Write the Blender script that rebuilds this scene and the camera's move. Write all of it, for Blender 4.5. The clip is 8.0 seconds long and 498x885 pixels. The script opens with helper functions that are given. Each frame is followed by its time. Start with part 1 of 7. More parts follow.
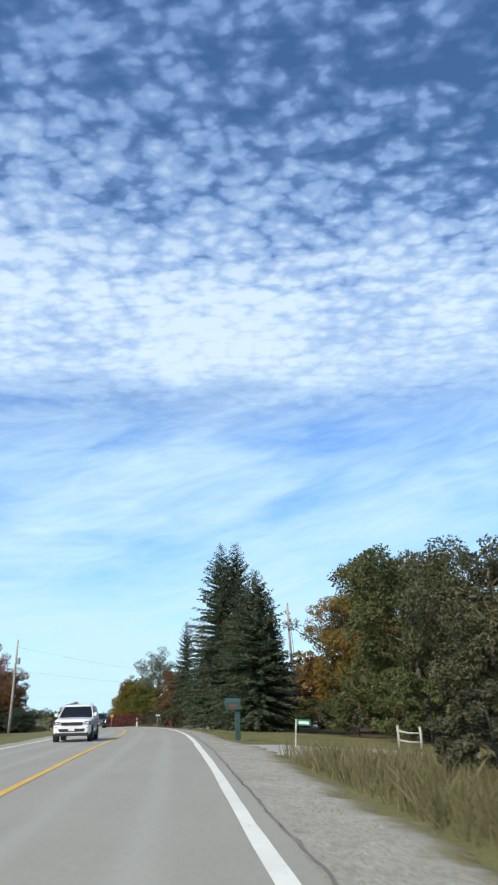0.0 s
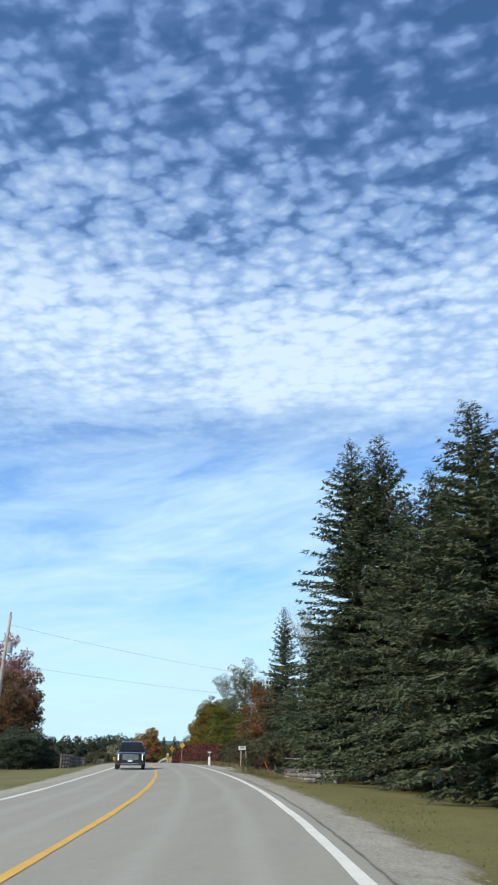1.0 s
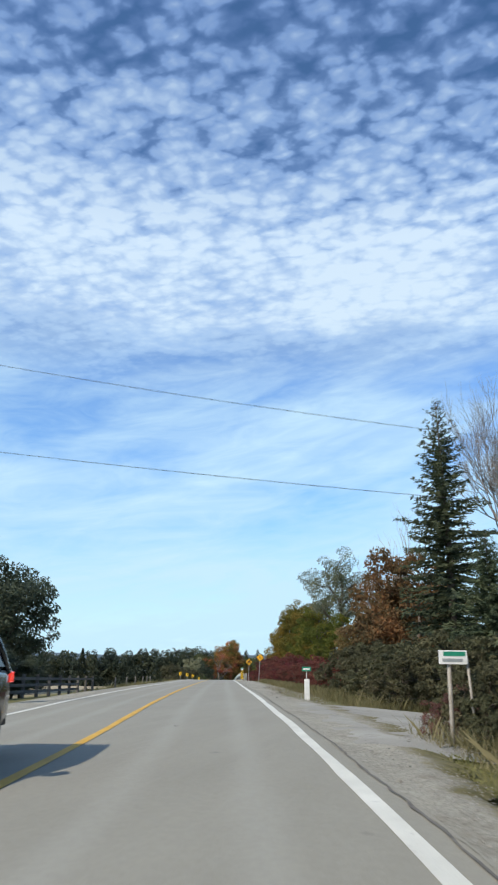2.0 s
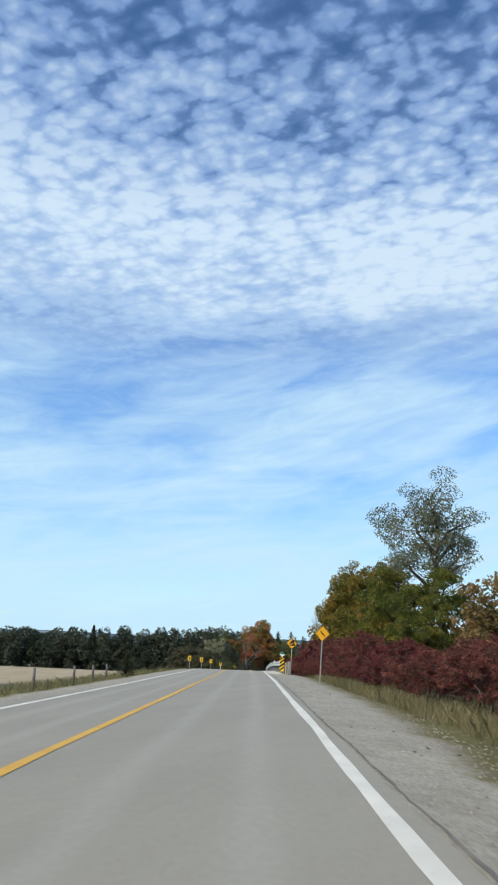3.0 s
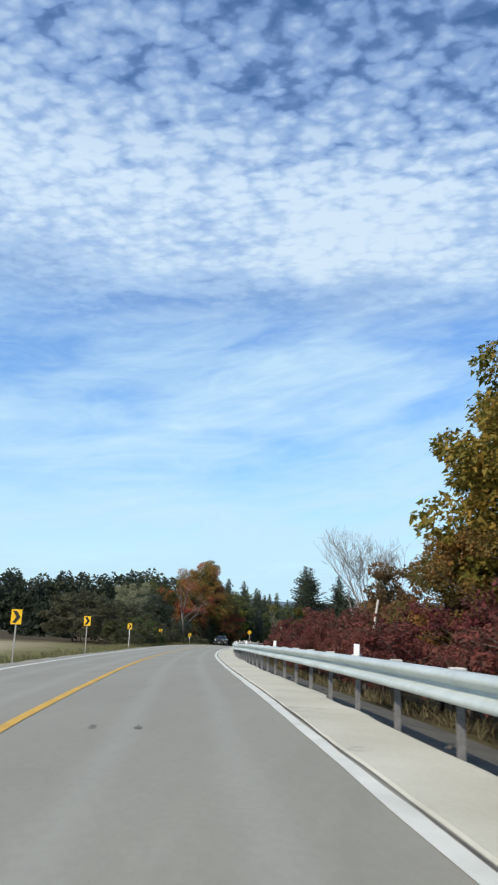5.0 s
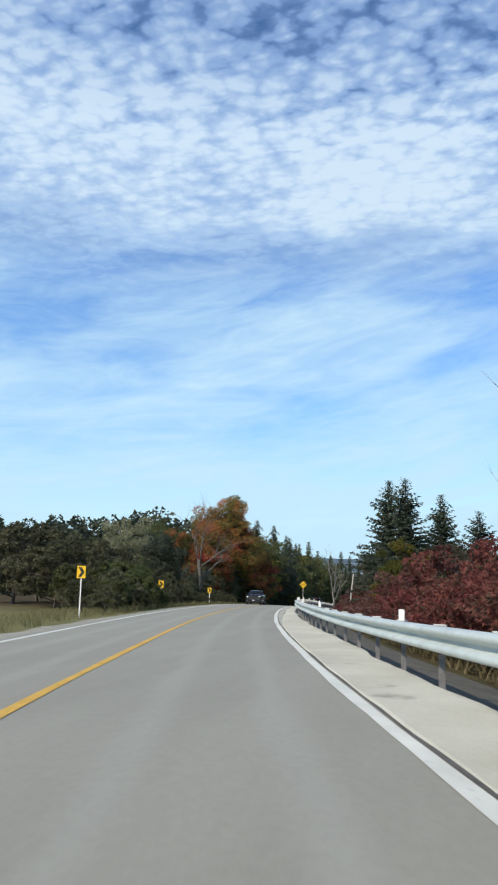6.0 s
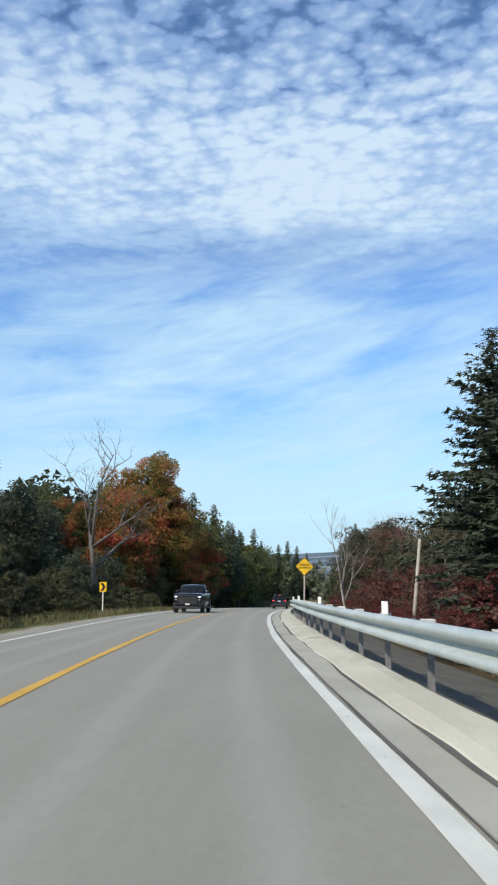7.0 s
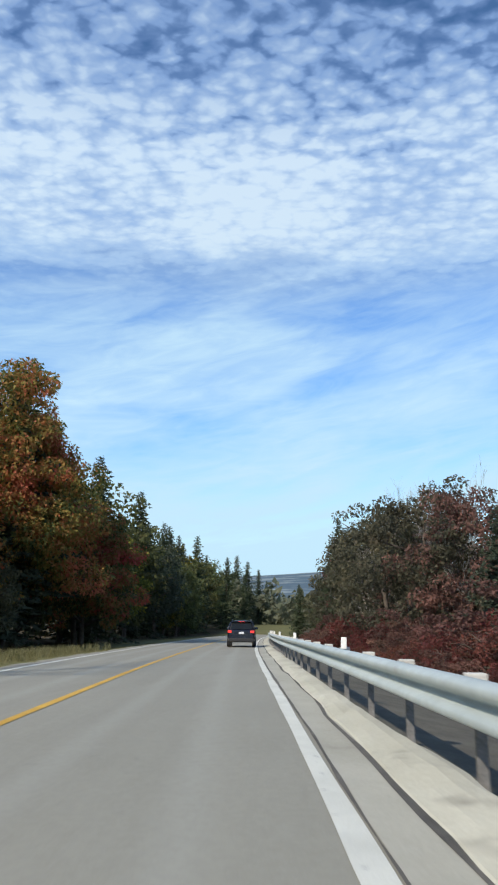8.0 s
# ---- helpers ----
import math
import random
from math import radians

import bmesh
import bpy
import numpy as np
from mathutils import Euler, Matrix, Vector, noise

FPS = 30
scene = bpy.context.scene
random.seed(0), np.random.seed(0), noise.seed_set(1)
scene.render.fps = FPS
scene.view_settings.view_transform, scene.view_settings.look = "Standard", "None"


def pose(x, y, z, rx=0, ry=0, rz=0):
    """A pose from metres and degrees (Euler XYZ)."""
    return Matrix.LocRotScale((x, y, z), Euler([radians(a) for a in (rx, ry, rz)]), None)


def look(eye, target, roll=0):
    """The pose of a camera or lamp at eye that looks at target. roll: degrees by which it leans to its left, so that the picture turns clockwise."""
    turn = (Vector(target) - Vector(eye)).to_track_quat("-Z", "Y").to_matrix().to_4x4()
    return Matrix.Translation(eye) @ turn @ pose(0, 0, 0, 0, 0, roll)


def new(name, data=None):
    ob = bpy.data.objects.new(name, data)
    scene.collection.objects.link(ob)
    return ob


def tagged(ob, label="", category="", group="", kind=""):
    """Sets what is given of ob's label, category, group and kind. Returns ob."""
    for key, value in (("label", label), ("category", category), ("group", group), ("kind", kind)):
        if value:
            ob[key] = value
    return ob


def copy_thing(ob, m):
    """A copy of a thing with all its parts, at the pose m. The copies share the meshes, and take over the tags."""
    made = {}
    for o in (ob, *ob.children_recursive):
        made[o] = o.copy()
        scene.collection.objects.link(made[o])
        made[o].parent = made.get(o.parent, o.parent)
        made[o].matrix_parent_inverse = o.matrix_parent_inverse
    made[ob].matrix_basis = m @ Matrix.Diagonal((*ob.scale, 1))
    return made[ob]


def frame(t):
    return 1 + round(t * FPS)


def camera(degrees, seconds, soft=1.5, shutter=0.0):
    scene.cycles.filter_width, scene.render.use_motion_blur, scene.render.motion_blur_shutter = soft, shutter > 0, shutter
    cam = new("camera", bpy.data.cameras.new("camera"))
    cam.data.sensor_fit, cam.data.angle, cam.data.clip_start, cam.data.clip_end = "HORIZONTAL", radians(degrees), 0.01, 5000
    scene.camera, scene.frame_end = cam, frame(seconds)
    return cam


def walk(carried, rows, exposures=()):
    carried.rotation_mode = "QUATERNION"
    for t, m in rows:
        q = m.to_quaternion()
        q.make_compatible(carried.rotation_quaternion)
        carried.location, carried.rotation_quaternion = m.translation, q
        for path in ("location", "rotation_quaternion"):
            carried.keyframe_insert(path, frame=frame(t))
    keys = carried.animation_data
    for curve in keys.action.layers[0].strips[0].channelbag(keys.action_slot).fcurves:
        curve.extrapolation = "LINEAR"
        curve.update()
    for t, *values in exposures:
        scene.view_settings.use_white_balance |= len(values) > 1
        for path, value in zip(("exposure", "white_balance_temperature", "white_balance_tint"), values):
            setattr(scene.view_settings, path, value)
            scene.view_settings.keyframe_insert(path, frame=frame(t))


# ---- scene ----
cam = camera(38.98, 8.0, soft=2.1, shutter=0.06)
PATH = (
    (0.0, 0.000, 0.000, 1.070, 111.607, 1.395, 0.552),
    (0.1, -0.381, 3.802, 1.172, 112.025, 1.405, 0.418),
    (0.2, -0.781, 7.607, 1.268, 112.477, 1.389, 0.514),
    (0.3, -1.221, 11.418, 1.350, 112.995, 1.316, 1.069),
    (0.4, -1.719, 15.237, 1.414, 113.608, 1.144, 2.311),
    (0.5, -2.148, 19.057, 1.460, 113.838, 0.861, 3.132),
    (0.6, -2.629, 22.901, 1.502, 114.196, 0.587, 4.483),
    (0.7, -3.144, 26.756, 1.538, 114.342, 0.338, 5.414),
    (0.8, -3.687, 30.610, 1.571, 114.313, 0.090, 6.062),
    (0.9, -4.253, 34.452, 1.602, 114.145, -0.183, 6.567),
    (1.0, -4.837, 38.270, 1.632, 113.873, -0.510, 7.067),
    (1.1, -5.436, 42.053, 1.664, 113.528, -0.919, 7.701),
    (1.2, -6.050, 45.809, 1.694, 113.117, -1.300, 8.435),
    (1.3, -6.684, 49.550, 1.719, 112.649, -1.545, 9.233),
    (1.4, -7.339, 53.282, 1.738, 112.136, -1.547, 10.057),
    (1.5, -8.019, 57.017, 1.747, 111.591, -1.199, 10.863),
    (1.6, -8.726, 60.764, 1.744, 111.029, -0.397, 11.607),
    (1.7, -9.452, 64.518, 1.748, 110.512, 0.009, 12.175),
    (1.8, -10.206, 68.276, 1.761, 109.785, -0.206, 12.422),
    (1.9, -11.042, 72.040, 1.777, 108.788, -0.480, 12.930),
    (2.0, -11.922, 75.804, 1.800, 107.652, -0.662, 13.548),
    (2.1, -12.806, 79.564, 1.836, 106.514, -0.612, 14.117),
    (2.2, -13.710, 83.328, 1.869, 105.388, -0.482, 14.309),
    (2.3, -14.670, 87.106, 1.889, 104.677, -0.473, 14.521),
    (2.4, -15.677, 90.893, 1.896, 104.323, -0.564, 14.748),
    (2.5, -16.722, 94.685, 1.892, 104.266, -0.736, 14.979),
    (2.6, -17.798, 98.476, 1.878, 104.448, -0.969, 15.203),
    (2.7, -18.895, 102.263, 1.856, 104.810, -1.242, 15.408),
    (2.8, -20.005, 106.041, 1.827, 105.293, -1.535, 15.584),
    (2.9, -21.119, 109.805, 1.792, 105.839, -1.826, 15.719),
    (3.0, -22.229, 113.551, 1.753, 106.389, -2.092, 15.803),
    (3.1, -23.326, 117.275, 1.711, 106.886, -2.313, 15.827),
    (3.2, -24.403, 120.971, 1.667, 107.271, -2.464, 15.783),
    (3.3, -25.449, 124.636, 1.624, 107.487, -2.523, 15.662),
    (3.4, -26.457, 128.265, 1.582, 107.474, -2.469, 15.457),
    (3.5, -27.433, 131.866, 1.546, 107.392, -2.337, 15.157),
    (3.6, -28.381, 135.447, 1.521, 107.402, -2.161, 14.751),
    (3.7, -29.385, 139.001, 1.496, 107.299, -2.133, 14.338),
    (3.8, -30.398, 142.503, 1.461, 107.116, -2.089, 13.748),
    (3.9, -31.416, 145.977, 1.419, 106.937, -2.063, 13.086),
    (4.0, -32.438, 149.446, 1.375, 106.711, -2.071, 12.339),
    (4.1, -33.458, 152.936, 1.330, 106.388, -2.128, 11.495),
    (4.2, -34.495, 156.450, 1.293, 105.995, -2.248, 10.488),
    (4.3, -35.535, 160.012, 1.268, 105.698, -2.298, 9.887),
    (4.4, -36.567, 163.590, 1.235, 105.440, -2.279, 9.460),
    (4.5, -37.596, 167.184, 1.195, 105.176, -2.261, 9.236),
    (4.6, -38.628, 170.796, 1.144, 104.864, -2.316, 9.242),
    (4.7, -39.663, 174.421, 1.083, 104.515, -2.420, 9.442),
    (4.8, -40.699, 178.058, 1.010, 104.142, -2.551, 9.799),
    (4.9, -41.738, 181.704, 0.925, 103.759, -2.687, 10.277),
    (5.0, -42.778, 185.355, 0.826, 103.378, -2.806, 10.837),
    (5.1, -43.819, 189.011, 0.712, 103.013, -2.888, 11.442),
    (5.2, -44.858, 192.669, 0.585, 102.649, -2.928, 12.002),
    (5.3, -45.892, 196.328, 0.448, 102.272, -2.925, 12.427),
    (5.4, -46.918, 199.988, 0.300, 101.889, -2.882, 12.726),
    (5.5, -47.933, 203.647, 0.145, 101.508, -2.803, 12.908),
    (5.6, -48.935, 207.305, -0.017, 101.136, -2.693, 12.981),
    (5.7, -49.920, 210.959, -0.183, 100.781, -2.555, 12.956),
    (5.8, -50.885, 214.610, -0.352, 100.448, -2.392, 12.840),
    (5.9, -51.829, 218.255, -0.523, 100.145, -2.208, 12.645),
    (6.0, -52.748, 221.894, -0.693, 99.880, -2.006, 12.379),
    (6.1, -53.639, 225.525, -0.861, 99.658, -1.788, 12.051),
    (6.2, -54.500, 229.148, -1.026, 99.488, -1.557, 11.672),
    (6.3, -55.327, 232.761, -1.185, 99.376, -1.315, 11.251),
    (6.4, -56.119, 236.363, -1.336, 99.329, -1.063, 10.798),
    (6.5, -56.883, 239.958, -1.482, 99.342, -0.876, 10.296),
    (6.6, -57.629, 243.551, -1.620, 99.410, -0.829, 9.727),
    (6.7, -58.351, 247.151, -1.755, 99.504, -0.853, 9.116),
    (6.8, -59.045, 250.767, -1.887, 99.595, -0.879, 8.487),
    (6.9, -59.705, 254.408, -2.019, 99.654, -0.841, 7.866),
    (7.0, -60.324, 258.083, -2.152, 99.759, -0.634, 7.217),
    (7.1, -60.897, 261.805, -2.287, 99.985, -0.155, 6.506),
    (7.2, -61.421, 265.559, -2.425, 99.905, 0.350, 5.845),
    (7.3, -61.892, 269.337, -2.562, 99.858, 0.575, 5.269),
    (7.4, -62.307, 273.125, -2.692, 100.185, 0.213, 4.812),
    (7.5, -62.689, 276.930, -2.826, 100.643, -0.333, 4.425),
    (7.6, -63.066, 280.759, -2.977, 100.983, -0.668, 4.064),
    (7.7, -63.437, 284.607, -3.141, 101.227, -0.832, 3.725),
    (7.8, -63.805, 288.468, -3.314, 101.400, -0.870, 3.404),
    (7.9, -64.170, 292.339, -3.494, 101.523, -0.823, 3.096),
    (8.0, -64.534, 296.215, -3.678, 101.623, -0.734, 2.795),
)
walk(cam, [(t, pose(x, y, z, rx, ry, rz)) for t, x, y, z, rx, ry, rz in PATH], [(0.0, 0.14), (1.4, 0.12), (2.2, 0.04), (3.3, 0.0), (5.0, 0.0), (8.0, 0.0)])

# ---- world, sun ----
SUN_EL, SUN_AZ = radians(40), radians(215)   # azimuth clockwise from +y
sun_from = Vector((math.sin(SUN_AZ) * math.cos(SUN_EL), math.cos(SUN_AZ) * math.cos(SUN_EL), math.sin(SUN_EL)))
sun = new("sun", bpy.data.lights.new("sun", "SUN"))
sun.data.energy, sun.data.angle, sun.data.color = 4.1, radians(0.6), (1.0, 0.90, 0.76)
sun.matrix_world = look(sun_from * 100, (0, 0, 0))


class Nodes:
    """Short calls to build a node tree."""

    def __init__(self, tree):
        self.tree = tree
        tree.nodes.clear()

    def add(self, kind, **values):
        n = self.tree.nodes.new(kind)
        for key, value in values.items():
            if isinstance(value, bpy.types.NodeSocket):
                self.tree.links.new(value, n.inputs[key])
            else:
                n.inputs[key].default_value = value
        return n

    def attribute(self, name):
        n = self.tree.nodes.new("ShaderNodeAttribute")
        n.attribute_name = name
        return n

    def link(self, a, b):
        self.tree.links.new(a, b)

    def math(self, op, a, b=0.0, c=0.0):
        n = self.tree.nodes.new("ShaderNodeMath")
        n.operation = op
        for k, v in enumerate((a, b, c)):
            if isinstance(v, bpy.types.NodeSocket):
                self.tree.links.new(v, n.inputs[k])
            else:
                n.inputs[k].default_value = v
        return n.outputs[0]

    def mix(self, fac, a, b, blend="MIX"):
        n = self.tree.nodes.new("ShaderNodeMix")
        n.data_type, n.blend_type = "RGBA", blend
        for k, v in ((0, fac), (6, a), (7, b)):
            if isinstance(v, bpy.types.NodeSocket):
                self.tree.links.new(v, n.inputs[k])
            else:
                n.inputs[k].default_value = v if k == 0 else (*v, 1)[:4]
        return n.outputs[2]

    def ramp(self, fac, stops, smooth=False):
        n = self.tree.nodes.new("ShaderNodeValToRGB")
        el = n.color_ramp.elements
        while len(el) < len(stops):
            el.new(0.5)
        for e, (at, value) in zip(el, stops):
            e.position = at
            e.color = (value, value, value, 1) if isinstance(value, (int, float)) else (*value, 1)
        if smooth:
            n.color_ramp.interpolation = "EASE"
        self.tree.links.new(fac, n.inputs[0])
        return n.outputs[0]

    def noise(self, vector, scale, detail=3.0, rough=0.55, distort=0.0):
        n = self.tree.nodes.new("ShaderNodeTexNoise")
        n.inputs["Scale"].default_value, n.inputs["Detail"].default_value = scale, detail
        n.inputs["Roughness"].default_value, n.inputs["Distortion"].default_value = rough, distort
        if vector is not None:
            self.tree.links.new(vector, n.inputs["Vector"])
        return n.outputs[0]


def build_sky():
    """Clear autumn sky under a sheet of small rippled clouds, thinning to soft veils near the horizon."""
    world = bpy.data.worlds.new("sky")
    scene.world = world
    world.use_nodes = True
    g = Nodes(world.node_tree)
    sky = g.add("ShaderNodeTexSky")
    sky.sky_type, sky.sun_disc, sky.sun_elevation, sky.sun_rotation = "NISHITA", False, SUN_EL, SUN_AZ
    sky.altitude, sky.air_density, sky.dust_density, sky.ozone_density = 250.0, 1.0, 0.6, 2.0
    way = g.add("ShaderNodeTexCoord").outputs["Generated"]
    x, y, z = g.add("ShaderNodeSeparateXYZ", Vector=way).outputs
    up = g.math("ADD", g.math("MAXIMUM", z, 0.0), 0.06)
    plane = g.add("ShaderNodeCombineXYZ", X=g.math("DIVIDE", x, up), Y=g.math("DIVIDE", y, up)).outputs[0]
    wide = g.noise(plane, 1.2, 3.0, 0.5)
    # height of the sight line, bent a little so that no band lies straight
    bent = g.math("ADD", z, g.math("MULTIPLY", g.math("SUBTRACT", wide, 0.5), 0.16))
    # billowing puffs of uneven size, drawn out in rows, with darker creases between them
    drawn = g.add("ShaderNodeMapping", Vector=plane, Scale=(0.92, 1.12, 1.0), Rotation=(0.0, 0.0, radians(9))).outputs[0]
    shift = g.add("ShaderNodeVectorMath")
    shift.operation = "MULTIPLY_ADD"
    swirl = g.add("ShaderNodeTexNoise", Vector=drawn, Scale=17.0, Detail=3.0, Roughness=0.5)
    g.link(swirl.outputs["Color"], shift.inputs[0])
    shift.inputs[1].default_value = (0.036, 0.036, 0.0)
    g.link(drawn, shift.inputs[2])
    cells = g.add("ShaderNodeTexVoronoi", Scale=19.0, Detail=1.6, Roughness=0.45, Lacunarity=2.2)
    cells.voronoi_dimensions, cells.feature, cells.normalize = "2D", "SMOOTH_F1", True
    cells.inputs["Smoothness"].default_value = 0.30
    g.link(shift.outputs[0], cells.inputs["Vector"])
    puffs = g.math("SUBTRACT", 1.0, g.math("MULTIPLY", cells.outputs["Distance"], 1.6))
    relief = g.ramp(bent, ((0.42, 0.36), (0.51, 0.55), (0.58, 0.9), (0.70, 1.05)), True)   # the sheet thins into separate puffs overhead
    puffs = g.math("ADD", g.math("MULTIPLY", g.math("SUBTRACT", puffs, 0.48), relief), 0.48)
    fine = g.noise(shift.outputs[0], 34.0, 6.0, 0.62)
    mid = g.noise(drawn, 3.4, 5.0, 0.58, 0.5)
    large = g.noise(drawn, 1.1, 3.0, 0.5, 0.6)
    body = g.math("ADD", g.math("MULTIPLY", puffs, 0.80), g.math("MULTIPLY", fine, 0.22))
    body = g.math("ADD", body, g.math("MULTIPLY", g.math("SUBTRACT", mid, 0.5), 0.80))
    body = g.math("ADD", body, g.math("MULTIPLY", g.math("SUBTRACT", large, 0.5), 0.7))
    cover = g.ramp(bent, ((0.0, 0.5), (0.34, 0.46), (0.40, 0.46), (0.45, 0.79), (0.53, 0.92), (0.59, 0.80), (0.66, 0.57), (0.74, 0.48), (0.85, 0.46)), True)
    cover = g.math("SUBTRACT", cover, g.math("MULTIPLY", g.math("ADD", x, 0.16), g.math("MULTIPLY", g.math("MINIMUM", g.math("MAXIMUM", g.math("SUBTRACT", z, 0.42), 0.0), 0.22), 2.0)))
    # long thin gaps across the sheet, between its rows
    across = g.add("ShaderNodeMapping", Vector=shift.outputs[0], Scale=(0.42, 1.8, 1.0), Rotation=(0.0, 0.0, radians(-14))).outputs[0]
    gap = g.ramp(g.math("ABSOLUTE", g.math("SUBTRACT", g.noise(across, 3.4, 3.0, 0.55), 0.5)), ((0.0, 1.0), (0.075, 0.0)), True)
    body = g.math("SUBTRACT", body, g.math("MULTIPLY", g.math("MULTIPLY", gap, relief), 0.15))
    dense = g.math("ADD", body, g.math("SUBTRACT", cover, 0.5))
    high = g.ramp(dense, ((0.10, 0.06), (0.34, 0.36), (0.58, 0.76), (0.92, 0.97)), True)
    # soft veils low in the sky, thickening to milky haze at the horizon
    leaning = g.add("ShaderNodeMapping", Vector=way, Rotation=(radians(4), radians(11), 0.0)).outputs[0]
    level = g.add("ShaderNodeMapping", Vector=leaning, Scale=(0.8, 0.8, 3.6)).outputs[0]
    veil = g.math("ADD", g.math("MULTIPLY", g.noise(level, 4.2, 4.0, 0.52, 0.7), 0.70), g.math("MULTIPLY", g.noise(level, 12.0, 5.0, 0.62, 0.9), 0.30))
    milky = g.ramp(bent, ((0.0, 0.95), (0.10, 0.80), (0.20, 0.60), (0.30, 0.46), (0.38, 0.40), (0.46, 0.52)), True)
    veils = g.math("ADD", milky, g.math("MULTIPLY", g.math("SUBTRACT", veil, 0.47), 2.3))
    veils = g.math("MINIMUM", g.math("MAXIMUM", veils, 0.03), 0.98)
    low = g.ramp(g.math("ADD", bent, g.math("MULTIPLY", g.math("SUBTRACT", mid, 0.5), 0.10)), ((0.36, 0.0), (0.47, 1.0)), True)
    alpha = g.add("ShaderNodeMix", Factor=low)
    g.link(veils, alpha.inputs[2])
    g.link(high, alpha.inputs[3])
    tone = g.ramp(dense, ((0.26, (0.285, 0.42, 0.71)), (0.56, (0.460, 0.645, 0.94)), (0.95, (0.735, 0.872, 1.0))))
    deep = g.ramp(z, ((0.0, (0.76, 0.93, 1.03)), (0.20, (0.77, 0.92, 1.03)), (0.36, (0.80, 0.94, 1.03)), (0.46, (0.94, 0.98, 1.0)), (0.55, (0.92, 0.96, 1.0)), (0.63, (0.68, 0.76, 0.88)), (0.76, (0.50, 0.59, 0.75))))
    pale = g.mix(low, (0.77, 0.92, 1.0), tone)
    clear_tint = g.ramp(z, ((0.0, (0.92, 1.06, 1.12)), (0.22, (0.82, 1.12, 1.34)), (0.38, (0.84, 1.10, 1.38)), (0.52, (0.96, 1.0, 1.08)), (0.68, (0.86, 0.88, 0.90))))
    rich = g.add("ShaderNodeHueSaturation", Color=sky.outputs[0], Saturation=1.2).outputs[0]
    clear = g.add("ShaderNodeBackground", Color=g.mix(1.0, rich, clear_tint, "MULTIPLY"), Strength=SKY_STRENGTH)
    cloud = g.add("ShaderNodeBackground", Color=g.mix(1.0, pale, deep, "MULTIPLY"), Strength=CLOUD_STRENGTH)
    both = g.add("ShaderNodeMixShader", Fac=alpha.outputs[0])
    g.link(clear.outputs[0], both.inputs[1])
    g.link(cloud.outputs[0], both.inputs[2])
    g.add("ShaderNodeOutputWorld", Surface=both.outputs[0])


SKY_STRENGTH, CLOUD_STRENGTH = 0.15, 0.97
build_sky()

# ---- the road's plan: points along the yellow centre line ----
ROAD = (
    (3.92, -59.90, -1.46), (1.79, -40.02, -0.98), (-0.33, -20.14, -0.49), (-2.45, -0.26, 0.00), (-4.57, 19.58, 0.38),
    (-6.98, 39.37, 0.57), (-10.20, 59.05, 0.67), (-14.71, 78.44, 0.76), (-20.00, 97.62, 0.79), (-25.37, 116.88, 0.64),
    (-30.66, 136.19, 0.44), (-36.02, 155.43, 0.24), (-41.51, 174.67, -0.03), (-46.92, 193.92, -0.57), (-52.23, 213.22, -1.38),
    (-57.09, 232.66, -2.25), (-61.26, 252.29, -3.02), (-64.46, 272.16, -3.74), (-66.64, 292.06, -4.57), (-68.02, 311.99, -5.59),
    (-69.05, 331.97, -6.72), (-69.77, 351.97, -7.86), (-70.20, 372.00, -9.00), (-70.33, 392.05, -10.14), (-70.15, 412.14, -11.28),
    (-69.68, 432.25, -12.42), (-68.93, 452.39, -13.56),
)
RIGHT_LINE, LEFT_LINE = 3.15, -2.95   # white lines, metres from the centre line


def right_line(s):
    """Where the right edge line lies: the lane narrows and widens a little along the road."""
    return np.interp(s, (-60, 140, 150, 165, 178, 188, 198, 212, 240, 255, 272, 284, 296, 305, 312, 330, 460), (3.15, 3.17, 3.19, 3.17, 3.26, 3.29, 3.19, 3.20, 3.10, 3.06, 3.04, 2.98, 3.0, 3.10, 3.16, 3.18, 3.15))


def centre_line(s):
    return np.interp(s, (-60, 12, 45, 60, 75, 90, 130, 144, 156, 185, 200, 215, 250, 262, 275, 294, 312, 330, 460), (0.05, 0.08, -0.04, -0.10, -0.07, 0.0, -0.10, -0.13, 0.0, -0.04, -0.22, -0.25, -0.24, -0.19, -0.09, 0.0, -0.09, -0.05, 0.0))


def left_line(s):
    return np.interp(s, (-60, 70, 90, 150, 170, 195, 210, 265, 281, 302, 318, 460), (-2.95, -2.95, -2.5, -2.45, -2.35, -2.45, -2.95, -2.9, -2.55, -2.55, -2.95, -2.95))


S0, S1 = -60.0, 460.0


def catmull(knots, per):
    k = np.vstack([2 * knots[0] - knots[1], knots, 2 * knots[-1] - knots[-2]])
    out, u = [], np.linspace(0, 1, per, endpoint=False)[:, None]
    for a, b, c, d in zip(k[:-3], k[1:-2], k[2:-1], k[3:]):
        out.append(0.5 * (2 * b + (c - a) * u + (2 * a - 5 * b + 4 * c - d) * u**2 + (3 * b - a - 3 * c + d) * u**3))
    return np.vstack(out + [knots[-1:]])


LINE = catmull(np.array(ROAD), 20)
LINE_S = np.linspace(S0, S0 + 20 * (len(ROAD) - 1), len(LINE))
_t = np.gradient(LINE, axis=0)
_t /= np.linalg.norm(_t[:, :2], axis=1)[:, None]
LINE_T = _t


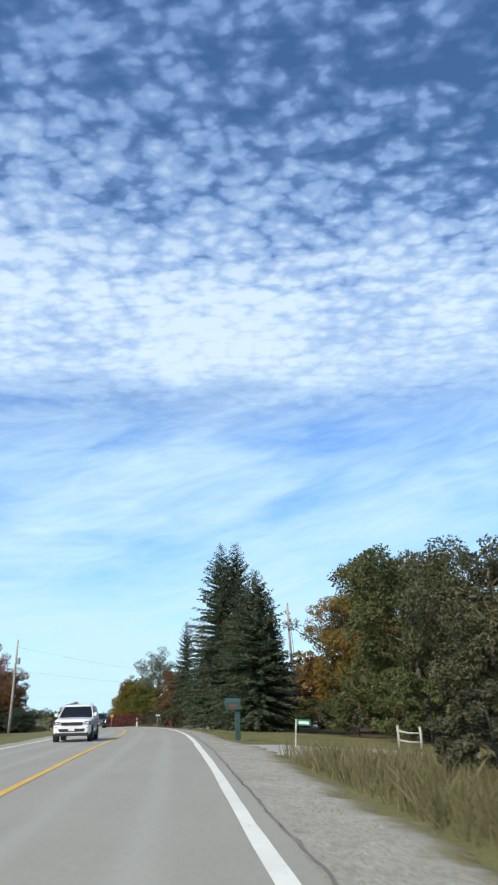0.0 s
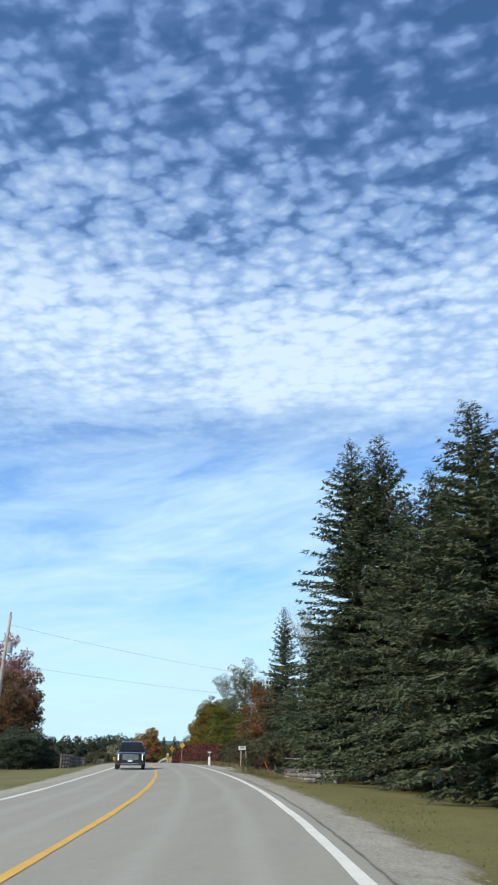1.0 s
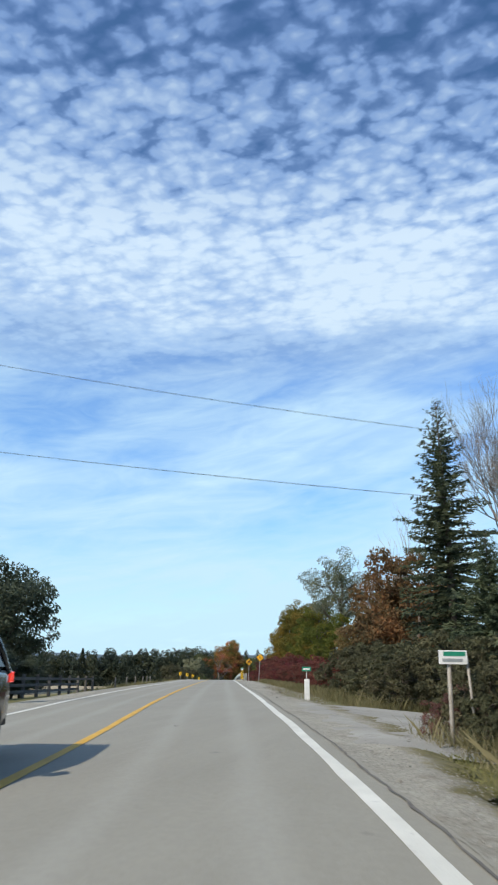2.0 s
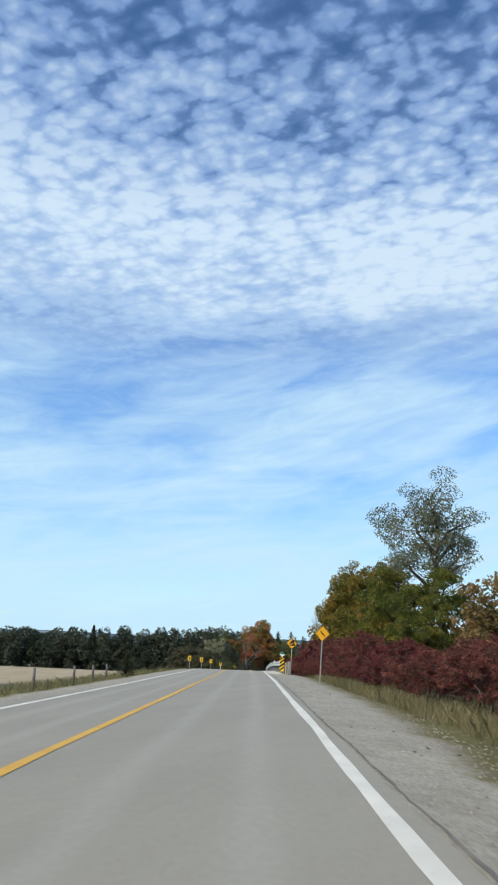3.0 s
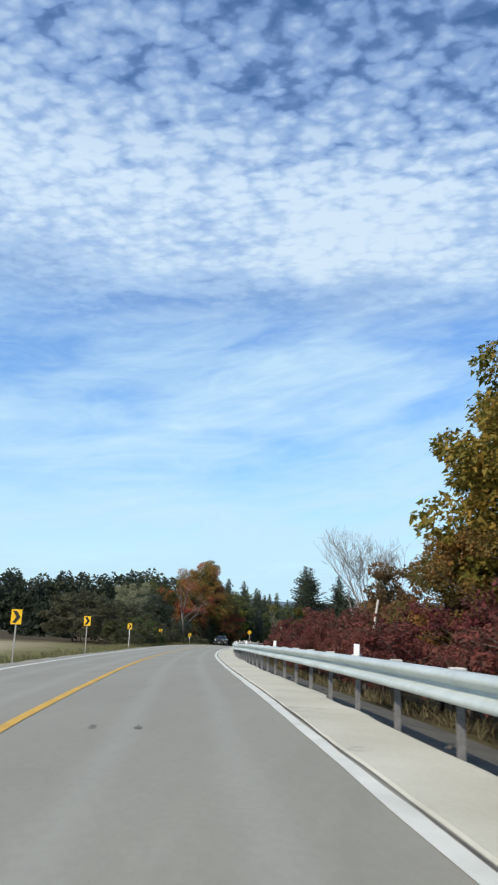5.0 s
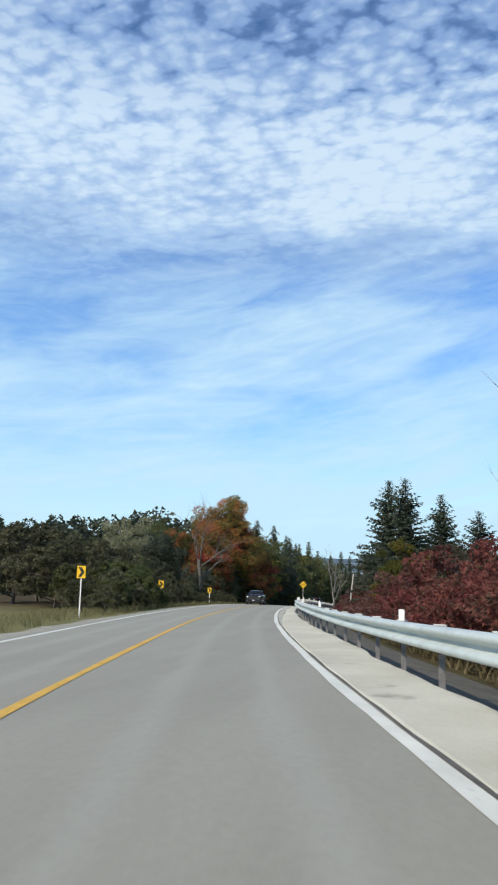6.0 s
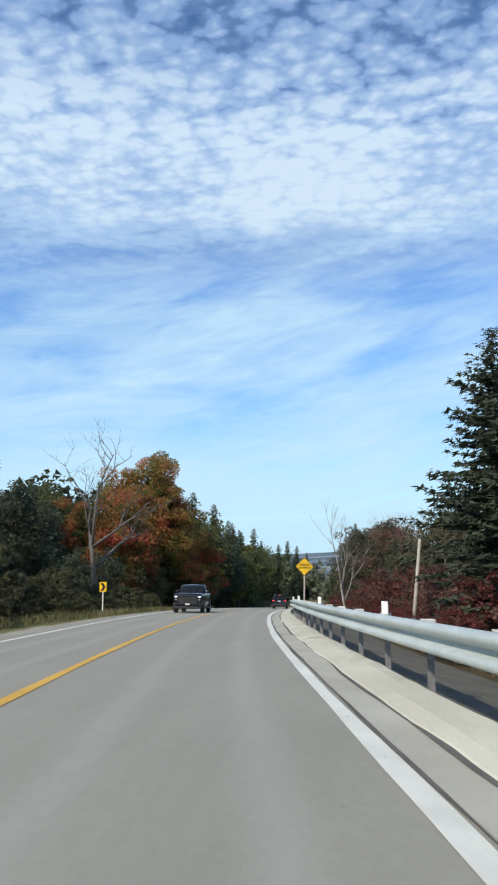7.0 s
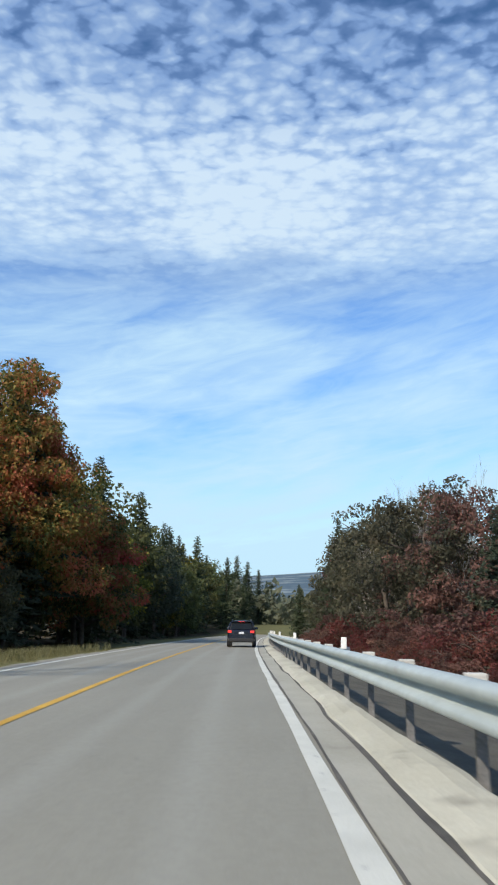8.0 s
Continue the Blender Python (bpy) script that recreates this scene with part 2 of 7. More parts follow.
def at(s, d, up=0.0):
    """The place s metres along the road and d metres to the right of its centre line, up metres over the road."""
    p = [np.interp(s, LINE_S, LINE[:, k]) for k in range(3)]
    tx, ty = np.interp(s, LINE_S, LINE_T[:, 0]), np.interp(s, LINE_S, LINE_T[:, 1])
    return np.stack([p[0] + ty * d, p[1] - tx * d, p[2] + up + 0 * d], -1)


def heading(s):
    """Turn about z, in degrees, of a thing whose +y goes along the road."""
    return math.degrees(math.atan2(-np.interp(s, LINE_S, LINE_T[:, 0]), np.interp(s, LINE_S, LINE_T[:, 1])))


def road_frame(x, y):
    """s and d for arrays of places."""
    x, y = np.atleast_1d(np.asarray(x, float)), np.atleast_1d(np.asarray(y, float))
    s, d = np.zeros(len(x)), np.zeros(len(x))
    for a in range(0, len(x), 4000):
        dx, dy = x[a:a + 4000, None] - LINE[None, :, 0], y[a:a + 4000, None] - LINE[None, :, 1]
        i = np.argmin(dx * dx + dy * dy, 1)
        r = np.arange(len(i))
        ex, ey = dx[r, i], dy[r, i]
        s[a:a + 4000] = LINE_S[i] + ex * LINE_T[i, 0] + ey * LINE_T[i, 1]
        d[a:a + 4000] = ex * LINE_T[i, 1] - ey * LINE_T[i, 0]
    return s, d


def step(a, b, v):
    u = np.clip((v - a) / (b - a), 0, 1)
    return u * u * (3 - 2 * u)


def ground_z(x, y):
    """Height of the land: the road's bed, its verges and ditches, the field, the valley ahead and the hills beyond it."""
    x, y = np.atleast_1d(np.asarray(x, float)), np.atleast_1d(np.asarray(y, float))
    s, d = road_frame(x, y)
    base = np.interp(s, LINE_S, LINE[:, 2])
    lawn = np.interp(d, (0, 4.5, 6, 9, 18, 40, 90), (-0.10, -0.10, -0.14, -0.35, -0.85, -0.9, -0.5))
    bank = np.interp(d, (0, 4.6, 5.6, 7, 9, 14, 40, 90), (-0.16, -0.18, -0.36, -0.7, -1.0, -1.4, -1.2, 0.0))
    right = lawn + (bank - lawn) * step(160, 174, s)
    near = np.interp(-d, (0, 4.2, 6, 9, 40), (-0.10, -0.12, -0.25, -0.4, -0.3))
    field = np.interp(-d, (0, 4.2, 6, 10, 18, 60), (-0.10, -0.14, -0.45, -0.9, -1.5, -1.8))
    left = near + (field - near) * step(95, 130, s) * (1 - step(225, 262, s))
    z = base + np.where(d >= 0, right, left)
    z = z - 0.42 * np.exp(-((x + 7.2) / 4.2) ** 2 - ((y - 84.5) / 7.0) ** 2) * step(4.6, 6.4, d)
    far = step(460, 1000, y)
    z = z * (1 - far) + far * (-48 + 6 * np.sin(x / 210) + 26 * np.exp(-((y - 1750 - 0.1 * x) / 420) ** 2))
    hills = step(2300, 3900, y) * (108 + 14 * np.sin(x / 610 + 0.6) + 6 * np.sin(x / 190))
    return z + hills + 0.06 * np.sin(x * 0.7) * np.cos(y * 0.53) * step(6, 12, np.abs(d))


def gz(x, y):
    return float(ground_z(x, y)[0])


def ground_at(s, d):
    """A place on the land beside the road."""
    p = at(s, d)
    return float(p[0]), float(p[1]), gz(p[0], p[1])


# ---- mesh helpers ----
def mesh(name, verts, faces, mats=(), smooth=False):
    m = bpy.data.meshes.new(name)
    verts = np.asarray(verts, np.float32).reshape(-1, 3)
    if isinstance(faces, np.ndarray):
        n, k = faces.shape
        m.vertices.add(len(verts))
        m.vertices.foreach_set("co", verts.ravel())
        m.loops.add(n * k)
        m.loops.foreach_set("vertex_index", faces.astype(np.int32).ravel())
        m.polygons.add(n)
        m.polygons.foreach_set("loop_start", np.arange(0, n * k, k, dtype=np.int32))
        m.polygons.foreach_set("loop_total", np.full(n, k, np.int32))
        m.update(calc_edges=True)
    else:
        m.from_pydata([tuple(v) for v in verts.tolist()], [], faces)
    if smooth:
        m.polygons.foreach_set("use_smooth", np.ones(len(m.polygons), bool))
    for mat in mats:
        m.materials.append(mat)
    m.update()
    return m


def part(name, data, mat, parent, label=""):
    """Links a mesh or bmesh as one object under a thing or a part."""
    if isinstance(data, bmesh.types.BMesh):
        m = bpy.data.meshes.new(name)
        data.to_mesh(m)
        data.free()
        data = m
    if mat is not None and not data.materials:
        data.materials.append(mat)
    ob = new(name, data)
    ob.parent = parent
    return tagged(ob, label)


def thing(name, label, category, group="", kind=""):
    return tagged(new(name), label, category, group, kind)


def box(bm, x0, x1, y0, y1, z0, z1, bevel=0.0, taper=(1, 1)):
    """Adds a box; taper scales its top in x and y."""
    cx, cy = (x0 + x1) / 2, (y0 + y1) / 2
    v = [bm.verts.new((cx + (x - cx) * (taper[0] if z == z1 else 1), cy + (y - cy) * (taper[1] if z == z1 else 1), z)) for z in (z0, z1) for y in (y0, y1) for x in (x0, x1)]
    f = [bm.faces.new([v[i] for i in q]) for q in ((0, 2, 3, 1), (4, 5, 7, 6), (0, 1, 5, 4), (2, 6, 7, 3), (1, 3, 7, 5), (0, 4, 6, 2))]
    if bevel:
        edges = list({e for q in f for e in q.edges})
        bmesh.ops.bevel(bm, geom=edges, offset=bevel, segments=2, affect="EDGES", profile=0.6)
    return bm


def tube(bm, points, radii, sides=8, cap=True):
    """Adds a round bar through points."""
    pts = [Vector(p) for p in points]
    rings, last = [], None
    for i, p in enumerate(pts):
        a = (pts[min(i + 1, len(pts) - 1)] - pts[max(i - 1, 0)]).normalized()
        side = a.cross(Vector((0, 0, 1))) if last is None else last - a * last.dot(a)
        if side.length < 1e-3:
            side = a.cross(Vector((0, 1, 0)))
        side.normalize()
        last, other = side, a.cross(side)
        r = radii[i] if isinstance(radii, (list, tuple)) else radii
        rings.append([bm.verts.new(p + side * (r * math.cos(q)) + other * (r * math.sin(q))) for q in [math.tau * k / sides for k in range(sides)]])
    for r0, r1 in zip(rings, rings[1:]):
        for k in range(sides):
            f = bm.faces.new((r0[k], r0[(k + 1) % sides], r1[(k + 1) % sides], r1[k]))
            f.smooth = True
    if cap:
        bm.faces.new(list(reversed(rings[0])))
        bm.faces.new(rings[-1])
    return bm


def disc(bm, centre, radius, depth, axis="x", sides=20, bevel=0.0):
    m = Matrix.Translation(centre) @ (Matrix.Rotation(radians(90), 4, "Y") if axis == "x" else Matrix.Rotation(radians(90), 4, "X") if axis == "y" else Matrix.Identity(4))
    made = bmesh.ops.create_cone(bm, cap_ends=True, segments=sides, radius1=radius, radius2=radius, depth=depth, matrix=m)
    if bevel:
        rim = [e for e in {e for v in made["verts"] for e in v.link_edges} if any(len(f.verts) > 4 for f in e.link_faces)]
        bmesh.ops.bevel(bm, geom=rim, offset=bevel, segments=2, affect="EDGES")
    return bm


def plate(bm, outline, y0, y1):
    """Adds a flat panel with its outline given in x and z."""
    a = [bm.verts.new((x, y0, z)) for x, z in outline]
    b = [bm.verts.new((x, y1, z)) for x, z in outline]
    bm.faces.new(a)
    bm.faces.new(list(reversed(b)))
    for i in range(len(a)):
        j = (i + 1) % len(a)
        bm.faces.new((a[j], a[i], b[i], b[j]))
    return bm


def ribbon(name, s_list, profile, mat, label, category, wobble=0.0, seed=0, parent=None):
    """A strip along the road: profile is a list of (d, up); wobble moves its outer edges."""
    rng = np.random.default_rng(seed)
    s = np.asarray(s_list, float)
    cols = []
    for k, (d, up) in enumerate(profile):
        dd = np.full(len(s), float(d)) if np.isscalar(d) else np.asarray(d, float)
        if wobble and k in (0, len(profile) - 1):
            n = rng.normal(0, 1, len(s))
            dd = dd + wobble * (n + np.roll(n, 1) + np.roll(n, 2)) / 1.7
        cols.append(at(s, dd, up))
    v = np.stack(cols, 1)
    n, k = v.shape[:2]
    i = np.arange(n - 1)[:, None] * k + np.arange(k - 1)[None]
    f = np.stack([i, i + 1, i + k + 1, i + k], -1).reshape(-1, 4)
    ob = new(name, mesh(name, v.reshape(-1, 3), f, (mat,), True))
    tagged(ob, label, category, kind="structure")
    if parent:
        ob.parent = parent
    return ob


# ---- materials ----
def surface(name, low, high, scale=4.0, rough=0.85, bump=0.3, bump_scale=60.0, metal=0.0, spots=None, coat=0.0, vary=0.0, space="Object"):
    """A two-scale surface: broad patches between two colours, grain, and relief; vary shifts the value from object to object."""
    m = bpy.data.materials.new(name)
    m.use_nodes = True
    g = Nodes(m.node_tree)
    co = g.add("ShaderNodeTexCoord").outputs[space] if space != "World" else g.add("ShaderNodeNewGeometry").outputs["Position"]
    patch = g.noise(co, scale, 4.0, 0.6)
    grain = g.noise(co, bump_scale, 3.0, 0.6)
    both = g.math("ADD", g.math("MULTIPLY", patch, 0.65), g.math("MULTIPLY", grain, 0.35))
    colour = g.mix(g.ramp(both, ((0.36, 0.0), (0.64, 1.0))), low, high)
    if spots:
        tint, amount, size = spots
        colour = g.mix(g.ramp(g.noise(co, size, 4.0, 0.65), ((1 - amount, 0.0), (1 - amount + 0.12, 1.0))), colour, tint)
    if vary:
        own = g.add("ShaderNodeObjectInfo").outputs["Random"]
        colour = g.add("ShaderNodeHueSaturation", Color=colour, Value=g.math("ADD", g.math("MULTIPLY", own, 2 * vary), 1 - vary)).outputs[0]
    b = g.add("ShaderNodeBsdfPrincipled", Roughness=rough, Metallic=metal)
    b.inputs["Coat Weight"].default_value = coat
    g.link(colour, b.inputs["Base Color"])
    if bump:
        g.link(g.add("ShaderNodeBump", Strength=bump, Distance=0.02, Height=grain).outputs[0], b.inputs["Normal"])
    g.add("ShaderNodeOutputMaterial", Surface=b.outputs[0])
    return m


def foliage(name, colours, clump=0.5, light=0.35):
    """Leaves: colour from leaf to leaf and from bough to bough, with light coming through them."""
    m = bpy.data.materials.new(name)
    m.use_nodes = True
    g = Nodes(m.node_tree)
    leaf = g.add("ShaderNodeNewGeometry").outputs["Random Per Island"]
    co = g.add("ShaderNodeTexCoord").outputs["Object"]
    bough = g.noise(co, clump, 3.0, 0.6)
    own = g.add("ShaderNodeObjectInfo").outputs["Random"]
    mixed = g.math("ADD", g.math("MULTIPLY", leaf, 0.38), g.math("MULTIPLY", g.ramp(bough, ((0.30, 0.0), (0.70, 1.0))), 0.62))
    colour = g.ramp(mixed, [(0.1 + 0.8 * i / (len(colours) - 1), c) for i, c in enumerate(colours)])
    colour = g.add("ShaderNodeHueSaturation", Color=colour, Hue=g.math("ADD", g.math("MULTIPLY", own, 0.03), 0.485), Value=g.math("ADD", g.math("MULTIPLY", own, 0.4), 0.98)).outputs[0]
    d = g.add("ShaderNodeBsdfPrincipled", Roughness=0.6)
    d.inputs["Specular IOR Level"].default_value = 0.12
    g.link(colour, d.inputs["Base Color"])
    t = g.add("ShaderNodeBsdfTranslucent", Color=colour)
    mix = g.add("ShaderNodeMixShader", Fac=light)
    g.link(d.outputs[0], mix.inputs[1])
    g.link(t.outputs[0], mix.inputs[2])
    g.add("ShaderNodeOutputMaterial", Surface=mix.outputs[0])
    return m


def plain(name, colour, rough=0.5, metal=0.0, coat=0.0, emit=None):
    m = bpy.data.materials.new(name)
    m.use_nodes = True
    g = Nodes(m.node_tree)
    co = g.add("ShaderNodeTexCoord").outputs["Object"]
    n = g.noise(co, 7.0, 4.0, 0.65)
    col = g.mix(g.ramp(n, ((0.3, 0.0), (0.75, 1.0))), tuple(c * 0.82 for c in colour), tuple(min(1, c * 1.1) for c in colour))
    b = g.add("ShaderNodeBsdfPrincipled", Metallic=metal)
    g.link(g.math("ADD", g.math("MULTIPLY", n, 0.2), rough - 0.1), b.inputs["Roughness"])
    g.link(col, b.inputs["Base Color"])
    b.inputs["Coat Weight"].default_value = coat
    if emit:
        b.inputs["Emission Color"].default_value, b.inputs["Emission Strength"].default_value = (*emit[0], 1), emit[1]
    g.add("ShaderNodeOutputMaterial", Surface=b.outputs[0])
    return m


def asphalt_material():
    """Worn grey asphalt: stones, tyre tracks along the lanes, patches and stains."""
    m = bpy.data.materials.new("asphalt")
    m.use_nodes = True
    g = Nodes(m.node_tree)
    pos = g.add("ShaderNodeNewGeometry").outputs["Position"]
    track = g.attribute("across").outputs["Fac"]
    along = g.add("ShaderNodeMapping", Vector=pos, Rotation=(0, 0, radians(-13)), Scale=(1.0, 0.07, 1.0)).outputs[0]
    streak = g.noise(along, 1.1, 4.0, 0.6)
    patch = g.noise(pos, 0.35, 4.0, 0.6)
    stone = g.noise(pos, 90.0, 3.0, 0.7)
    wheel = g.ramp(g.math("ADD", track, g.math("MULTIPLY", g.math("SUBTRACT", streak, 0.5), 0.10)), ((0.0, 0.0), (0.24, 0.0), (0.33, 1.0), (0.42, 0.0), (0.60, 0.0), (0.70, 1.0), (0.80, 0.0)), True)
    base = g.mix(g.ramp(g.math("ADD", g.math("MULTIPLY", streak, 0.6), g.math("MULTIPLY", patch, 0.4)), ((0.35, 0.0), (0.65, 1.0))), (0.248, 0.240, 0.192), (0.296, 0.287, 0.233))
    base = g.mix(g.math("MULTIPLY", wheel, 0.55), base, (0.342, 0.340, 0.290))
    base = g.mix(g.ramp(stone, ((0.45, 0.0), (0.75, 0.6))), base, (0.35, 0.335, 0.30))
    base = g.mix(g.ramp(g.noise(pos, 14.0, 4.0, 0.75), ((0.40, 0.16), (0.58, 0.0))), base, (0.16, 0.152, 0.132))
    worn = g.noise(along, 4.0, 5.0, 0.7)
    base = g.mix(g.ramp(worn, ((0.56, 0.0), (0.68, 0.14))), base, (0.36, 0.35, 0.30))
    base = g.mix(g.ramp(g.noise(pos, 2.3, 5.0, 0.7), ((0.66, 0.0), (0.74, 0.35))), base, (0.09, 0.09, 0.09))
    b = g.add("ShaderNodeBsdfPrincipled", Roughness=0.82)
    g.link(base, b.inputs["Base Color"])
    g.link(g.add("ShaderNodeBump", Strength=0.22, Distance=0.01, Height=stone).outputs[0], b.inputs["Normal"])
    g.add("ShaderNodeOutputMaterial", Surface=b.outputs[0])
    return m


def land_material():
    """Grass, dry stubble on the field, leaf litter in the woods, and far wooded hills with haze put into their colour.
    """
    m = bpy.data.materials.new("land")
    m.use_nodes = True
    g = Nodes(m.node_tree)
    pos = g.add("ShaderNodeNewGeometry").outputs["Position"]
    part_ = g.add("ShaderNodeSeparateXYZ", Vector=pos)
    kind = g.attribute("cover").outputs["Color"]
    k = g.add("ShaderNodeSeparateColor", Color=kind).outputs
    big, small = g.noise(pos, 0.25, 4.0, 0.6), g.noise(pos, 9.0, 4.0, 0.7)
    both = g.math("ADD", g.math("MULTIPLY", big, 0.5), g.math("MULTIPLY", small, 0.5))
    fac = g.ramp(both, ((0.36, 0.0), (0.64, 1.0)))
    grass = g.mix(fac, (0.115, 0.114, 0.044), (0.178, 0.166, 0.072))
    rows = g.noise(g.add("ShaderNodeMapping", Vector=pos, Rotation=(0, 0, radians(24)), Scale=(1.4, 0.05, 1.0)).outputs[0], 1.2, 3.0, 0.6)
    field = g.mix(g.ramp(g.math("ADD", g.math("MULTIPLY", rows, 0.5), g.math("MULTIPLY", both, 0.5)), ((0.38, 0.0), (0.62, 1.0))), (0.27, 0.22, 0.14), (0.42, 0.36, 0.25))
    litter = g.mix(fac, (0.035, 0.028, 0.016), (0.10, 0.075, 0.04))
    woods = g.mix(g.ramp(g.noise(pos, 0.02, 5.0, 0.7), ((0.35, 0.0), (0.62, 1.0))), (0.06, 0.085, 0.07), (0.16, 0.15, 0.08))
    # distant haze painted into the far hills: blue-grey instead of wood colours, blended in along y
    hazy_ridge = g.mix(g.ramp(g.noise(g.add("ShaderNodeMapping", Vector=pos, Scale=(0.3, 1.0, 6.0)).outputs[0], 0.012, 4.0, 0.6), ((0.5, 0.0), (0.62, 1.0))), (0.085, 0.125, 0.16), (0.22, 0.26, 0.27))
    woods = g.mix(g.ramp(g.math("MULTIPLY", part_.outputs["Y"], 0.0002), ((0.44, 0.0), (0.56, 1.0))), woods, hazy_ridge)
    col = g.mix(k[0], grass, field)
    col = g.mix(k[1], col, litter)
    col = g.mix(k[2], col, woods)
    b = g.add("ShaderNodeBsdfPrincipled", Roughness=0.95)
    b.inputs["Specular IOR Level"].default_value = 0.1
    g.link(col, b.inputs["Base Color"])
    g.link(g.add("ShaderNodeBump", Strength=0.5, Distance=0.06, Height=small).outputs[0], b.inputs["Normal"])
    g.add("ShaderNodeOutputMaterial", Surface=b.outputs[0])
    return m


ASPHALT, LAND = asphalt_material(), land_material()
GRAVEL = surface("gravel", (0.24, 0.22, 0.19), (0.44, 0.41, 0.36), 1.1, 0.95, 0.9, 22.0, spots=((0.17, 0.15, 0.12), 0.46, 2.6), space="World")
CONCRETE = surface("concrete", (0.435, 0.415, 0.325), (0.58, 0.562, 0.465), 0.5, 0.9, 0.3, 30.0, spots=((0.30, 0.28, 0.23), 0.40, 0.9), space="World")
GUTTER = surface("gutter_concrete", (0.345, 0.334, 0.275), (0.45, 0.438, 0.37), 0.7, 0.9, 0.3, 30.0, spots=((0.26, 0.25, 0.205), 0.40, 0.8), space="World")
TAR = surface("tar", (0.025, 0.025, 0.025), (0.06, 0.06, 0.058), 1.0, 0.7, 0.3, 40.0, space="World")
WHITE_PAINT = surface("white_road_paint", (0.58, 0.585, 0.52), (0.73, 0.735, 0.66), 1.5, 0.7, 0.3, 70.0, spots=((0.30, 0.30, 0.29), 0.36, 9.0), space="World")
YELLOW_PAINT = surface("yellow_road_paint", (0.52, 0.30, 0.035), (0.68, 0.41, 0.055), 1.5, 0.7, 0.3, 70.0, spots=((0.28, 0.22, 0.12), 0.36, 9.0), space="World")
STEEL = surface("galvanised_steel", (0.42, 0.465, 0.445), (0.55, 0.60, 0.575), 1.2, 0.5, 0.08, 12.0, metal=0.2, spots=((0.42, 0.44, 0.43), 0.40, 2.5))
DARK_STEEL = surface("weathered_steel_post", (0.18, 0.18, 0.175), (0.32, 0.31, 0.30), 5.0, 0.7, 0.2, 40.0, metal=0.3)
BARK = surface("bark", (0.055, 0.042, 0.032), (0.14, 0.115, 0.09), 3.0, 0.95, 0.9, 18.0, vary=0.2)
PALE_BARK = surface("pale_bark", (0.30, 0.27, 0.23), (0.50, 0.47, 0.42), 3.0, 0.95, 0.6, 18.0, vary=0.15)
POLE_WOOD = surface("weathered_pole_wood", (0.26, 0.23, 0.19), (0.44, 0.41, 0.36), 2.0, 0.9, 0.5, 30.0)
NEEDLES = foliage("spruce_needles", ((0.034, 0.046, 0.030), (0.054, 0.070, 0.042), (0.078, 0.094, 0.052), (0.108, 0.122, 0.066)), 0.6, 0.15)
PINE = foliage("pine_needles", ((0.040, 0.050, 0.036), (0.062, 0.076, 0.052), (0.095, 0.110, 0.068)), 0.5, 0.2)
GREEN_LEAF = foliage("green_leaves", ((0.042, 0.052, 0.026), (0.072, 0.086, 0.036), (0.115, 0.122, 0.048), (0.165, 0.15, 0.062)), 0.45)
WOOD_GREEN = foliage("far_wood_green", ((0.036, 0.048, 0.032), (0.056, 0.068, 0.042), (0.090, 0.088, 0.046)), 0.16)
WOOD_DARK = foliage("far_wood_dark", ((0.034, 0.046, 0.036), (0.050, 0.064, 0.046), (0.074, 0.086, 0.056)), 0.16)
DULL_LEAF = foliage("dull_olive_leaves", ((0.054, 0.058, 0.034), (0.100, 0.100, 0.056), (0.158, 0.144, 0.084)), 0.5)
YELLOW_LEAF = foliage("yellow_green_leaves", ((0.042, 0.055, 0.012), (0.100, 0.104, 0.024), (0.205, 0.168, 0.036), (0.38, 0.245, 0.055)), 0.4)
TURNING_LEAF = foliage("green_and_yellow_leaves", ((0.040, 0.055, 0.014), (0.075, 0.088, 0.020), (0.125, 0.125, 0.026), (0.24, 0.16, 0.032)), 0.32)
ORANGE_LEAF = foliage("orange_leaves", ((0.052, 0.062, 0.024), (0.115, 0.098, 0.032), (0.215, 0.115, 0.038), (0.33, 0.135, 0.046)), 0.35)
AIRY_LEAF = foliage("grey_green_leaves", ((0.08, 0.09, 0.055), (0.13, 0.14, 0.09), (0.20, 0.20, 0.14)), 0.5)
PALE_LEAF = foliage("pale_olive_leaves", ((0.13, 0.135, 0.075), (0.24, 0.24, 0.14), (0.38, 0.37, 0.24)), 0.5)
RUST_LEAF = foliage("rust_leaves", ((0.065, 0.062, 0.032), (0.125, 0.095, 0.045), (0.20, 0.118, 0.052), (0.24, 0.125, 0.05)), 0.4)
MAPLE_LEAF = foliage("maple_leaves", ((0.040, 0.055, 0.024), (0.080, 0.092, 0.032), (0.210, 0.155, 0.045), (0.29, 0.118, 0.05), (0.38, 0.095, 0.062), (0.43, 0.095, 0.078)), 0.27)
PINK_LEAF = foliage("dusty_red_leaves", ((0.20, 0.105, 0.095), (0.33, 0.19, 0.17), (0.46, 0.32, 0.29)), 0.5)
DUSTY_LEAF = foliage("rose_brown_leaves", ((0.12, 0.066, 0.055), (0.22, 0.125, 0.11), (0.32, 0.21, 0.185)), 0.5)
BRUSH_LEAF = foliage("red_brown_brush", ((0.085, 0.056, 0.046), (0.150, 0.082, 0.066), (0.235, 0.112, 0.092)), 0.5)
SLOPE_LEAF = foliage("brown_grey_leaves", ((0.052, 0.054, 0.038), (0.088, 0.086, 0.056), (0.150, 0.126, 0.080)), 0.5)
SUMAC_LEAF = foliage("sumac_leaves", ((0.050, 0.042, 0.026), (0.095, 0.046, 0.036), (0.165, 0.048, 0.044), (0.205, 0.062, 0.055)), 0.9)
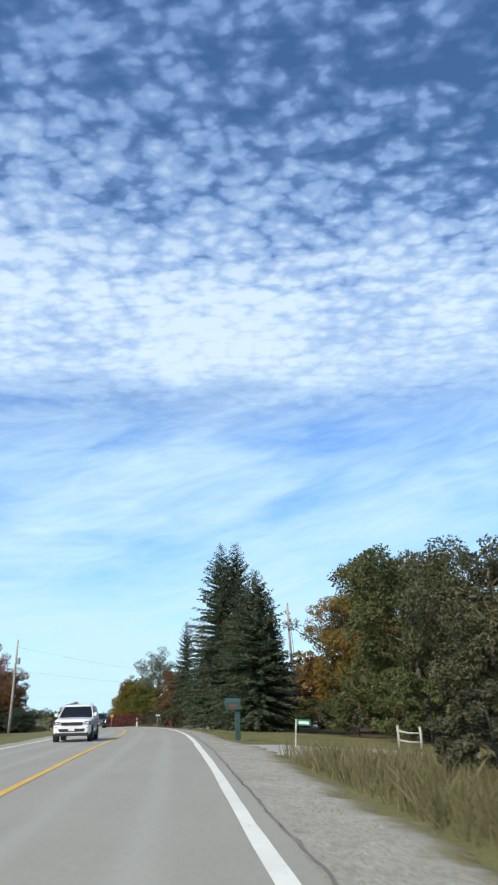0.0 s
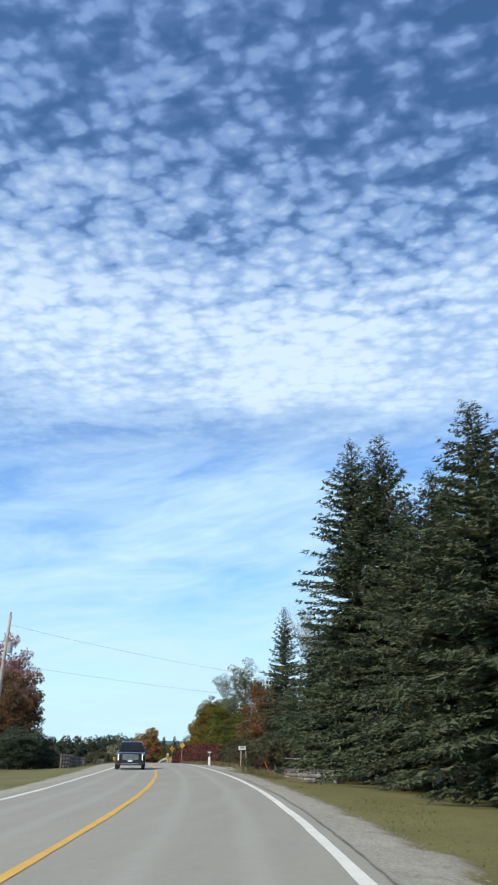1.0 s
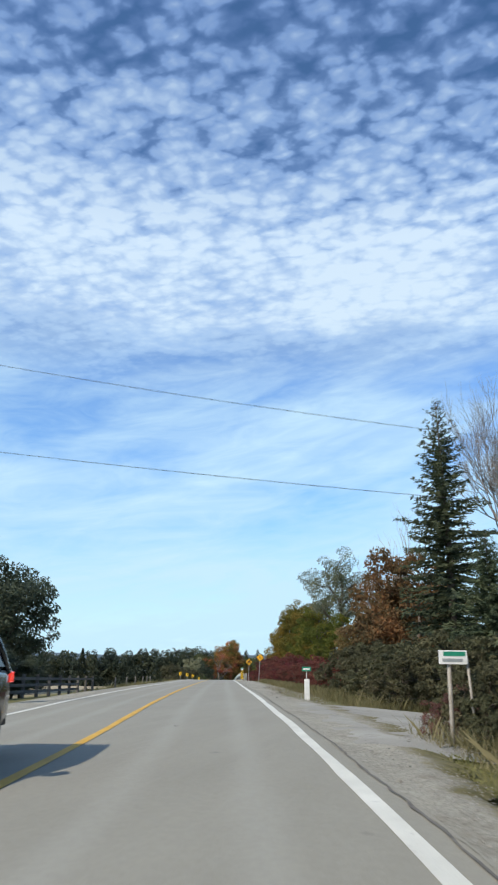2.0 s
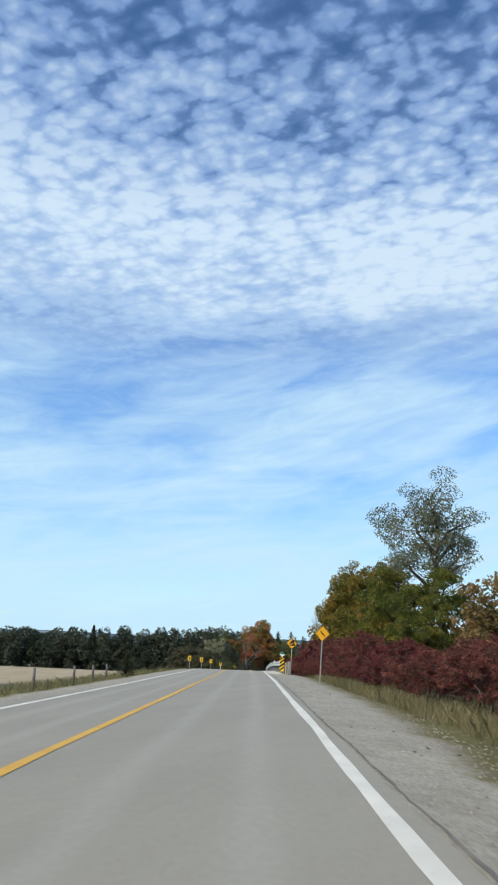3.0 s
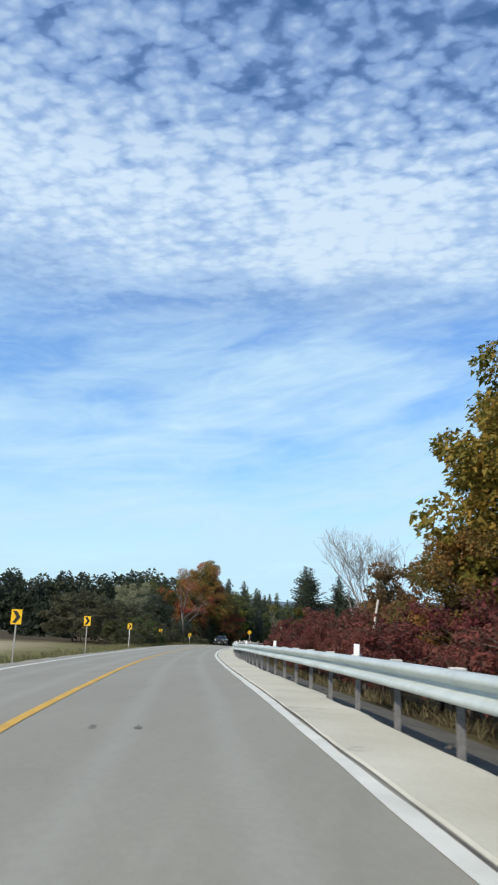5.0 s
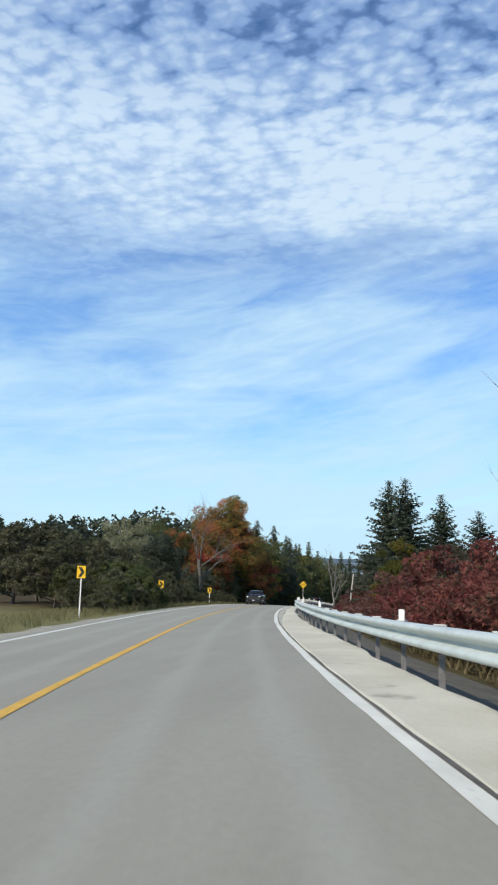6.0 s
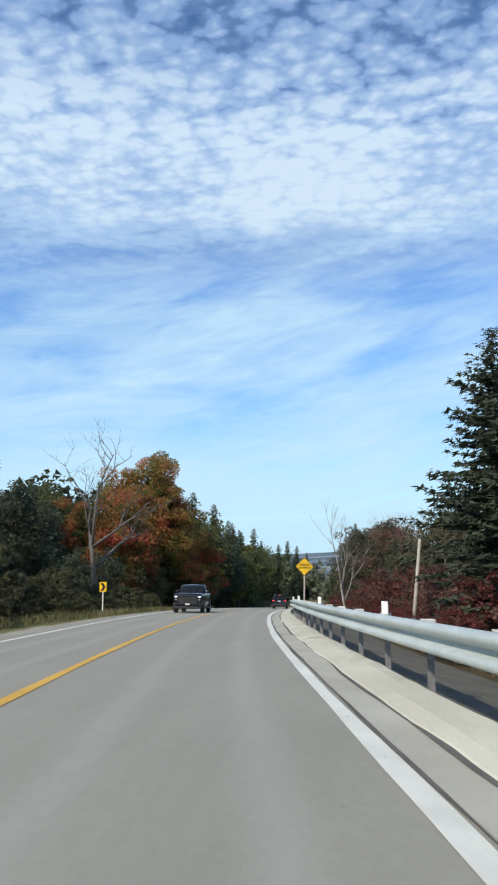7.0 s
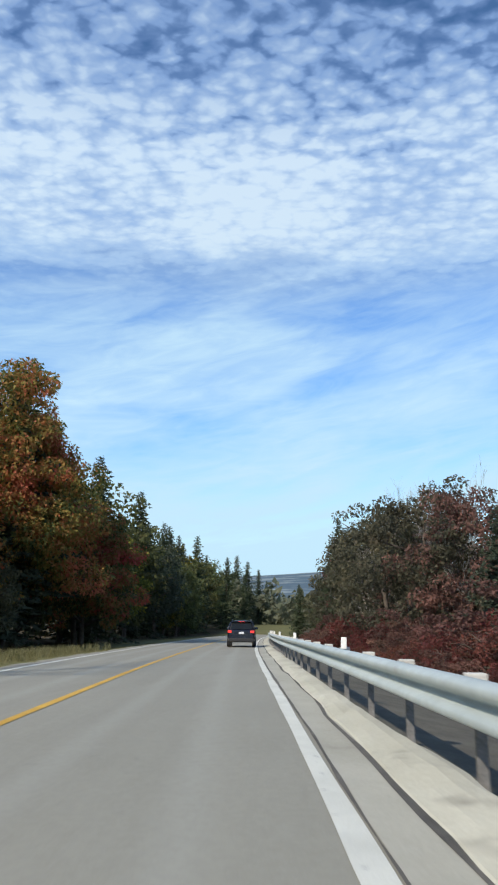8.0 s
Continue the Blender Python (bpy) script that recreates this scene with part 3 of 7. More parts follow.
DRY_GRASS = foliage("dry_grass", ((0.085, 0.082, 0.036), (0.155, 0.138, 0.070), (0.25, 0.215, 0.125)), 0.8, 0.3)
GREEN_GRASS = foliage("green_grass", ((0.10, 0.105, 0.04), (0.145, 0.142, 0.056), (0.20, 0.18, 0.08)), 0.8, 0.3)

# ---- land and road ----
def build_land():
    def axis(lo, hi, fine, outer):
        a = list(np.arange(lo, hi + 0.1, fine))
        w, v = fine, hi
        while v < outer[1]:
            w *= 1.16
            v += w
            a.append(v)
        w, v = fine, lo
        while v > outer[0]:
            w *= 1.16
            v -= w
            a.insert(0, v)
        return np.array(a)
    xs, ys = axis(-130, 45, 2.5, (-3200, 3200)), axis(-70, 470, 2.5, (-1500, 4700))
    gx, gy = np.meshgrid(xs, ys)
    x, y = gx.ravel(), gy.ravel()
    z = ground_z(x, y)
    n, k = len(ys), len(xs)
    i = np.arange(n - 1)[:, None] * k + np.arange(k - 1)[None]
    f = np.stack([i, i + 1, i + k + 1, i + k], -1).reshape(-1, 4)
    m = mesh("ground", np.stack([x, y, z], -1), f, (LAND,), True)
    s, d = road_frame(x, y)
    field = step(-11, -17, d) * step(118, 132, s) * (1 - step(252, 285, s)) * (x < 60) * (y < 330)
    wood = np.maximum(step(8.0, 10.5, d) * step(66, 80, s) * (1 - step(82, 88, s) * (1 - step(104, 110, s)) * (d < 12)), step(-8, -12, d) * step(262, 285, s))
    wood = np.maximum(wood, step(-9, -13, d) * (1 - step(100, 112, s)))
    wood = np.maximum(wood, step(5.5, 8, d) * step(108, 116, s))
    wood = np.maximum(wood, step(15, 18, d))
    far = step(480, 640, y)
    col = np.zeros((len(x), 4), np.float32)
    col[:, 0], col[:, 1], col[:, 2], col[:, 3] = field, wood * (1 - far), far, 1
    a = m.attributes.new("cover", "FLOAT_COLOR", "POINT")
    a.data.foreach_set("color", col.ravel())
    tagged(new("ground", m), "grassy roadside land with dry field and far haze-tinted wooded hills", "ground", kind="structure")


build_land()
SS = np.arange(-58, 458, 2.0)


def build_road():
    cols = np.linspace(-3.3, 3.5, 18)
    edge = (0.35 - left_line(SS)) / 3.3
    v = np.stack([at(SS, c * (edge if c < 0 else np.ones(len(SS))), 0.0) for c in cols], 1)
    n, k = v.shape[:2]
    i = np.arange(n - 1)[:, None] * k + np.arange(k - 1)[None]
    f = np.stack([i, i + 1, i + k + 1, i + k], -1).reshape(-1, 4)
    m = mesh("road", v.reshape(-1, 3), f, (ASPHALT,), True)
    across = np.where(cols >= 0, cols / RIGHT_LINE, cols / LEFT_LINE).clip(0, 1.2)
    a = m.attributes.new("across", "FLOAT", "POINT")
    a.data.foreach_set("value", np.tile(across, n).astype(np.float32))
    return tagged(new("road", m), "worn grey asphalt two-lane country road", "road", kind="structure")


road = build_road()
FINE = np.arange(-58, 458, 0.8)
ribbon("road_marking", FINE, ((centre_line(FINE) - 0.066, 0.006), (centre_line(FINE) + 0.066, 0.006)), YELLOW_PAINT, "solid yellow painted centre line on the road", "road marking", 0.006, 1)
ribbon("road_marking", FINE, ((right_line(FINE) - 0.078, 0.006), (right_line(FINE) + 0.078, 0.006)), WHITE_PAINT, "solid white painted edge line on the road", "road marking", 0.008, 2)
ribbon("road_marking", FINE, ((left_line(FINE) - 0.07, 0.006), (left_line(FINE) + 0.07, 0.006)), WHITE_PAINT, "solid white painted edge line on the road", "road marking", 0.008, 3)


def shoulder_material():
    """Loose gravel that frays into grass at its outer edge."""
    m = bpy.data.materials.new("shoulder_gravel")
    m.use_nodes = True
    g = Nodes(m.node_tree)
    pos = g.add("ShaderNodeNewGeometry").outputs["Position"]
    out = g.attribute("outward").outputs["Fac"]
    broad, stones, grit = g.noise(pos, 0.7, 5.0, 0.65), g.noise(pos, 24.0, 4.0, 0.75), g.noise(pos, 6.0, 5.0, 0.7)
    stone = g.mix(g.ramp(g.math("ADD", g.math("MULTIPLY", broad, 0.5), g.math("MULTIPLY", grit, 0.5)), ((0.36, 0.0), (0.64, 1.0))), (0.268, 0.258, 0.212), (0.40, 0.388, 0.325))
    stone = g.mix(g.ramp(stones, ((0.34, 0.75), (0.5, 0.0))), stone, (0.13, 0.12, 0.10))
    stone = g.mix(g.ramp(stones, ((0.58, 0.0), (0.72, 0.7))), stone, (0.48, 0.472, 0.43))
    stone = g.mix(g.ramp(g.noise(pos, 1.9, 5.0, 0.7), ((0.56, 0.0), (0.70, 0.55))), stone, (0.19, 0.165, 0.125))
    turf = g.mix(g.ramp(grit, ((0.38, 0.0), (0.62, 1.0))), (0.105, 0.098, 0.042), (0.21, 0.188, 0.095))
    fray = g.math("ADD", out, g.math("MULTIPLY", g.math("SUBTRACT", g.math("ADD", g.math("MULTIPLY", grit, 0.6), g.math("MULTIPLY", broad, 0.4)), 0.5), 1.15))
    col = g.mix(g.ramp(fray, ((0.60, 0.0), (0.80, 1.0))), stone, turf)
    b = g.add("ShaderNodeBsdfPrincipled", Roughness=0.95)
    b.inputs["Specular IOR Level"].default_value = 0.15
    g.link(col, b.inputs["Base Color"])
    g.link(g.add("ShaderNodeBump", Strength=0.7, Distance=0.018, Height=stones).outputs[0], b.inputs["Normal"])
    g.add("ShaderNodeOutputMaterial", Surface=b.outputs[0])
    return m


SHOULDER = shoulder_material()
EDGE_TAR = surface("weathered_tar", (0.09, 0.085, 0.075), (0.20, 0.19, 0.165), 2.0, 0.9, 0.4, 40.0, space="World")


def build_shoulder(s, inner, outer, side, seed):
    """Gravel strip with an uneven surface from the asphalt's ragged edge out to the grass."""
    r = np.random.default_rng(seed)
    n, k = len(s), 9
    us = np.linspace(0, 1, k)
    rag = lambda a: a * (lambda q: (q + np.roll(q, 1)) / 1.4)(r.normal(0, 1, n))
    e0, e1 = inner + np.clip(rag(0.02), -0.05, 0.05), outer + rag(0.10)
    cols = []
    for u in us:
        d = e0 + (e1 - e0) * u
        drop = np.interp(u, (0, 0.15, 0.7, 1.0), (0.004, -0.018, -0.055, -0.17))
        cols.append(at(s, d * side, drop + r.normal(0, 0.006, n) * (0.0 if u in (0.0, 1.0) else 1.0)))
    v = np.stack(cols, 1).reshape(-1, 3)
    i = np.arange(n - 1)[:, None] * k + np.arange(k - 1)[None]
    f = np.stack([i, i + 1, i + k + 1, i + k], -1).reshape(-1, 4)
    if side < 0:
        f = f[:, ::-1]
    m = mesh("shoulder", v, f, (SHOULDER,), True)
    a = m.attributes.new("outward", "FLOAT", "POINT")
    a.data.foreach_set("value", np.tile(us, n).astype(np.float32))
    tagged(new("shoulder", m), "pale gravel shoulder fraying into roadside grass", "shoulder", kind="structure")


SR, SL = np.arange(-58, 174, 0.4), np.arange(-58, 458, 0.4)
build_shoulder(SR, 3.43, np.interp(SR, (-58, 15, 20, 25, 30, 66, 76, 80, 84, 88, 92, 100, 106, 122, 136, 168, 174), (5.1, 5.1, 5.5, 5.2, 4.75, 4.75, 4.9, 4.5, 4.5, 5.2, 5.8, 5.6, 4.9, 5.2, 6.2, 6.4, 5.6)), 1, 4)
build_shoulder(SL, 0.25 - left_line(SL), np.interp(SL, (-58, 100, 140, 458), (4.7, 4.6, 4.3, 4.2)), -1, 5)
# broken tar lip along the asphalt's right edge
LIP = np.arange(-58, 171, 0.25)
q = np.random.default_rng(61)
wave = 0.02 * np.sin(LIP * 0.37) + 0.012 * np.sin(LIP * 1.3 + 1) + q.normal(0, 0.010, len(LIP))
ribbon("asphalt_edge", LIP, ((3.42 + wave, 0.013), (3.438 + wave + np.abs(q.normal(0, 0.012, len(LIP))), 0.013)), EDGE_TAR, "dark cracked edge of the asphalt beside the gravel", "road edge")


# ---- kerb and guardrail ----
KERB_S = np.arange(168, 440, 0.5)
rise = step(250, 274, KERB_S)
GUT_S = np.arange(246, 440, 0.8)
gut = right_line(GUT_S) - RIGHT_LINE
ribbon("gutter", GUT_S, ((3.275 + gut, 0.008), (3.45 + gut, 0.010), (3.72 + gut, 0.012)), GUTTER, "grey-beige concrete gutter beside the white edge line", "gutter", 0.01, 6)


def build_kerb():
    """Cream concrete strip, flat beside the line at first, further on a sloped kerb behind a gutter."""
    rng = np.random.default_rng(7)
    n = rng.normal(0, 1, len(KERB_S))
    worn = 0.016 * (n + np.roll(n, 1) + np.roll(n, 2))
    broken = 0.05 * np.convolve(rng.normal(0, 1, len(KERB_S)), np.ones(4) / 2, "same")
    inner = 3.285 + right_line(KERB_S) - RIGHT_LINE + 0.355 * rise
    rows = []
    for u, flat, high, edge in ((0.0, 0.004, 0.012, 0.5), (0.03, 0.016, 0.030, 0.5), (0.30, 0.022, 0.060, 0.0), (0.62, 0.026, 0.075, 0.0), (0.90, 0.03, 0.070, 0.0), (0.97, 0.02, 0.045, 1.0), (1.0, -0.4, -0.4, 1.2)):
        d = inner + (4.46 - 0.32 * rise - inner) * u + worn * (edge if edge < 1 else 0) + (broken * edge if edge >= 1 else 0)
        rows.append(at(KERB_S, d, flat + (high - flat) * rise + (0 if edge else 0.008 * rng.normal(0, 1, len(KERB_S)) * rise)))
    v = np.stack(rows, 1)
    n, k = v.shape[:2]
    i = np.arange(n - 1)[:, None] * k + np.arange(k - 1)[None]
    f = np.stack([i, i + 1, i + k + 1, i + k], -1).reshape(-1, 4)
    f = [tuple(q) for q in f.tolist()] + [tuple(range(k))]
    tagged(new("kerb", mesh("kerb", v.reshape(-1, 3), f, (CONCRETE,))), "cream concrete kerb strip under the guardrail", "kerb", kind="structure")


build_kerb()
GRIT = surface("dark_grit", (0.06, 0.056, 0.05), (0.14, 0.13, 0.115), 2.0, 0.9, 0.5, 30.0, space="World")
BANK = surface("dark_bank_gravel", (0.070, 0.066, 0.050), (0.135, 0.126, 0.098), 1.3, 0.95, 0.9, 18.0, spots=((0.11, 0.105, 0.06), 0.40, 3.0), space="World")
lip = right_line(KERB_S) - RIGHT_LINE
ribbon("joint", KERB_S, ((3.246 + lip, 0.010), (3.278 + lip, 0.010)), GRIT, "dark tar joint between asphalt and concrete", "joint", 0.008, 8)
q = np.random.default_rng(62)
wave = gut + 0.025 * np.sin(GUT_S * 0.5) + 0.02 * np.sin(GUT_S * 1.3) + q.normal(0, 0.008, len(GUT_S))
ribbon("gutter_dirt", GUT_S[12:], (((3.60 + wave)[12:], 0.016), ((3.635 + wave + np.abs(q.normal(0, 0.02, len(GUT_S))))[12:], 0.018)), GRIT, "dark line of dirt along the foot of the kerb", "dirt line")
ribbon("verge", np.arange(169, 440, 1.0), ((4.05, -0.08), (4.5, -0.13), (5.4, -0.26), (6.6, -0.46), (7.6, -0.85)), BANK, "grey gravel bank behind the guardrail", "verge", 0.06, 63)


RAISED = 0.082   # the beam over its usual height


def build_guardrail():
    rail = thing("guardrail", "long galvanised steel W-beam guardrail on steel posts", "guardrail")
    s = np.arange(170.6, 420, 0.8)
    face = ((4.36, 0.43), (4.31, 0.438), (4.25, 0.465), (4.24, 0.495), (4.25, 0.525), (4.34, 0.565), (4.385, 0.597), (4.34, 0.629), (4.25, 0.669), (4.24, 0.699), (4.25, 0.729), (4.31, 0.755), (4.36, 0.764))
    profile = face + tuple((d + 0.006, up + (0.005 if up < 0.597 else -0.005)) for d, up in reversed(face))
    sag = 0.11 * step(222, 250, s) - RAISED
    nearer = 0.2 * step(256, 280, s)
    v = np.stack([at(s, d - nearer, up - sag) for d, up in profile], 1)
    n, k = v.shape[:2]
    i = np.arange(n - 1)[:, None] * k
    a, b = np.arange(k)[None], np.roll(np.arange(k), -1)[None]
    f = np.stack([i + a, i + b, i + k + b, i + k + a], -1).reshape(-1, 4)
    part("beam", mesh("beam", v.reshape(-1, 3), f, (STEEL,)), None, rail)
    bm = bmesh.new()
    box(bm, -0.036, 0.036, -0.029, -0.023, -1.1, 0.73)
    box(bm, -0.036, 0.036, 0.023, 0.029, -1.1, 0.73)
    box(bm, -0.005, 0.005, -0.023, 0.023, -1.1, 0.73)
    post = bpy.data.meshes.new("post")
    bm.to_mesh(post)
    post.materials.append(DARK_STEEL)
    bm = box(bmesh.new(), -0.08, 0.08, -0.045, 0.045, 0.47, 0.777, 0.012)
    block = bpy.data.meshes.new("block")
    bm.to_mesh(block)
    block.materials.append(BLOCK)
    bm = box(bmesh.new(), -0.012, 0.012, -0.050, 0.050, 0.76, 0.945, 0.008)
    marker = bpy.data.meshes.new("marker")
    bm.to_mesh(marker)
    marker.materials.append(MARKER_WHITE)
    for n, sp in enumerate(np.arange(171.24, 418, 2.23)):
        m = Matrix.Translation(at(sp, 4.50 - 0.2 * step(256, 280, sp), RAISED - 0.11 * step(222, 250, sp))) @ pose(0, 0, 0, 0, 0, heading(sp))
        p = part("post", post, None, rail)
        p.matrix_basis = m
        q = part("block", block, None, p, "pale spacer block behind the beam")
        q.matrix_basis = Matrix.Translation((-0.02, 0, 0.0))
        if abs((sp - 176.2 + 6.4) % 12.8 - 6.4 if sp < 262 else (sp - 275 + 5.25) % 10.5 - 5.25) <= 1.115:
            part("delineator", marker, None, p, "small white delineator plate").matrix_basis = pose(-0.05, -0.10, 0.0, 0, 0, 58)
    # the open end: a wide plate bent back to a block at the ground
    bm = bmesh.new()
    box(bm, -0.03, 0.03, -0.9, 0.0, 0.52, 0.90, 0.01)
    part("end_section", bm, STEEL, rail).matrix_basis = Matrix.Translation(at(170.9, 4.33)) @ pose(0, 0, 0, 0, 0, heading(170))
    bm = bmesh.new()
    box(bm, -0.06, 0.06, -0.05, 0.05, -0.3, 0.80, 0.02)
    box(bm, 0.12, 0.32, -0.04, 0.04, -0.3, 0.88, 0.015)
    part("end_post", bm, GUTTER, rail, "broad weathered end post").matrix_basis = Matrix.Translation(at(169.9, 4.62)) @ pose(0, 0, 0, 0, 0, heading(170))


BLOCK = surface("weathered_block", (0.50, 0.49, 0.45), (0.70, 0.68, 0.62), 3.0, 0.85, 0.3, 30.0, vary=0.15)
MARKER_WHITE = plain("white_marker", (0.85, 0.84, 0.80), 0.5)
build_guardrail()

# ---- trees ----
def cards(centres, ways, lengths, widths, rng, droop=0.0):
    """Leaves: one pointed three-cornered leaf for each centre, along its way."""
    n = len(centres)
    a = ways / (np.linalg.norm(ways, axis=1)[:, None] + 1e-9)
    r = rng.normal(size=(n, 3))
    b = np.cross(a, r)
    b /= np.linalg.norm(b, axis=1)[:, None] + 1e-9
    L, W = lengths[:, None], widths[:, None]
    v = np.stack([centres - a * L * 0.5 + b * W * 0.5, centres + a * L * 0.5 - np.array([0, 0, 1.0]) * droop * L, centres - a * L * 0.35 - b * W * 0.5], 1)
    return v.reshape(-1, 3), np.arange(3 * n).reshape(-1, 3)


def limb_mesh(paths, sides=6):
    bm = bmesh.new()
    for pts, radii in paths:
        tube(bm, pts, radii, sides)
    return bm


def grow_broadleaf(seed, h=10.0, r=4.0, low=0.22, n=5200, leaf=0.34, clumps=46, lean=0.0, sparse=0.0, tight=1.0):
    """Trunk and limbs as paths and crown as leaf cards gathered in clumps round the limb ends."""
    rng = np.random.default_rng(seed)
    n, leaf = int(n * 1.8), leaf * 0.76
    paths, ends = [], []
    top = np.array([rng.normal(0, 0.05) * h + lean * h, rng.normal(0, 0.05) * h, h * 0.86])
    trunk = [np.array([0, 0, -0.4]), np.array([0, 0, h * low * 0.8]) + rng.normal(0, 0.02, 3) * h, top * 0.6 + rng.normal(0, 0.02, 3) * h, top]
    tr = h * 0.022
    paths.append(([tuple(p) for p in trunk], [tr * 1.25, tr, tr * 0.6, tr * 0.15]))
    limbs = 11
    for k in range(limbs):
        u = low + (0.8 - low) * (k + rng.random()) / limbs
        base = np.array([np.interp(u * h, [p[2] for p in trunk], [p[c] for p in trunk]) for c in range(3)])
        a = k * 2.4 + rng.normal(0, 0.3)
        reach = r * (0.95 - 0.55 * max(0, u - 0.45) / 0.45) * rng.uniform(0.7, 1.05)
        tip = base + np.array([math.cos(a) * reach, math.sin(a) * reach, h * rng.uniform(0.08, 0.22)])
        mid = base * 0.5 + tip * 0.5 + np.array([0, 0, h * 0.03]) + rng.normal(0, 0.02, 3) * h
        paths.append(([tuple(base), tuple(mid), tuple(tip)], [tr * 0.45, tr * 0.28, tr * 0.08]))
        ends += [tip, mid * 0.4 + tip * 0.6]
        for _ in range(2):
            rng.uniform(0.3, 0.7)
            fork = mid + (tip - mid) * rng.uniform(0.1, 0.7)
            twig = fork + rng.normal(0, 0.10, 3) * h * np.array([1, 1, 0.6]) + np.array([0, 0, h * 0.05])
            paths.append(([tuple(fork), tuple((fork + twig) / 2 + rng.normal(0, 0.01, 3) * h), tuple(twig)], [tr * 0.2, tr * 0.13, tr * 0.04]))
            ends.append(twig)
    ends = np.array(ends)
    # clumps: limb ends, and more over an uneven dome
    th, ph = rng.uniform(0, math.tau, clumps), np.arccos(rng.uniform(-0.75, 1, clumps))
    q = rng.uniform(0.55, 1.0, clumps) * (1 + 0.16 * np.sin(3 * th + 1.3) * np.sin(ph * 2.5))
    mid_z, half_z = h * (low + 1) / 2, h * (1 - low) / 2
    dome = np.stack([np.cos(th) * np.sin(ph) * r * q + lean * h * 0.6, np.sin(th) * np.sin(ph) * r * q, mid_z + np.cos(ph) * half_z * q], 1)
    c = np.vstack([ends, dome])
    size = rng.uniform(0.05, 0.115, len(c)) * h * tight * (1 - 0.25 * sparse)
    which = rng.choice(len(c), n, p=size**2 / (size**2).sum())
    off = rng.normal(size=(n, 3))
    off /= np.linalg.norm(off, axis=1)[:, None]
    p = c[which] + off * (size[which] * rng.uniform(0.35, 1.0, n) ** 0.6)[:, None] * np.array([1, 1, 0.72])
    p[:, 2] = np.maximum(p[:, 2], h * low * 0.55)
    fit = h / max(h, float(np.percentile(p[:, 2], 99.8)))
    p[:, 2] *= fit
    paths = [([(x, y, z * fit * 0.97) for x, y, z in pts], rad) for pts, rad in paths]
    ways = off + rng.normal(0, 0.7, (n, 3)) + np.array([0, 0, -0.25])
    size_l = leaf * rng.uniform(0.55, 1.3, n)
    return paths, cards(p, ways, size_l * 1.15, size_l * 0.85, rng, 0.15)


def grow_conifer(seed, h=16.0, r=3.2, boughs=300, low=0.02, ragged=0.28, fill=1.0, slim=1.0):
    """Straight trunk with boughs in an open spiral, each hung with narrow needle sprays."""
    rng = np.random.default_rng(seed)
    paths = [([(0, 0, -0.4), (0.01 * h, 0, h * 0.5), (0, 0.004 * h, h * 0.985)], [h * 0.016, h * 0.009, 0.015])]
    P, D, L, W = [], [], [], []
    ph = rng.uniform(0, 6, 4)
    for k in range(boughs):
        u = low + (0.985 - low) * ((k + rng.random()) / boughs) ** 0.86
        a = k * 2.39996 + rng.normal(0, 0.35)
        z = u * h
        lump = 1 + 0.15 * math.sin(2 * a + ph[0] + 7 * u) * math.sin(11 * u + ph[1]) + 0.10 * math.sin(3 * a + ph[2] + 23 * u)
        l = (r * (1 - u) ** (0.72 + 0.12 * u) * (0.62 + 0.38 * min(1, u / 0.10)) + 0.10) * lump * rng.uniform(1 - ragged, 1 + ragged * 0.8)
        if rng.random() < 0.06:
            l *= 0.5
        tilt = -0.17 + 0.85 * u ** 1.6 + rng.normal(0, 0.08)
        steps_ = max(2, int(l / 0.21 * fill))
        for i in range(steps_):
            t = (i + 0.7) / steps_
            x = l * t
            zz = z + tilt * x - 0.10 * x * t * (1 - u) + 0.16 * l * max(0, t - 0.7)
            base = np.array([math.cos(a) * x, math.sin(a) * x, zz])
            for q in range(10):
                if q < 7:
                    side = (-0.95, 0.95, -0.4, 0.4, -1.3, 1.3, 0.0)[q] + rng.normal(0, 0.2)
                    way = np.array([math.cos(a + side), math.sin(a + side), tilt * 0.4 + rng.uniform(-0.35, 0.12)])
                    ln = (0.22 + 0.24 * (1 - t) * min(1.3, l * 0.5)) * rng.uniform(0.7, 1.3)
                    wd = ln * rng.uniform(0.26, 0.42)
                else:
                    way = np.array([math.cos(a) * 0.35 + rng.normal(0, 0.3), math.sin(a) * 0.35 + rng.normal(0, 0.3), rng.uniform(-0.9, 0.5)])
                    ln = rng.uniform(0.16, 0.32) * min(1, 0.4 + l * 0.4)
                    wd = ln * rng.uniform(0.3, 0.5)
                ln, wd = ln * min(1.0, 0.40 + 3.4 * (1 - u)), wd * min(1.0, 0.40 + 3.4 * (1 - u))
                P.append(base + way * ln * 0.4 + rng.normal(0, 0.05, 3))
                D.append(way)
                L.append(ln * 1.0 * slim)
                W.append(wd * 0.85 * slim)
        if k % 9 == 0:
            paths.append(([(0, 0, z), (math.cos(a) * l * 0.5, math.sin(a) * l * 0.5, z + tilt * l * 0.5), (math.cos(a) * l * 0.95, math.sin(a) * l * 0.95, z + tilt * l * 0.95 - 0.05 * l * (1 - u))], [h * 0.003, h * 0.002, 0.006]))
    return paths, cards(np.array(P), np.array(D), np.array(L), np.array(W), rng, 0.08)


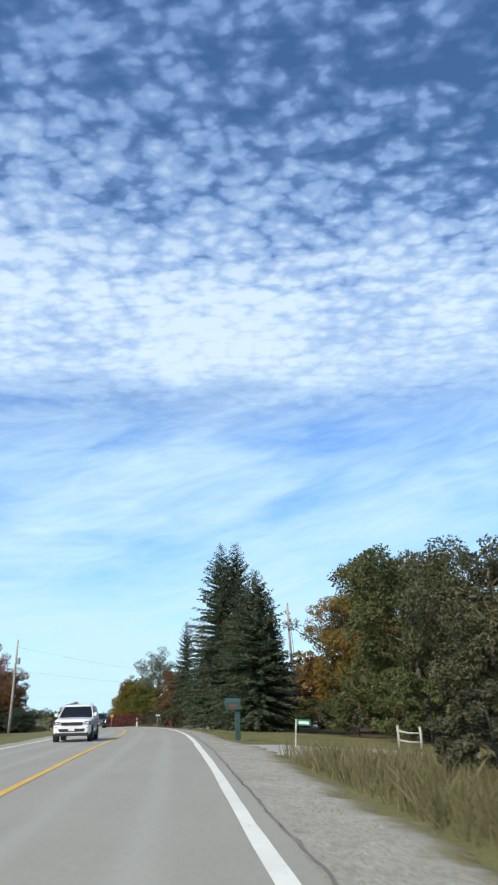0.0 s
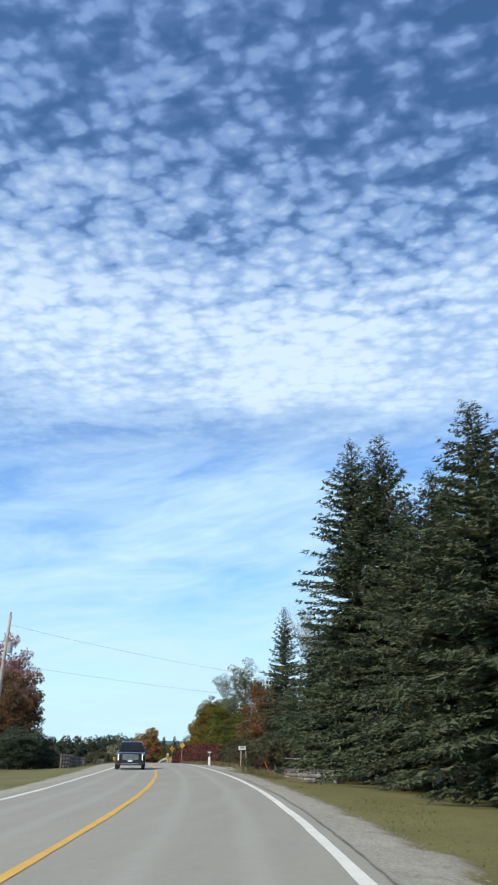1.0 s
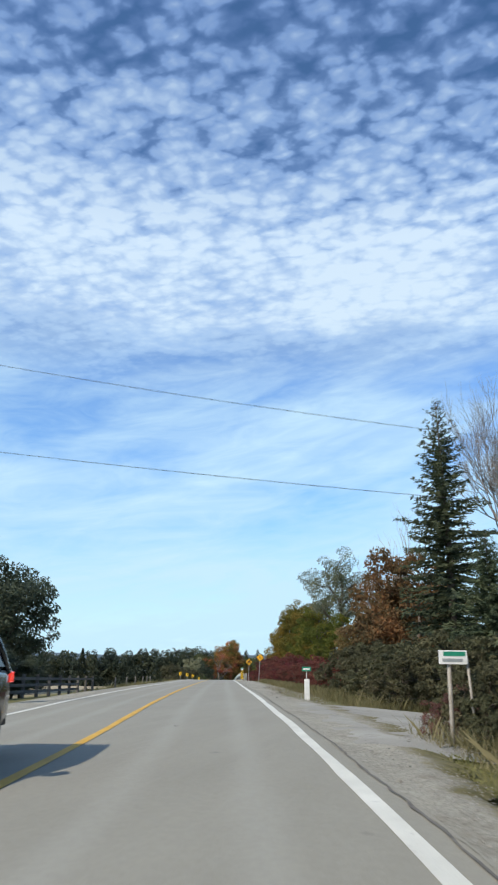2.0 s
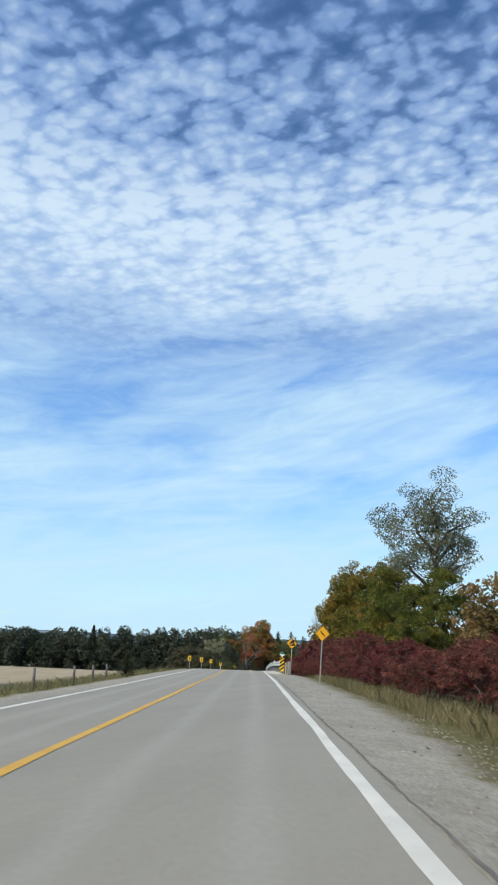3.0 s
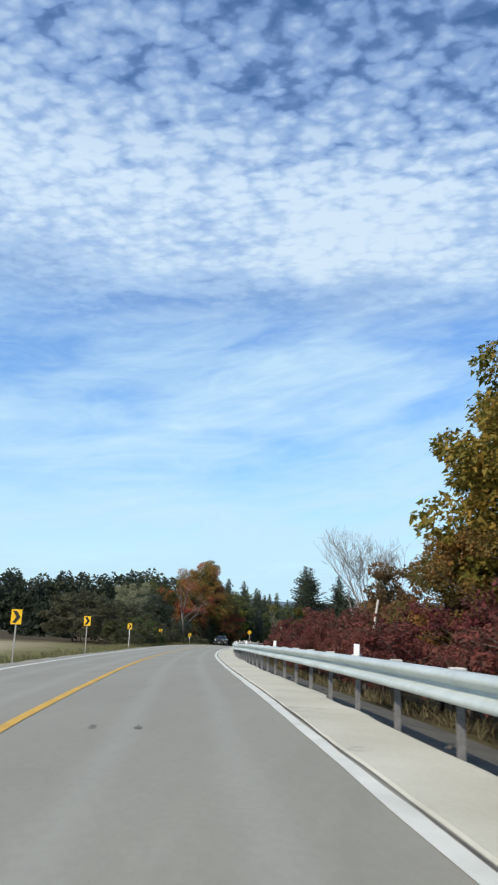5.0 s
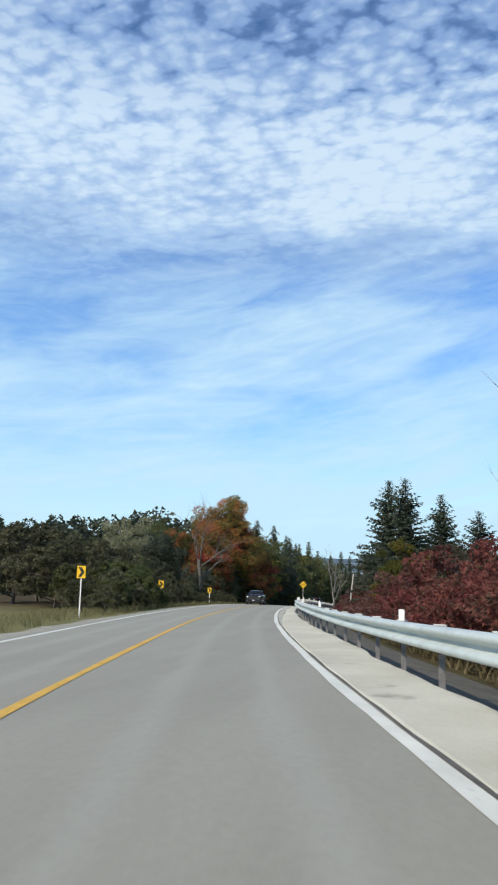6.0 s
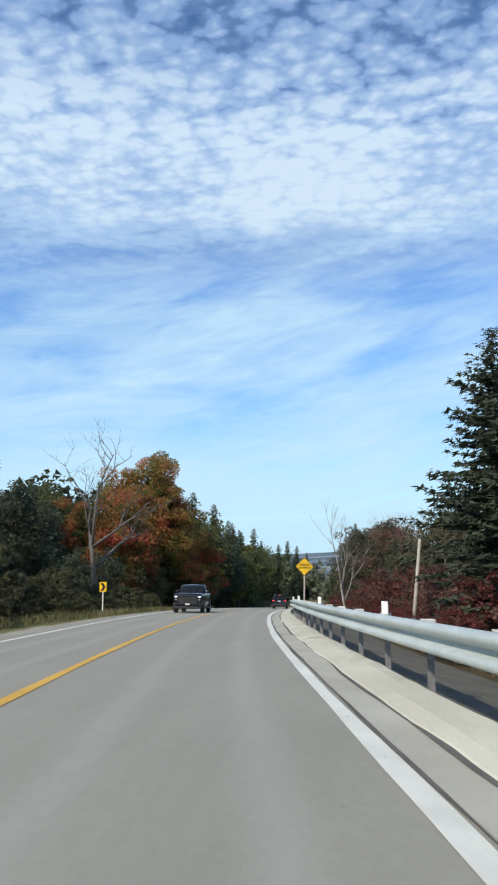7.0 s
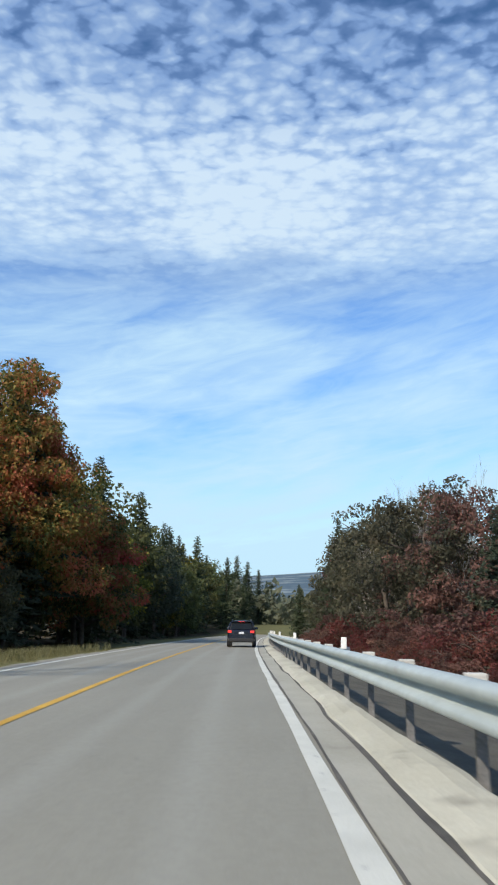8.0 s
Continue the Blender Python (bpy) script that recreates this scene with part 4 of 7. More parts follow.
def grow_bare(seed, h=10.0, r=3.0, forks=4, upright=0.6, thick=0.012, kids=(2, 4)):
    """Leafless tree: limbs that fork again and again."""
    rng = np.random.default_rng(seed)
    paths = []

    def branch(p, way, length, radius, level):
        q = p + way * length * 0.5 + rng.normal(0, 0.03, 3) * length
        e = p + way * length + rng.normal(0, 0.05, 3) * length
        paths.append(([tuple(p), tuple(q), tuple(e)], [radius, radius * 0.75, radius * 0.45 if level else radius * 0.2]))
        if level <= 0:
            return
        for k in range(rng.integers(*kids) + (1 if level == forks else 0)):
            start = q + (e - q) * rng.uniform(0.0, 1.0)
            turn = rng.normal(size=3)
            w = way * 0.75 + turn * 0.42 * np.array([r / 3, r / 3, 0.4]) + np.array([0, 0, upright * 0.3])
            w /= np.linalg.norm(w)
            branch(start, w, length * rng.uniform(0.55, 0.8), radius * 0.5, level - 1)

    branch(np.array([0, 0, -0.4]), np.array([0.03, 0.02, 1.0]), h * 0.42, h * thick, forks)
    top = max(p[2] for pts, _ in paths for p in pts)
    return [([(x, y, z * h / top) for x, y, z in pts], rad) for pts, rad in paths]


GREY_BARK = surface("grey_dead_wood", (0.075, 0.066, 0.056), (0.16, 0.145, 0.128), 3.0, 0.95, 0.6, 18.0)
TWIG_BARK = surface("grey_twigs", (0.20, 0.18, 0.16), (0.36, 0.335, 0.31), 3.0, 0.95, 0.6, 18.0, vary=0.15)
PROTOS = {}


def plant(name, key, label, category, x, y, h, wide=1.0, turn=0.0, group="", sink=0.0):
    """Sets a tree of a kind at a place: h scales it to its height, wide its spread."""
    kind, base_h, trunk, crown, bark, leaf = KINDS[key]
    k = h / base_h
    m = pose(x, y, gz(x, y) - sink, 0, 0, turn) @ Matrix.Diagonal((k * wide, k * wide, k, 1))
    if key not in PROTOS:
        ob = thing(name, label, category, group)
        part("trunk", limb_mesh(trunk, 4 if base_h < 4 or "far" in key or "bare" in key else 6), bark, ob)
        if crown is not None:
            part("crown", mesh("crown", *crown, (leaf,)), None, ob)
        ob.matrix_basis = m
        PROTOS[key] = ob
        return ob
    src = PROTOS[key]
    ob = copy_thing(src, m @ Matrix.Diagonal([1 / v for v in src.scale] + [1]))
    ob.name = name
    return tagged(ob, label, category, group)


def kinds():
    out = {}

    def add(key, h, made, bark, leaf):
        paths, crown = made if isinstance(made, tuple) and len(made) == 2 and isinstance(made[1], tuple) else (made, None)
        out[key] = ("tree", h, paths, crown, bark, leaf)

    add("spruce_a", 18.0, grow_conifer(11, 18, 4.6, 360, low=0.075, ragged=0.20), BARK, NEEDLES)
    add("spruce_b", 18.0, grow_conifer(12, 18, 4.4, 350, low=0.07, ragged=0.24), BARK, NEEDLES)
    add("spruce_c", 13.0, grow_conifer(13, 13, 4.0, 290, low=0.04, ragged=0.24), BARK, NEEDLES)
    add("slim_spruce", 15.0, grow_conifer(14, 15, 3.1, 270, ragged=0.30), BARK, NEEDLES)
    add("pine", 13.0, grow_conifer(15, 13, 3.7, 260, low=0.08, ragged=0.50, fill=0.8, slim=1.3), BARK, PINE)
    add("fir", 16.0, grow_conifer(16, 16, 3.4, 190, ragged=0.42, fill=0.40, slim=2.0), BARK, NEEDLES)
    add("fir_b", 16.0, grow_conifer(17, 16, 3.9, 170, low=0.04, ragged=0.50, fill=0.40, slim=2.1), BARK, PINE)
    add("green_a", 11.0, grow_broadleaf(21, 11, 4.6, 0.05, 15000, 0.24, 95), BARK, GREEN_LEAF)
    add("dull_a", 11.0, grow_broadleaf(22, 11, 4.4, 0.04, 15000, 0.24, 95), BARK, DULL_LEAF)
    add("yellow_a", 14.0, grow_broadleaf(23, 14, 4.9, 0.04, 30000, 0.25, 115, tight=0.9), BARK, YELLOW_LEAF)
    add("yellow_b", 14.0, grow_broadleaf(24, 14, 4.9, 0.04, 30000, 0.25, 115, tight=0.9), BARK, YELLOW_LEAF)
    add("orange_a", 13.0, grow_broadleaf(25, 13, 4.0, 0.05, 24000, 0.20, 90), BARK, ORANGE_LEAF)
    add("rust_a", 8.0, grow_broadleaf(26, 8, 3.2, 0.04, 11000, 0.22, 70), BARK, RUST_LEAF)
    add("maple_a", 18.0, grow_broadleaf(47, 18, 5.6, 0.03, 56000, 0.27, 170, tight=0.92), BARK, MAPLE_LEAF)
    add("maple_b", 12.0, grow_broadleaf(28, 12, 4.8, 0.03, 14000, 0.30, 80), BARK, MAPLE_LEAF)
    add("pink_a", 13.0, grow_broadleaf(29, 13, 5.0, 0.15, 7000, 0.30, 60, sparse=0.6), BARK, PINK_LEAF)
    add("dusty_a", 9.0, grow_broadleaf(36, 9, 3.6, 0.08, 11000, 0.20, 70, sparse=0.2), BARK, DUSTY_LEAF)
    add("airy_a", 19.0, grow_broadleaf(30, 19, 4.0, 0.42, 12000, 0.20, 40, sparse=0.9), BARK, AIRY_LEAF)
    add("turning_a", 12.0, grow_broadleaf(35, 12, 4.7, 0.04, 24000, 0.19, 74, tight=0.8), BARK, TURNING_LEAF)
    add("oak_a", 14.0, grow_broadleaf(31, 14, 4.8, 0.04, 15000, 0.29, 95), BARK, GREEN_LEAF)
    add("pale_a", 9.0, grow_broadleaf(33, 9, 3.8, 0.05, 11000, 0.2, 75), BARK, PALE_LEAF)
    add("cedar", 10.0, grow_broadleaf(32, 10, 3.4, 0.02, 13000, 0.24, 80), BARK, PINE)
    add("bare_a", 13.0, grow_bare(41, 13, 3.0, 5, 1.0, 0.015, (4, 6)), TWIG_BARK, None)
    add("bare_b", 9.0, grow_bare(42, 9, 2.4, 5, 0.9, 0.017), TWIG_BARK, None)
    add("dead_a", 13.5, grow_bare(43, 13.5, 4.2, 5, 0.75, 0.020), GREY_BARK, None)
    add("rust_mid", 8.0, grow_broadleaf(68, 8, 3.4, 0.10, 7000, 0.17, 60, tight=0.85), BARK, BRUSH_LEAF)
    add("dull_mid", 8.0, grow_broadleaf(69, 8, 3.3, 0.10, 7000, 0.17, 60, tight=0.85), BARK, SLOPE_LEAF)
    add("brush_a", 3.0, grow_broadleaf(55, 3.0, 2.1, 0.03, 3400, 0.11, 48), BARK, BRUSH_LEAF)
    add("brush_b", 3.0, grow_broadleaf(56, 3.0, 2.1, 0.03, 3400, 0.11, 48), BARK, SUMAC_LEAF)
    add("sumac_a", 3.0, grow_broadleaf(51, 3.0, 1.8, 0.16, 3600, 0.115, 44), BARK, SUMAC_LEAF)
    add("sumac_b", 3.0, grow_broadleaf(52, 3.0, 1.9, 0.16, 3600, 0.115, 44), BARK, SUMAC_LEAF)
    add("bush_a", 3.0, grow_broadleaf(53, 3.0, 2.0, 0.02, 4000, 0.15, 40), BARK, GREEN_LEAF)
    add("bush_b", 3.0, grow_broadleaf(54, 3.0, 1.9, 0.02, 4000, 0.15, 40), BARK, DULL_LEAF)
    for key, seed, h, r, leaf_mat in (("oak_far", 61, 14, 4.8, GREEN_LEAF), ("green_far", 62, 11, 4.4, GREEN_LEAF), ("yellow_far", 63, 14, 4.6, YELLOW_LEAF), ("dull_far", 64, 11, 4.2, DULL_LEAF), ("rust_far", 65, 8, 3.2, RUST_LEAF), ("maple_far", 66, 12, 4.6, MAPLE_LEAF), ("cedar_far", 67, 10, 3.2, PINE)):
        add(key, float(h), grow_broadleaf(seed, h, r, 0.03, 2400, 0.038 * h, 60), BARK, leaf_mat)
    return out


KINDS = kinds()
SPRUCE = "tall dense dark green spruce tree"
for x, y, h, w, key in ((-3.6, 80.8, 20.4, 1.08, "spruce_a"), (-1.9, 79.6, 20.2, 1.05, "spruce_b"), (0.25, 62.2, 13.4, 1.1, "spruce_c"), (1.5, 64.6, 11.6, 0.79, "spruce_b"),
                        (-1.4, 72.0, 13.4, 1.1, "spruce_c"), (-3.4, 90.5, 12.4, 1.1, "spruce_c"), (-6.4, 94.0, 9.8, 1.37, "spruce_c"), (-5.2, 96.5, 11.9, 1.19, "spruce_a"), (1.0, 73.0, 9.9, 1.0, "spruce_c"), (0.2, 85.0, 13.6, 0.97, "spruce_a"), (-0.6, 67.5, 12.9, 1.19, "spruce_a"), (0.6, 71.5, 13.7, 1.1, "spruce_b"), (-7.2, 101.0, 9.0, 1.05, "spruce_b"), (-9.4, 105.0, 6.8, 1.2, "spruce_c")):
    plant("spruce_tree", key, SPRUCE + " beside the lawn", "tree", x, y, h, w, 40 * x, "spruces by the road")
plant("spruce_tree", "slim_spruce", "slender dark spruce tree with a pointed top", "tree", -10.57, 113.5, 15.9, 1.0, 30)
plant("bare_tree", "bare_a", "tall leafless grey tree behind the spruce", "tree", -6.5, 115.5, 17.4, 0.6, 20)
for x, y, h, key, name, label in (
        (9.0, 65.3, 13.6, "orange_a", "maple_tree", "orange and green autumn maple at the lawn's edge"),
        (9.4, 41.0, 10.4, "green_a", "broadleaf_tree", "dark green broadleaf tree at the lawn's edge"),
        (10.0, 30.5, 8.6, "dull_a", "broadleaf_tree", "dull olive broadleaf tree beside the driveway"),
        (13.0, 51.0, 8.7, "dull_a", "broadleaf_tree", "dull olive broadleaf tree at the lawn's edge"),
        (10.6, 57.0, 9.6, "orange_a", "maple_tree", "orange and green autumn maple at the lawn's edge"),
        (13.6, 67.0, 16.6, "dull_a", "broadleaf_tree", "tall grey-green broadleaf tree behind the autumn maple"),
        (12.0, 20.0, 8.6, "green_a", "broadleaf_tree", "dark green broadleaf tree beside the driveway"),
        (13.0, 9.0, 7.7, "dull_a", "broadleaf_tree", "dull olive broadleaf tree near the road"),
        (-14.2, 142.0, 10.5, "rust_a", "broadleaf_tree", "rust-coloured autumn tree over the roadside bushes"),
        (-12.6, 131.0, 9.0, "orange_a", "broadleaf_tree", "orange autumn tree over the roadside bushes"),
        (-12.6, 122.0, 9.0, "rust_a", "broadleaf_tree", "rust-coloured autumn tree over the roadside bushes"),
        (-17.5, 158.0, 10.6, "rust_a", "broadleaf_tree", "rust-coloured autumn tree behind red shrubs"),
        (-25.0, 183.5, 20.0, "airy_a", "broadleaf_tree", "tall thin-crowned grey-green tree"),
        (-35.2, 214.5, 16.2, "yellow_a", "broadleaf_tree", "yellow-green autumn tree behind red shrubs"),
        (-32.0, 206.0, 16.0, "yellow_b", "broadleaf_tree", "yellow-green autumn tree behind red shrubs"),
        (-27.2, 184.5, 11.8, "turning_a", "broadleaf_tree", "broad green tree turning yellow behind red shrubs"),
        (-23.0, 176.0, 10.4, "turning_a", "broadleaf_tree", "yellow-green autumn tree behind red shrubs"),
        (-52.6, 270.5, 6.2, "turning_a", "broadleaf_tree", "yellowing green tree beyond the guardrail"),
        (-39.6, 212.5, 7.6, "orange_a", "broadleaf_tree", "orange and brown autumn tree behind red shrubs"),
        (-41.5, 232.0, 7.6, "rust_a", "broadleaf_tree", "rust-coloured autumn tree behind red shrubs")):
    plant(name, key, label, "tree", x, y, h, 1.0, 37 * y)
for x, y, h, key in ((-44.0, 250.0, 13.4, "bare_a"), (-42.5, 243.0, 11.0, "bare_b"), (-45.5, 258.0, 11.0, "bare_b"), (-60.0, 297.5, 7.4, "bare_b"), (-13.8, 131.0, 13.8, "bare_b"), (-54.6, 354.0, 15.0, "bare_a"), (-50.8, 352.0, 13.6, "bare_a")):
    plant("bare_tree", key, "leafless grey tree with fine upright twigs", "tree", x, y, h, 0.8, 50 * x)
for x, y, h, w in ((-54.2, 286.0, 12.8, 1.1), (-52.8, 279.7, 12.0, 1.05), (-49.6, 288.0, 12.0, 1.0), (-47.5, 276.0, 9.0, 1.1)):
    plant("pine_tree", "pine", "ragged dark green pine beyond the guardrail", "tree", x, y, h, w, 63 * x, "pines by the guardrail")
plant("bare_tree", "bare_b", "thin leafless tree behind the yellow sign", "tree", -54.5, 337.0, 12.4, 0.5, 75)
# left of the road
plant("maple_tree", "pink_a", "dusty red autumn maple with thin foliage", "tree", -41.5, 113.0, 13.8, 0.85, 10)
for x, y, h, key, name, label in (
        (-33.5, 99.0, 7.8, "rust_a", "broadleaf_tree", "rust-coloured tree behind the utility pole"), (-36.6, 104.5, 9.4, "dusty_a", "maple_tree", "dusty rose-red autumn maple"),
        (-51.6, 139.0, 12.8, "cedar", "cedar_tree", "dark dense cedar by the field's fence"), (-57.0, 135.0, 13.2, "cedar", "cedar_tree", "dark dense cedar by the field's fence"),
        (-58.5, 145.0, 12.0, "cedar", "cedar_tree", "dark dense cedar by the field's fence"), (-47.0, 113.0, 8.2, "dull_a", "broadleaf_tree", "dull olive broadleaf tree behind the red maple"),
        (-83.2, 342.0, 18.5, "maple_a", "maple_tree", "large red, orange and green autumn maple"), (-85.0, 332.0, 12.0, "maple_b", "maple_tree", "red autumn maple with low spreading boughs"), (-79.8, 350.0, 10.8, "maple_b", "maple_tree", "orange and green autumn maple beside the large one"),
        (-93.0, 336.0, 13.4, "oak_a", "broadleaf_tree", "green broadleaf tree beside the maple"), (-84.5, 360.0, 14.0, "oak_a", "broadleaf_tree", "green broadleaf tree beyond the maple"),
        (-84.6, 299.5, 9.5, "pale_a", "broadleaf_tree", "pale olive tree at the field's corner"), (-79.6, 297.5, 7.6, "cedar", "cedar_tree", "dark cedar at the field's corner"),
        (-92.0, 326.0, 11.2, "cedar", "cedar_tree", "dark dense cedar in the wood's edge")):
    plant(name, key, label, "tree", x, y, h, 1.0, 23 * y)
plant("bare_tree", "bare_b", "small leafless grey tree behind the curve marker", "tree", -82.2, 295.5, 6.0, 1.0, 35)
plant("dead_tree", "dead_a", "dead grey tree with bare forked limbs", "tree", -77.0, 305.0, 13.8, 0.85, 0)

rng = random.Random(5)
for k in range(34):
    s = 268 + 5.5 * k
    for row in range(2):
        d = -11.5 - row * 8 - rng.uniform(0, 4)
        if s < 318 and (row == 0 or s < 300):
            continue
        x, y, _ = ground_at(s + rng.uniform(-2, 2), d)
        key = rng.choice(("fir", "oak_far", "oak_far", "fir_b", "green_far", "yellow_far", "cedar_far") if s > 345 else ("cedar_far", "dull_far", "oak_far"))
        plant("wood_tree", key, {"fir": "dark pointed fir in the roadside wood", "fir_b": "dark pointed fir in the roadside wood", "cedar_far": "dark dense cedar in the roadside wood"}.get(key, "broadleaf tree in the roadside wood"), "tree", x, y, rng.uniform(11, 18.5) if "fir" in key else rng.uniform(9, 14.5) if s > 345 else rng.uniform(4.6, 7), 1.0, rng.uniform(0, 360), "roadside wood")
for x, y, h in ((-84.0, 391.0, 18.5), (-86.7, 432.0, 19.5), (-84.4, 458.0, 20.5), (-79.0, 478.0, 17.0), (-77.0, 540.0, 20.0), (-73.5, 548.0, 18.0), (-80.0, 530.0, 21.0), (-71.0, 560.0, 15.0), (-76.0, 505.0, 14.0)):
    plant("fir_tree", "fir", "tall dark pointed fir at the wood's edge", "tree", x, y, h * 1.06, 1.0, 80 * x, "firs at the wood's edge")
plant("fir_tree", "fir", "dark pointed fir on the slope beyond the guardrail", "tree", -57.6, 398.0, 15.4, 1.0, 10, "firs at the wood's edge")
for x, y, h in ((-57.3, 391.0, 17.0), (-55.2, 377.0, 14.6)):
    plant("fir_tree", "fir", "dark pointed fir on the slope beyond the guardrail", "tree", x, y, h, 0.9, 40 * y, "firs at the wood's edge")
plant("fir_tree", "fir", "dark pointed fir on the slope beyond the guardrail", "tree", -62.0, 418.0, 9.5, 1.0, 70, "firs at the wood's edge")
for k in range(28):
    y = 402 + 6.0 * k
    x = -85.5 - rng.uniform(0, 9)
    key = rng.choice(("fir", "oak_far", "oak_far", "green_far", "fir_b", "yellow_far"))
    plant("wood_tree", key, "dark pointed fir in the roadside wood" if "fir" in key else "broadleaf tree in the roadside wood", "tree", x, y, rng.uniform(15, 23) if "fir" in key else rng.uniform(14, 20), 0.95, rng.uniform(0, 360), "roadside wood")
for s, d, h, key in ((272, -7.0, 2.6, "bush_b"), (279, -8.2, 3.6, "bush_a"), (286, -11.4, 3.8, "bush_a"), (289, -8.5, 3.0, "bush_b"), (294, -9.4, 3.4, "bush_b"), (300, -8.0, 2.2, "bush_b"), (306, -9.5, 2.8, "bush_b"),
                     (312, -8.5, 2.0, "bush_b"), (320, -9.0, 2.0, "bush_b"), (276, -12.0, 4.4, "bush_b"), (284, -14.0, 5.0, "bush_b"), (292, -14.0, 5.4, "bush_b"), (301, -14.0, 5.0, "bush_b"), (281, -17.0, 6.0, "bush_b"), (288, -18.5, 6.6, "bush_b"), (296, -18.0, 6.6, "bush_b"), (273, -9.5, 3.0, "bush_a"), (269, -8.0, 2.0, "bush_b"), (282, -6.9, 1.8, "bush_b"), (296, -7.0, 1.5, "bush_b"), (309, -7.4, 1.6, "bush_b"), (267, -6.2, 1.5, "bush_b"), (270, -6.6, 2.0, "bush_a"), (274.5, -6.1, 1.6, "bush_b"), (277, -6.6, 2.4, "bush_a"), (280, -6.0, 1.5, "bush_a"), (284.5, -6.2, 1.4, "bush_b"), (287.5, -6.4, 1.7, "bush_b"), (291, -6.6, 1.5, "bush_b"), (303, -6.8, 1.3, "bush_b"), (316, -7.0, 1.3, "bush_b"), (324, -7.4, 1.5, "bush_b")):
    x, y, _ = ground_at(s, d)
    plant("bush", key, "dense green roadside bush" if key == "bush_a" else "dull olive roadside bush", "bush", x, y, h, 1.1, 70 * s, "roadside bushes")
# red sumac thickets, right of the road
k = 0
for s0, s1, d0, d1, h0, h1, gap in ((114, 166, 7.6, 9.0, 1.2, 1.9, 2.6), (120, 172, 9.4, 11.0, 1.8, 2.7, 2.8), (170, 264, 8.2, 9.6, 2.2, 3.4, 2.9), (172, 264, 9.8, 12.0, 3.9, 4.7, 3.6), (264, 400, 8.0, 10.2, 1.2, 1.9, 2.4), (266, 380, 10.2, 12.6, 2.5, 3.9, 2.5)):
    s = s0
    while s < s1:
        x, y, _ = ground_at(s, rng.uniform(d0, d1))
        key = rng.choice(("sumac_a", "sumac_b")) if s < 262 else rng.choice(("brush_a", "brush_b", "brush_b", "brush_a", "brush_a"))
        plant("sumac_shrub" if "sumac" in key or key == "brush_b" else "bush", key, "deep red autumn sumac shrub by the road" if "sumac" in key or key == "brush_b" else "red-brown autumn brush behind the guardrail" if key == "brush_a" else "dull olive roadside bush", "bush", x, y, rng.uniform(h0, h1) * float(np.interp(s, (165, 180, 192, 204, 214, 226, 240, 262, 268), (1.0, 1.0, 1.0, 1.15, 0.85, 0.85, 1.0, 1.0, 1.0))), rng.uniform(0.9, 1.3), rng.uniform(0, 360), "sumac thicket" if "sumac" in key else "roadside bushes")
        s += gap * rng.uniform(0.6, 1.3)
for s, d, h in ((96, 10.5, 2.2), (104, 8.4, 2.0), (108, 7.6, 1.8), (113, 8.2, 2.4), (117, 9.4, 2.8), (98.6, 8.8, 2.0), (100.2, 7.6, 1.6), (101.6, 9.5, 2.6), (103.2, 7.2, 1.5), (106.2, 9.2, 2.5), (110.4, 9.0, 2.6), (99.4, 10.8, 2.6), (12, 7.6, 1.6), (7, 6.6, 1.3), (2.5, 7.0, 1.5), (60, 15.5, 3.0), (48, 15.0, 3.2), (36, 14.5, 3.0), (30, 13.0, 3.0), (-4, 7.2, 1.6)):
    x, y, _ = ground_at(s, d)
    plant("bush", "bush_b" if h < 2.9 else "bush_a", "dull olive roadside bush" if h < 2.9 else "dense green bush under the trees", "bush", x, y, h, 1.1, 55 * s, "roadside bushes")
# right of the road, further down the hill
for k in range(56):
    s = 290 + 2.7 * k
    x, y, _ = ground_at(s, rng.uniform(12.5, 22) + 1.5 * float(step(360, 380, s)))
    key = rng.choice(("rust_mid", "dull_mid", "rust_mid", "dull_mid", "dull_mid", "fir_b", "bare_b", "rust_mid"))
    plant("wood_tree", key, {"pine": "ragged dark pine on the slope", "fir_b": "dark pointed fir on the slope", "bare_b": "leafless grey tree on the slope"}.get(key, "autumn broadleaf tree on the slope"), "tree", x, y, rng.uniform(0.60, 1.08) * float(np.interp(s, (290, 320, 335, 347, 358, 384, 431), (7.6, 8.8, 10.8, 11.6, 13.2, 15.0, 17.0))), 1.0, rng.uniform(0, 360), "trees on the slope")


